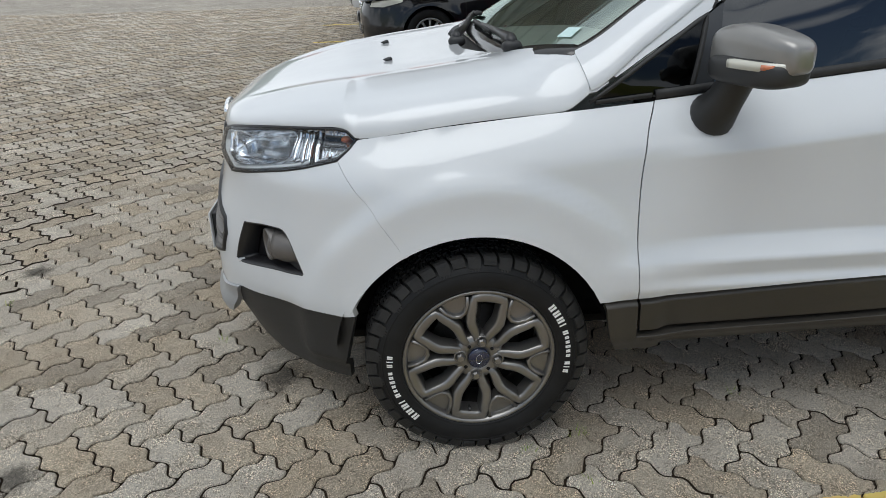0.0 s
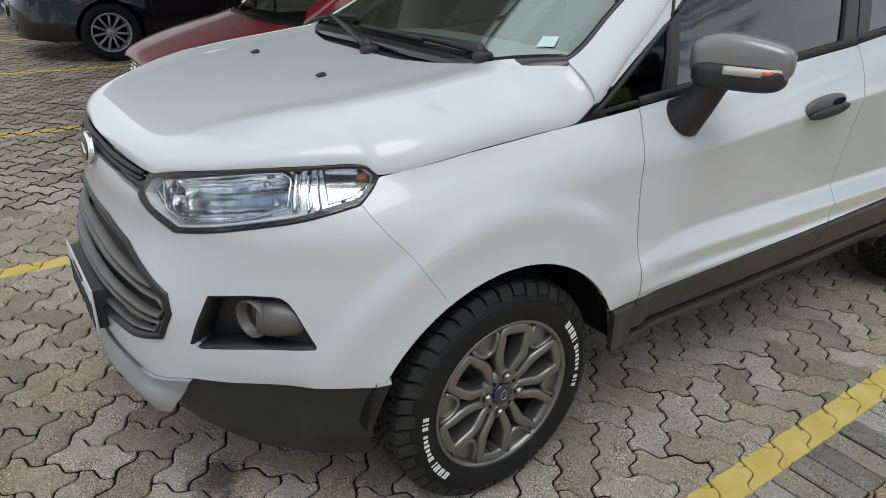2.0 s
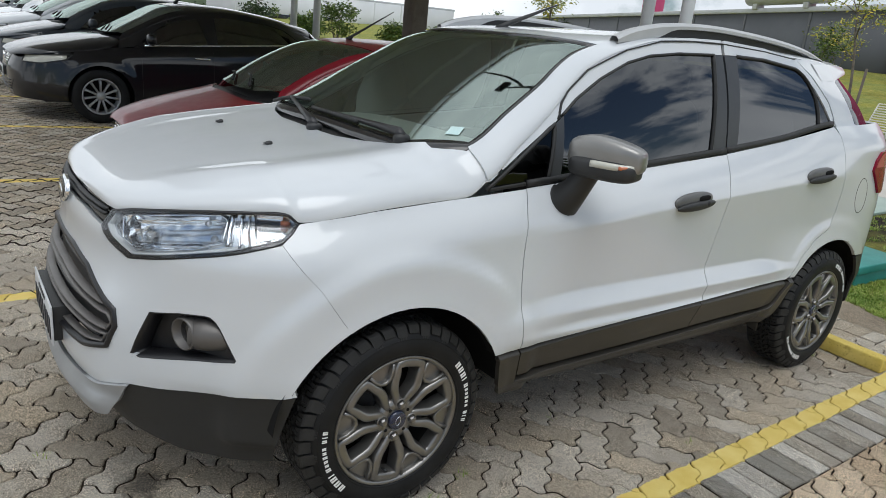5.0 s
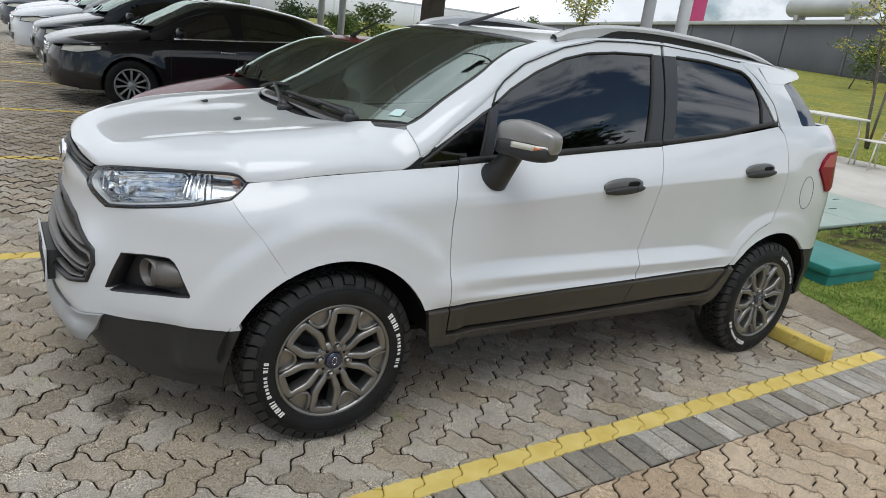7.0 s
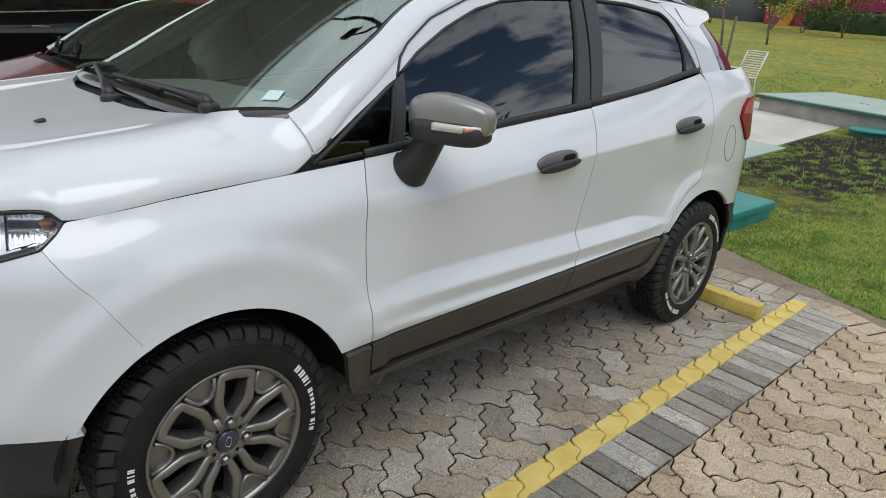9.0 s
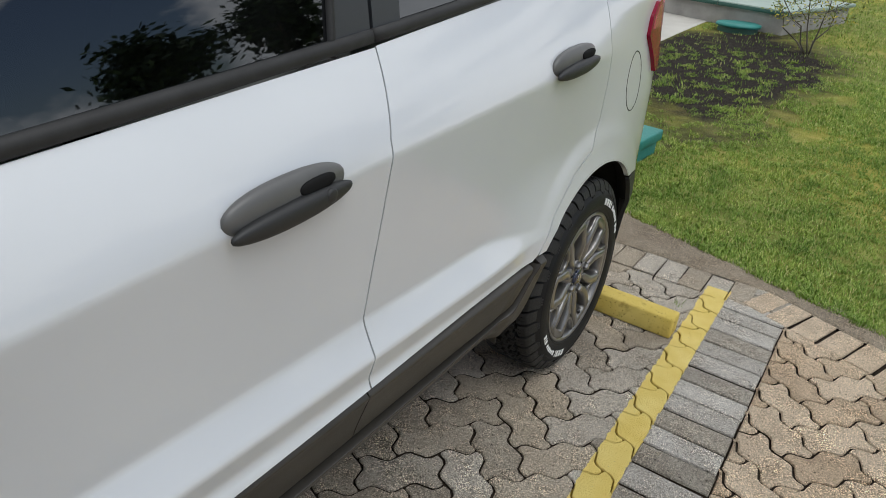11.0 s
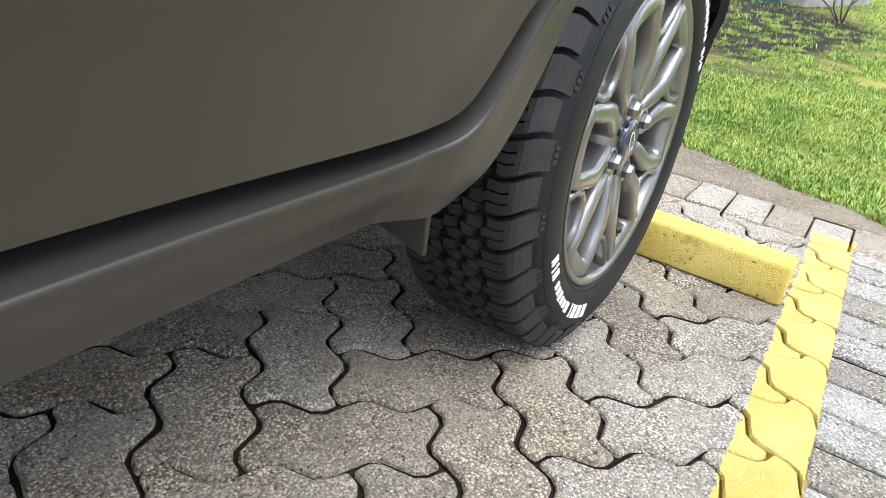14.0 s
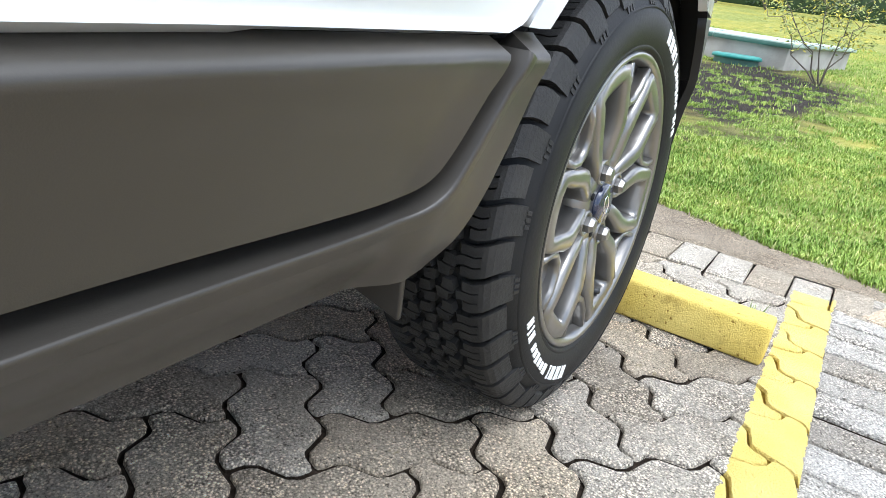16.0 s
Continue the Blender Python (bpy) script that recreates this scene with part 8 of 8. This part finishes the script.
plant("sapling", "young tree with sparse yellow-green leaves and a thin trunk", (13.5, 5.0), 3.3, 3, LEAFY, 950, 0.045, 1, 0.035, 0.4, 0.3, 0.10)
stake = finish("stake", tube_bm([(13.42, 4.95, on_lawn(13.42, 4.95) - 0.1), (13.5, 4.93, on_lawn(13.5, 4.93) + 1.3)], 0.025, 8), OLDWOOD)
tagged(stake, "weathered wooden stake beside the young tree", "stake")
plant("shrub", "small bare-stemmed shrub with pale green leaves", (9.2, 0.26), 0.95, 8, LEAFY, 1500, 0.02, 5, 0.009, 0.3, 0.45, 0.06, "shrub")
plant("sapling", "young tree on the lawn with thin trunk", (24.5, 8.6), 2.6, 12, LEAF, 900, 0.07, 1, 0.04, 0.5, 0.28, 0.14)
for k, (x, y, h, leaf) in enumerate(((31.5, 11.5, 2.4, LEAFY), (33.0, 10.6, 2.0, LEAF), (32.0, 8.6, 2.3, LEAF), (33.5, 12.2, 2.6, LEAFY), (32.5, 6.6, 2.1, LEAFY), (33.5, 4.8, 2.0, LEAFY), (34.0, 15.4, 2.6, LEAFY), (31.0, 15.0, 2.0, LEAF))):
    plant("shrub", "young ornamental shrub on the lawn", (x, y), h, 20 + k, leaf, 800, 0.08, 2, 0.03, 0.3, 0.34, 0.2, "shrub")
row = [(7.5, 20.5, 2.0), (9.5, 21.5, 1.6), (11.8, 24.0, 2.6), (8.8, 25.0, 1.7), (13.5, 22.5, 1.6), (15.5, 23.0, 1.5), (7.5, 29.0, 1.8), (11.0, 30.0, 1.8), (18.0, 24.0, 1.9), (20.5, 25.0, 1.7), (23.5, 28.5, 2.6), (5.8, 33.0, 1.9), (26.5, 27.5, 2.2), (9.0, 38.0, 2.0), (15.0, 33.0, 2.0)]
for k, (x, y, h) in enumerate(row):
    plant("citrus_tree", "small round leafy tree in a row across the lawn", (x, y), 0.72 * h, 50 + k, LEAF if k % 3 else LEAFD, 1500, 0.075, 2, 0.04, 0.25, 0.38, 0.15)
plant("flowering_tree", "tree with bright yellow flowers", (9.5, 46.0), 4.5, 77, LEAFY, 2200, 0.14, 1, 0.1, 0.4, 0.34, 0.4)
plant("young_tree", "young tree with pale yellow-green crown", (21.0, 22.0), 3.6, 78, LEAFY, 1800, 0.09, 1, 0.06, 0.45, 0.36, 0.25)

# posts behind the bays
for k, (x, y, h) in enumerate(((4.5, 3.02, 3.4), (4.5, 2.58, 3.4), (3.95, 10.05, 3.4), (3.95, 9.15, 3.4), (3.95, 20.2, 3.4), (3.95, 22.3, 3.4), (3.95, 33.0, 3.4), (3.95, 37.0, 3.4))):
    p = thing("shade_post", "grey-white painted steel post at the edge of the lawn", "post", "shade posts")
    part("pole", tube_bm([(0, 0, -0.1), (0, 0, h)], 0.058, 20), POSTWHITE, p)
    part("base_plate", box_bm(-0.11, 0.11, -0.11, 0.11, -0.02, 0.012, 0.003), POSTWHITE, p)
    p.matrix_world = pose(x, y, on_lawn(x, y))
pole = finish("wooden_pole", box_bm(-0.12, 0.12, -0.12, 0.12, -0.2, 4.2, 0.025), OLDWOOD)
tagged(pole, "dark weathered square wooden pole", "pole")
pole.matrix_world = pose(4.0, 6.32, on_lawn(4, 6.3))

# buildings
GREYWALL = grainy("dark_grey_cladding", (0.085, 0.09, 0.10), (0.11, 0.115, 0.125), 0.4, 0.55, 0.1)
ROOFLIGHT = grainy("pale_roof_sheet", (0.42, 0.43, 0.44), (0.52, 0.53, 0.54), 0.5, 0.5, 0.2)
PINK = grainy("pink_render", (0.42, 0.045, 0.125), (0.49, 0.06, 0.155), 0.6, 0.7)
PALEPINK = grainy("pale_pink_render", (0.66, 0.22, 0.34), (0.72, 0.26, 0.38), 0.6, 0.7)
MAROON = grainy("maroon_render", (0.2, 0.02, 0.05), (0.25, 0.03, 0.07), 0.6, 0.7)
ORANGE = grainy("orange_render", (0.62, 0.26, 0.03), (0.7, 0.32, 0.05), 0.8, 0.7)
WHITEWALL = grainy("white_cladding", (0.55, 0.56, 0.57), (0.66, 0.67, 0.68), 0.2, 0.6)
TILEROOF = grainy("clay_roof", (0.28, 0.09, 0.05), (0.36, 0.13, 0.08), 0.8, 0.8)


def building(name, label, a, b, depth, z0, h, wall, roof_mat, seams=8, windows=()):
    """A long block whose face runs from a to b; depth goes away from the lot."""
    g = thing(name, label, "building")
    d = Vector((b[0] - a[0], b[1] - a[1]))
    ln = d.length
    part("wall", box_bm(0, ln, 0, depth, -1.5, h, 0), wall, g)
    part("roof", box_bm(-0.15, ln + 0.15, -0.2, depth + 0.2, h + 0.002, h + 0.28, 0.02), roof_mat, g)
    for k in range(1, seams):
        x = ln * k / seams
        part("wall_rib", box_bm(x - 0.09, x + 0.09, -0.06, 0.01, -1.5, h - 0.02, 0.01), wall, g)
    for x0, x1, zz0, zz1 in windows:
        w = part("window", box_bm(x0, x1, -0.03, 0.02, zz0, zz1, 0.01), GLOSSBLACK, g)
        part("window_sill", box_bm(x0 - 0.1, x1 + 0.1, -0.12, 0.02, zz0 - 0.1, zz0 - 0.004, 0.01), roof_mat, w)
    g.matrix_world = Matrix.Translation((a[0], a[1], z0)) @ Matrix.Rotation(math.atan2(d.y, d.x), 4, "Z")
    return g


hall = building("grey_hall", "long low dark grey industrial hall with a pale roof edge", (61, 75), (38.6, 15.4), 20, 2.0, 3.4, GREYWALL, ROOFLIGHT, 11)
vent = thing("roof_duct", "pale metal duct on the hall roof", "duct")
part("duct", tube_bm([(0, 0, 0), (6.5, 0, 0)], 0.55, 24), ROOFLIGHT, vent)
part("duct_foot", box_bm(0.6, 1.0, -0.3, 0.3, -0.8, -0.3, 0.02), ROOFLIGHT, vent)
part("duct_foot", box_bm(5.0, 5.4, -0.3, 0.3, -0.8, -0.3, 0.02), ROOFLIGHT, vent)
vent.matrix_world = pose(42.5, 26.0, 6.4, 0, 0, -110)
pinkb = thing("pink_building", "pink rendered building with orange angular bands and a dark opening", "building")
part("wall", box_bm(0, 10, -14.6, 2.6, -1.5, 8.5, 0), PINK, pinkb)
part("pale_bay", box_bm(-0.25, 0.05, -14.5, -9.5, -1.5, 2.6, 0.02), PALEPINK, pinkb)
part("dark_bay", box_bm(-0.12, 0.05, -9.4, -4.6, -1.5, 2.4, 0.02), MAROON, pinkb)
part("upper_band", box_bm(-0.2, 0.05, -14.5, -8.4, 2.9, 6.2, 0.02), PALEPINK, pinkb)
for y0, y1, lean in ((1.6, -0.2, 1), (-0.6, -2.2, 1), (-0.9, -0.9, 0)):
    bar = part("orange_band", box_bm(-0.14, 0.02, -0.28, 0.28, -0.2, 7.6, 0.01), ORANGE, pinkb)
    bar.matrix_basis = pose(0, y0, 0, 18 * lean, 0, 0)
pinkb.matrix_world = pose(38.0, 11.8, 2.0, 0, 0, 0)
tower = thing("pink_tower", "slim pink painted tower behind the grey hall", "tower")
part("shaft", lathe_bm([(1.0, 0.0), (1.05, 10.0), (1.15, 13.0), (0.0, 13.1)], 28, "Z"), PINK, tower)
part("ladder_cage", tube_bm([(-1.25, -0.2, 0), (-1.25, -0.2, 13)], 0.04, 6), POSTWHITE, tower)
part("ladder_cage", tube_bm([(-1.25, 0.2, 0), (-1.25, 0.2, 13)], 0.04, 6), POSTWHITE, tower)
tower.matrix_world = pose(57.0, 45.6, 1.5)
# trees across the lot, mirrored in the side windows
for k, (x, y, h) in enumerate(((14.2, -14.4, 4.7), (11.0, -16.5, 4.6))):
    plant("shade_tree", "broad leafy tree across the car park", (x, y), h, 130 + k, LEAFD, 2600, 0.2, 1, 0.16, 0.5, 0.34, 0.45)
# hedge
hd = thing("hedge", "clipped dark green hedge in front of the pink building", "hedge")
rnd = random.Random(9)
spots = [(rnd.uniform(-0.5, 0.5), rnd.uniform(-15, 3.0), rnd.uniform(0.0, 1.0)) for _ in range(600)]
v, f = leaves_bm(spots, 9000, 0.12, rnd, 0.1)
me = bpy.data.meshes.new("foliage")
me.from_pydata(v, [], f)
me.materials.append(LEAFD)
fo = new("foliage", me)
fo.parent = hd
part("core", box_bm(-0.45, 0.45, -15, 3.0, -0.3, 0.9, 0.1), LEAFD, hd)
hd.matrix_world = pose(36.4, 8.6, on_lawn(36.4, 8.6))
building("white_factory", "long white factory hall beyond the lawn", (63.5, 88.0), (31.0, 103.5), -26, 2.3, 4.1, WHITEWALL, ROOFLIGHT, 9, [(3, 5, 0.3, 1.2), (9, 13, 0.2, 1.0), (18, 19.5, 0.3, 1.3), (24, 28, 0.2, 1.0)])
for k, (x, y, w) in enumerate(((2, 82, 9), (14, 88, 8), (-12, 84, 10))):
    h = thing("house", "small house with a clay tile roof beyond the lawn", "house", "far houses")
    part("wall", box_bm(0, w, 0, 6, -1, 2.8, 0), WHITEWALL, h)
    rb = bmesh.new()
    q = [rb.verts.new(p) for p in ((-0.5, -0.5, 2.8), (w + 0.5, -0.5, 2.8), (w + 0.5, 6.5, 2.8), (-0.5, 6.5, 2.8), (-0.5, 3, 4.3), (w + 0.5, 3, 4.3))]
    for i in ((0, 1, 5, 4), (2, 3, 4, 5), (0, 4, 3), (1, 2, 5), (3, 2, 1, 0)):
        rb.faces.new([q[j] for j in i])
    part("roof", rb, TILEROOF, h, "", False)
    for d in (1.5, w - 3):
        part("window", box_bm(d, d + 1.3, -0.03, 0.02, 0.8, 1.9, 0.01), GLOSSBLACK, h)
    h.matrix_world = pose(x, y, 1.8, 0, 0, -8)
HILL = grainy("wooded_hill", (0.05, 0.075, 0.04), (0.09, 0.115, 0.065), 0.05, 0.95, 0, 0, 0.6, 0.6)
hv, hf = [], []
for i in range(161):
    a = radians(-30 + 160 * i / 160)
    top_z = 9 + 9 * (0.5 + 0.5 * noise.noise((a * 3, 0, 0))) + 2.2 * noise.noise((a * 40, 1, 0)) + 8 * sstep(radians(70), radians(79), a)
    for r, z in ((330, -5), (345, top_z * 0.7), (375, top_z)):
        hv.append((math.cos(a) * r, math.sin(a) * r, z))
for i in range(160):
    for j in range(2):
        k = i * 3 + j
        hf.append((k, k + 1, k + 4, k + 3))
me = bpy.data.meshes.new("far_hill")
me.from_pydata(hv, [], hf)
me.materials.append(HILL)
hill = new("far_hill", me)
tagged(hill, "low wooded hills on the horizon", "hill", kind="structure")

# canopy over the next bays, carried by the paired posts and the pole
can = thing("carport_canopy", "grey sheet-metal carport canopy with a pale edge over the next bays", "canopy")
part("roof_sheet", box_bm(-0.8, 4.9, 2.46, 12.2, 3.24, 3.30, 0.005), CANOPY, can, "grey corrugated sheet")
for nm, x0, x1, y0, y1 in (("edge_beam", -0.86, 4.96, 2.38, 2.46), ("edge_beam", -0.86, 4.96, 12.2, 12.28), ("edge_beam", -0.86, -0.8, 2.46, 12.2), ("edge_beam", 4.9, 4.96, 2.46, 12.2)):
    part(nm, box_bm(x0, x1, y0, y1, 3.18, 3.36, 0.004), POSTWHITE, can, "pale painted edge beam")
for i in range(6):
    y = 3.3 + 1.6 * i
    part("purlin", box_bm(-0.8, 4.9, y - 0.03, y + 0.03, 3.12, 3.24, 0.004), CANOPY, can)
part("edge_rail", box_bm(-0.86, 4.96, 2.22, 2.275, 3.2, 3.27, 0.004), CANOPY, can, "dark rail along the canopy edge")
for i in range(5):
    x = -0.6 + 1.35 * i
    part("rail_bracket", box_bm(x - 0.02, x + 0.02, 2.275, 2.38, 3.21, 3.26, 0.003), CANOPY, can)
flood = thing("floodlight_bar", "black arm with two small floodlights on the canopy edge", "floodlight")
part("arm", tube_bm([(1.12, 2.25, 3.235), (1.0, 1.55, 3.14), (0.87, 0.9, 3.04)], 0.013, 10), PLASTIC, flood)
part("bar", tube_bm([(0.82, 1.25, 3.03), (0.92, 0.55, 3.03)], 0.012, 10), PLASTIC, flood)
for x, y in ((0.82, 1.25), (0.92, 0.55)):
    part("lamp_head", box_bm(x - 0.06, x + 0.06, y - 0.07, y + 0.07, 2.93, 3.01, 0.01), PLASTIC, flood)
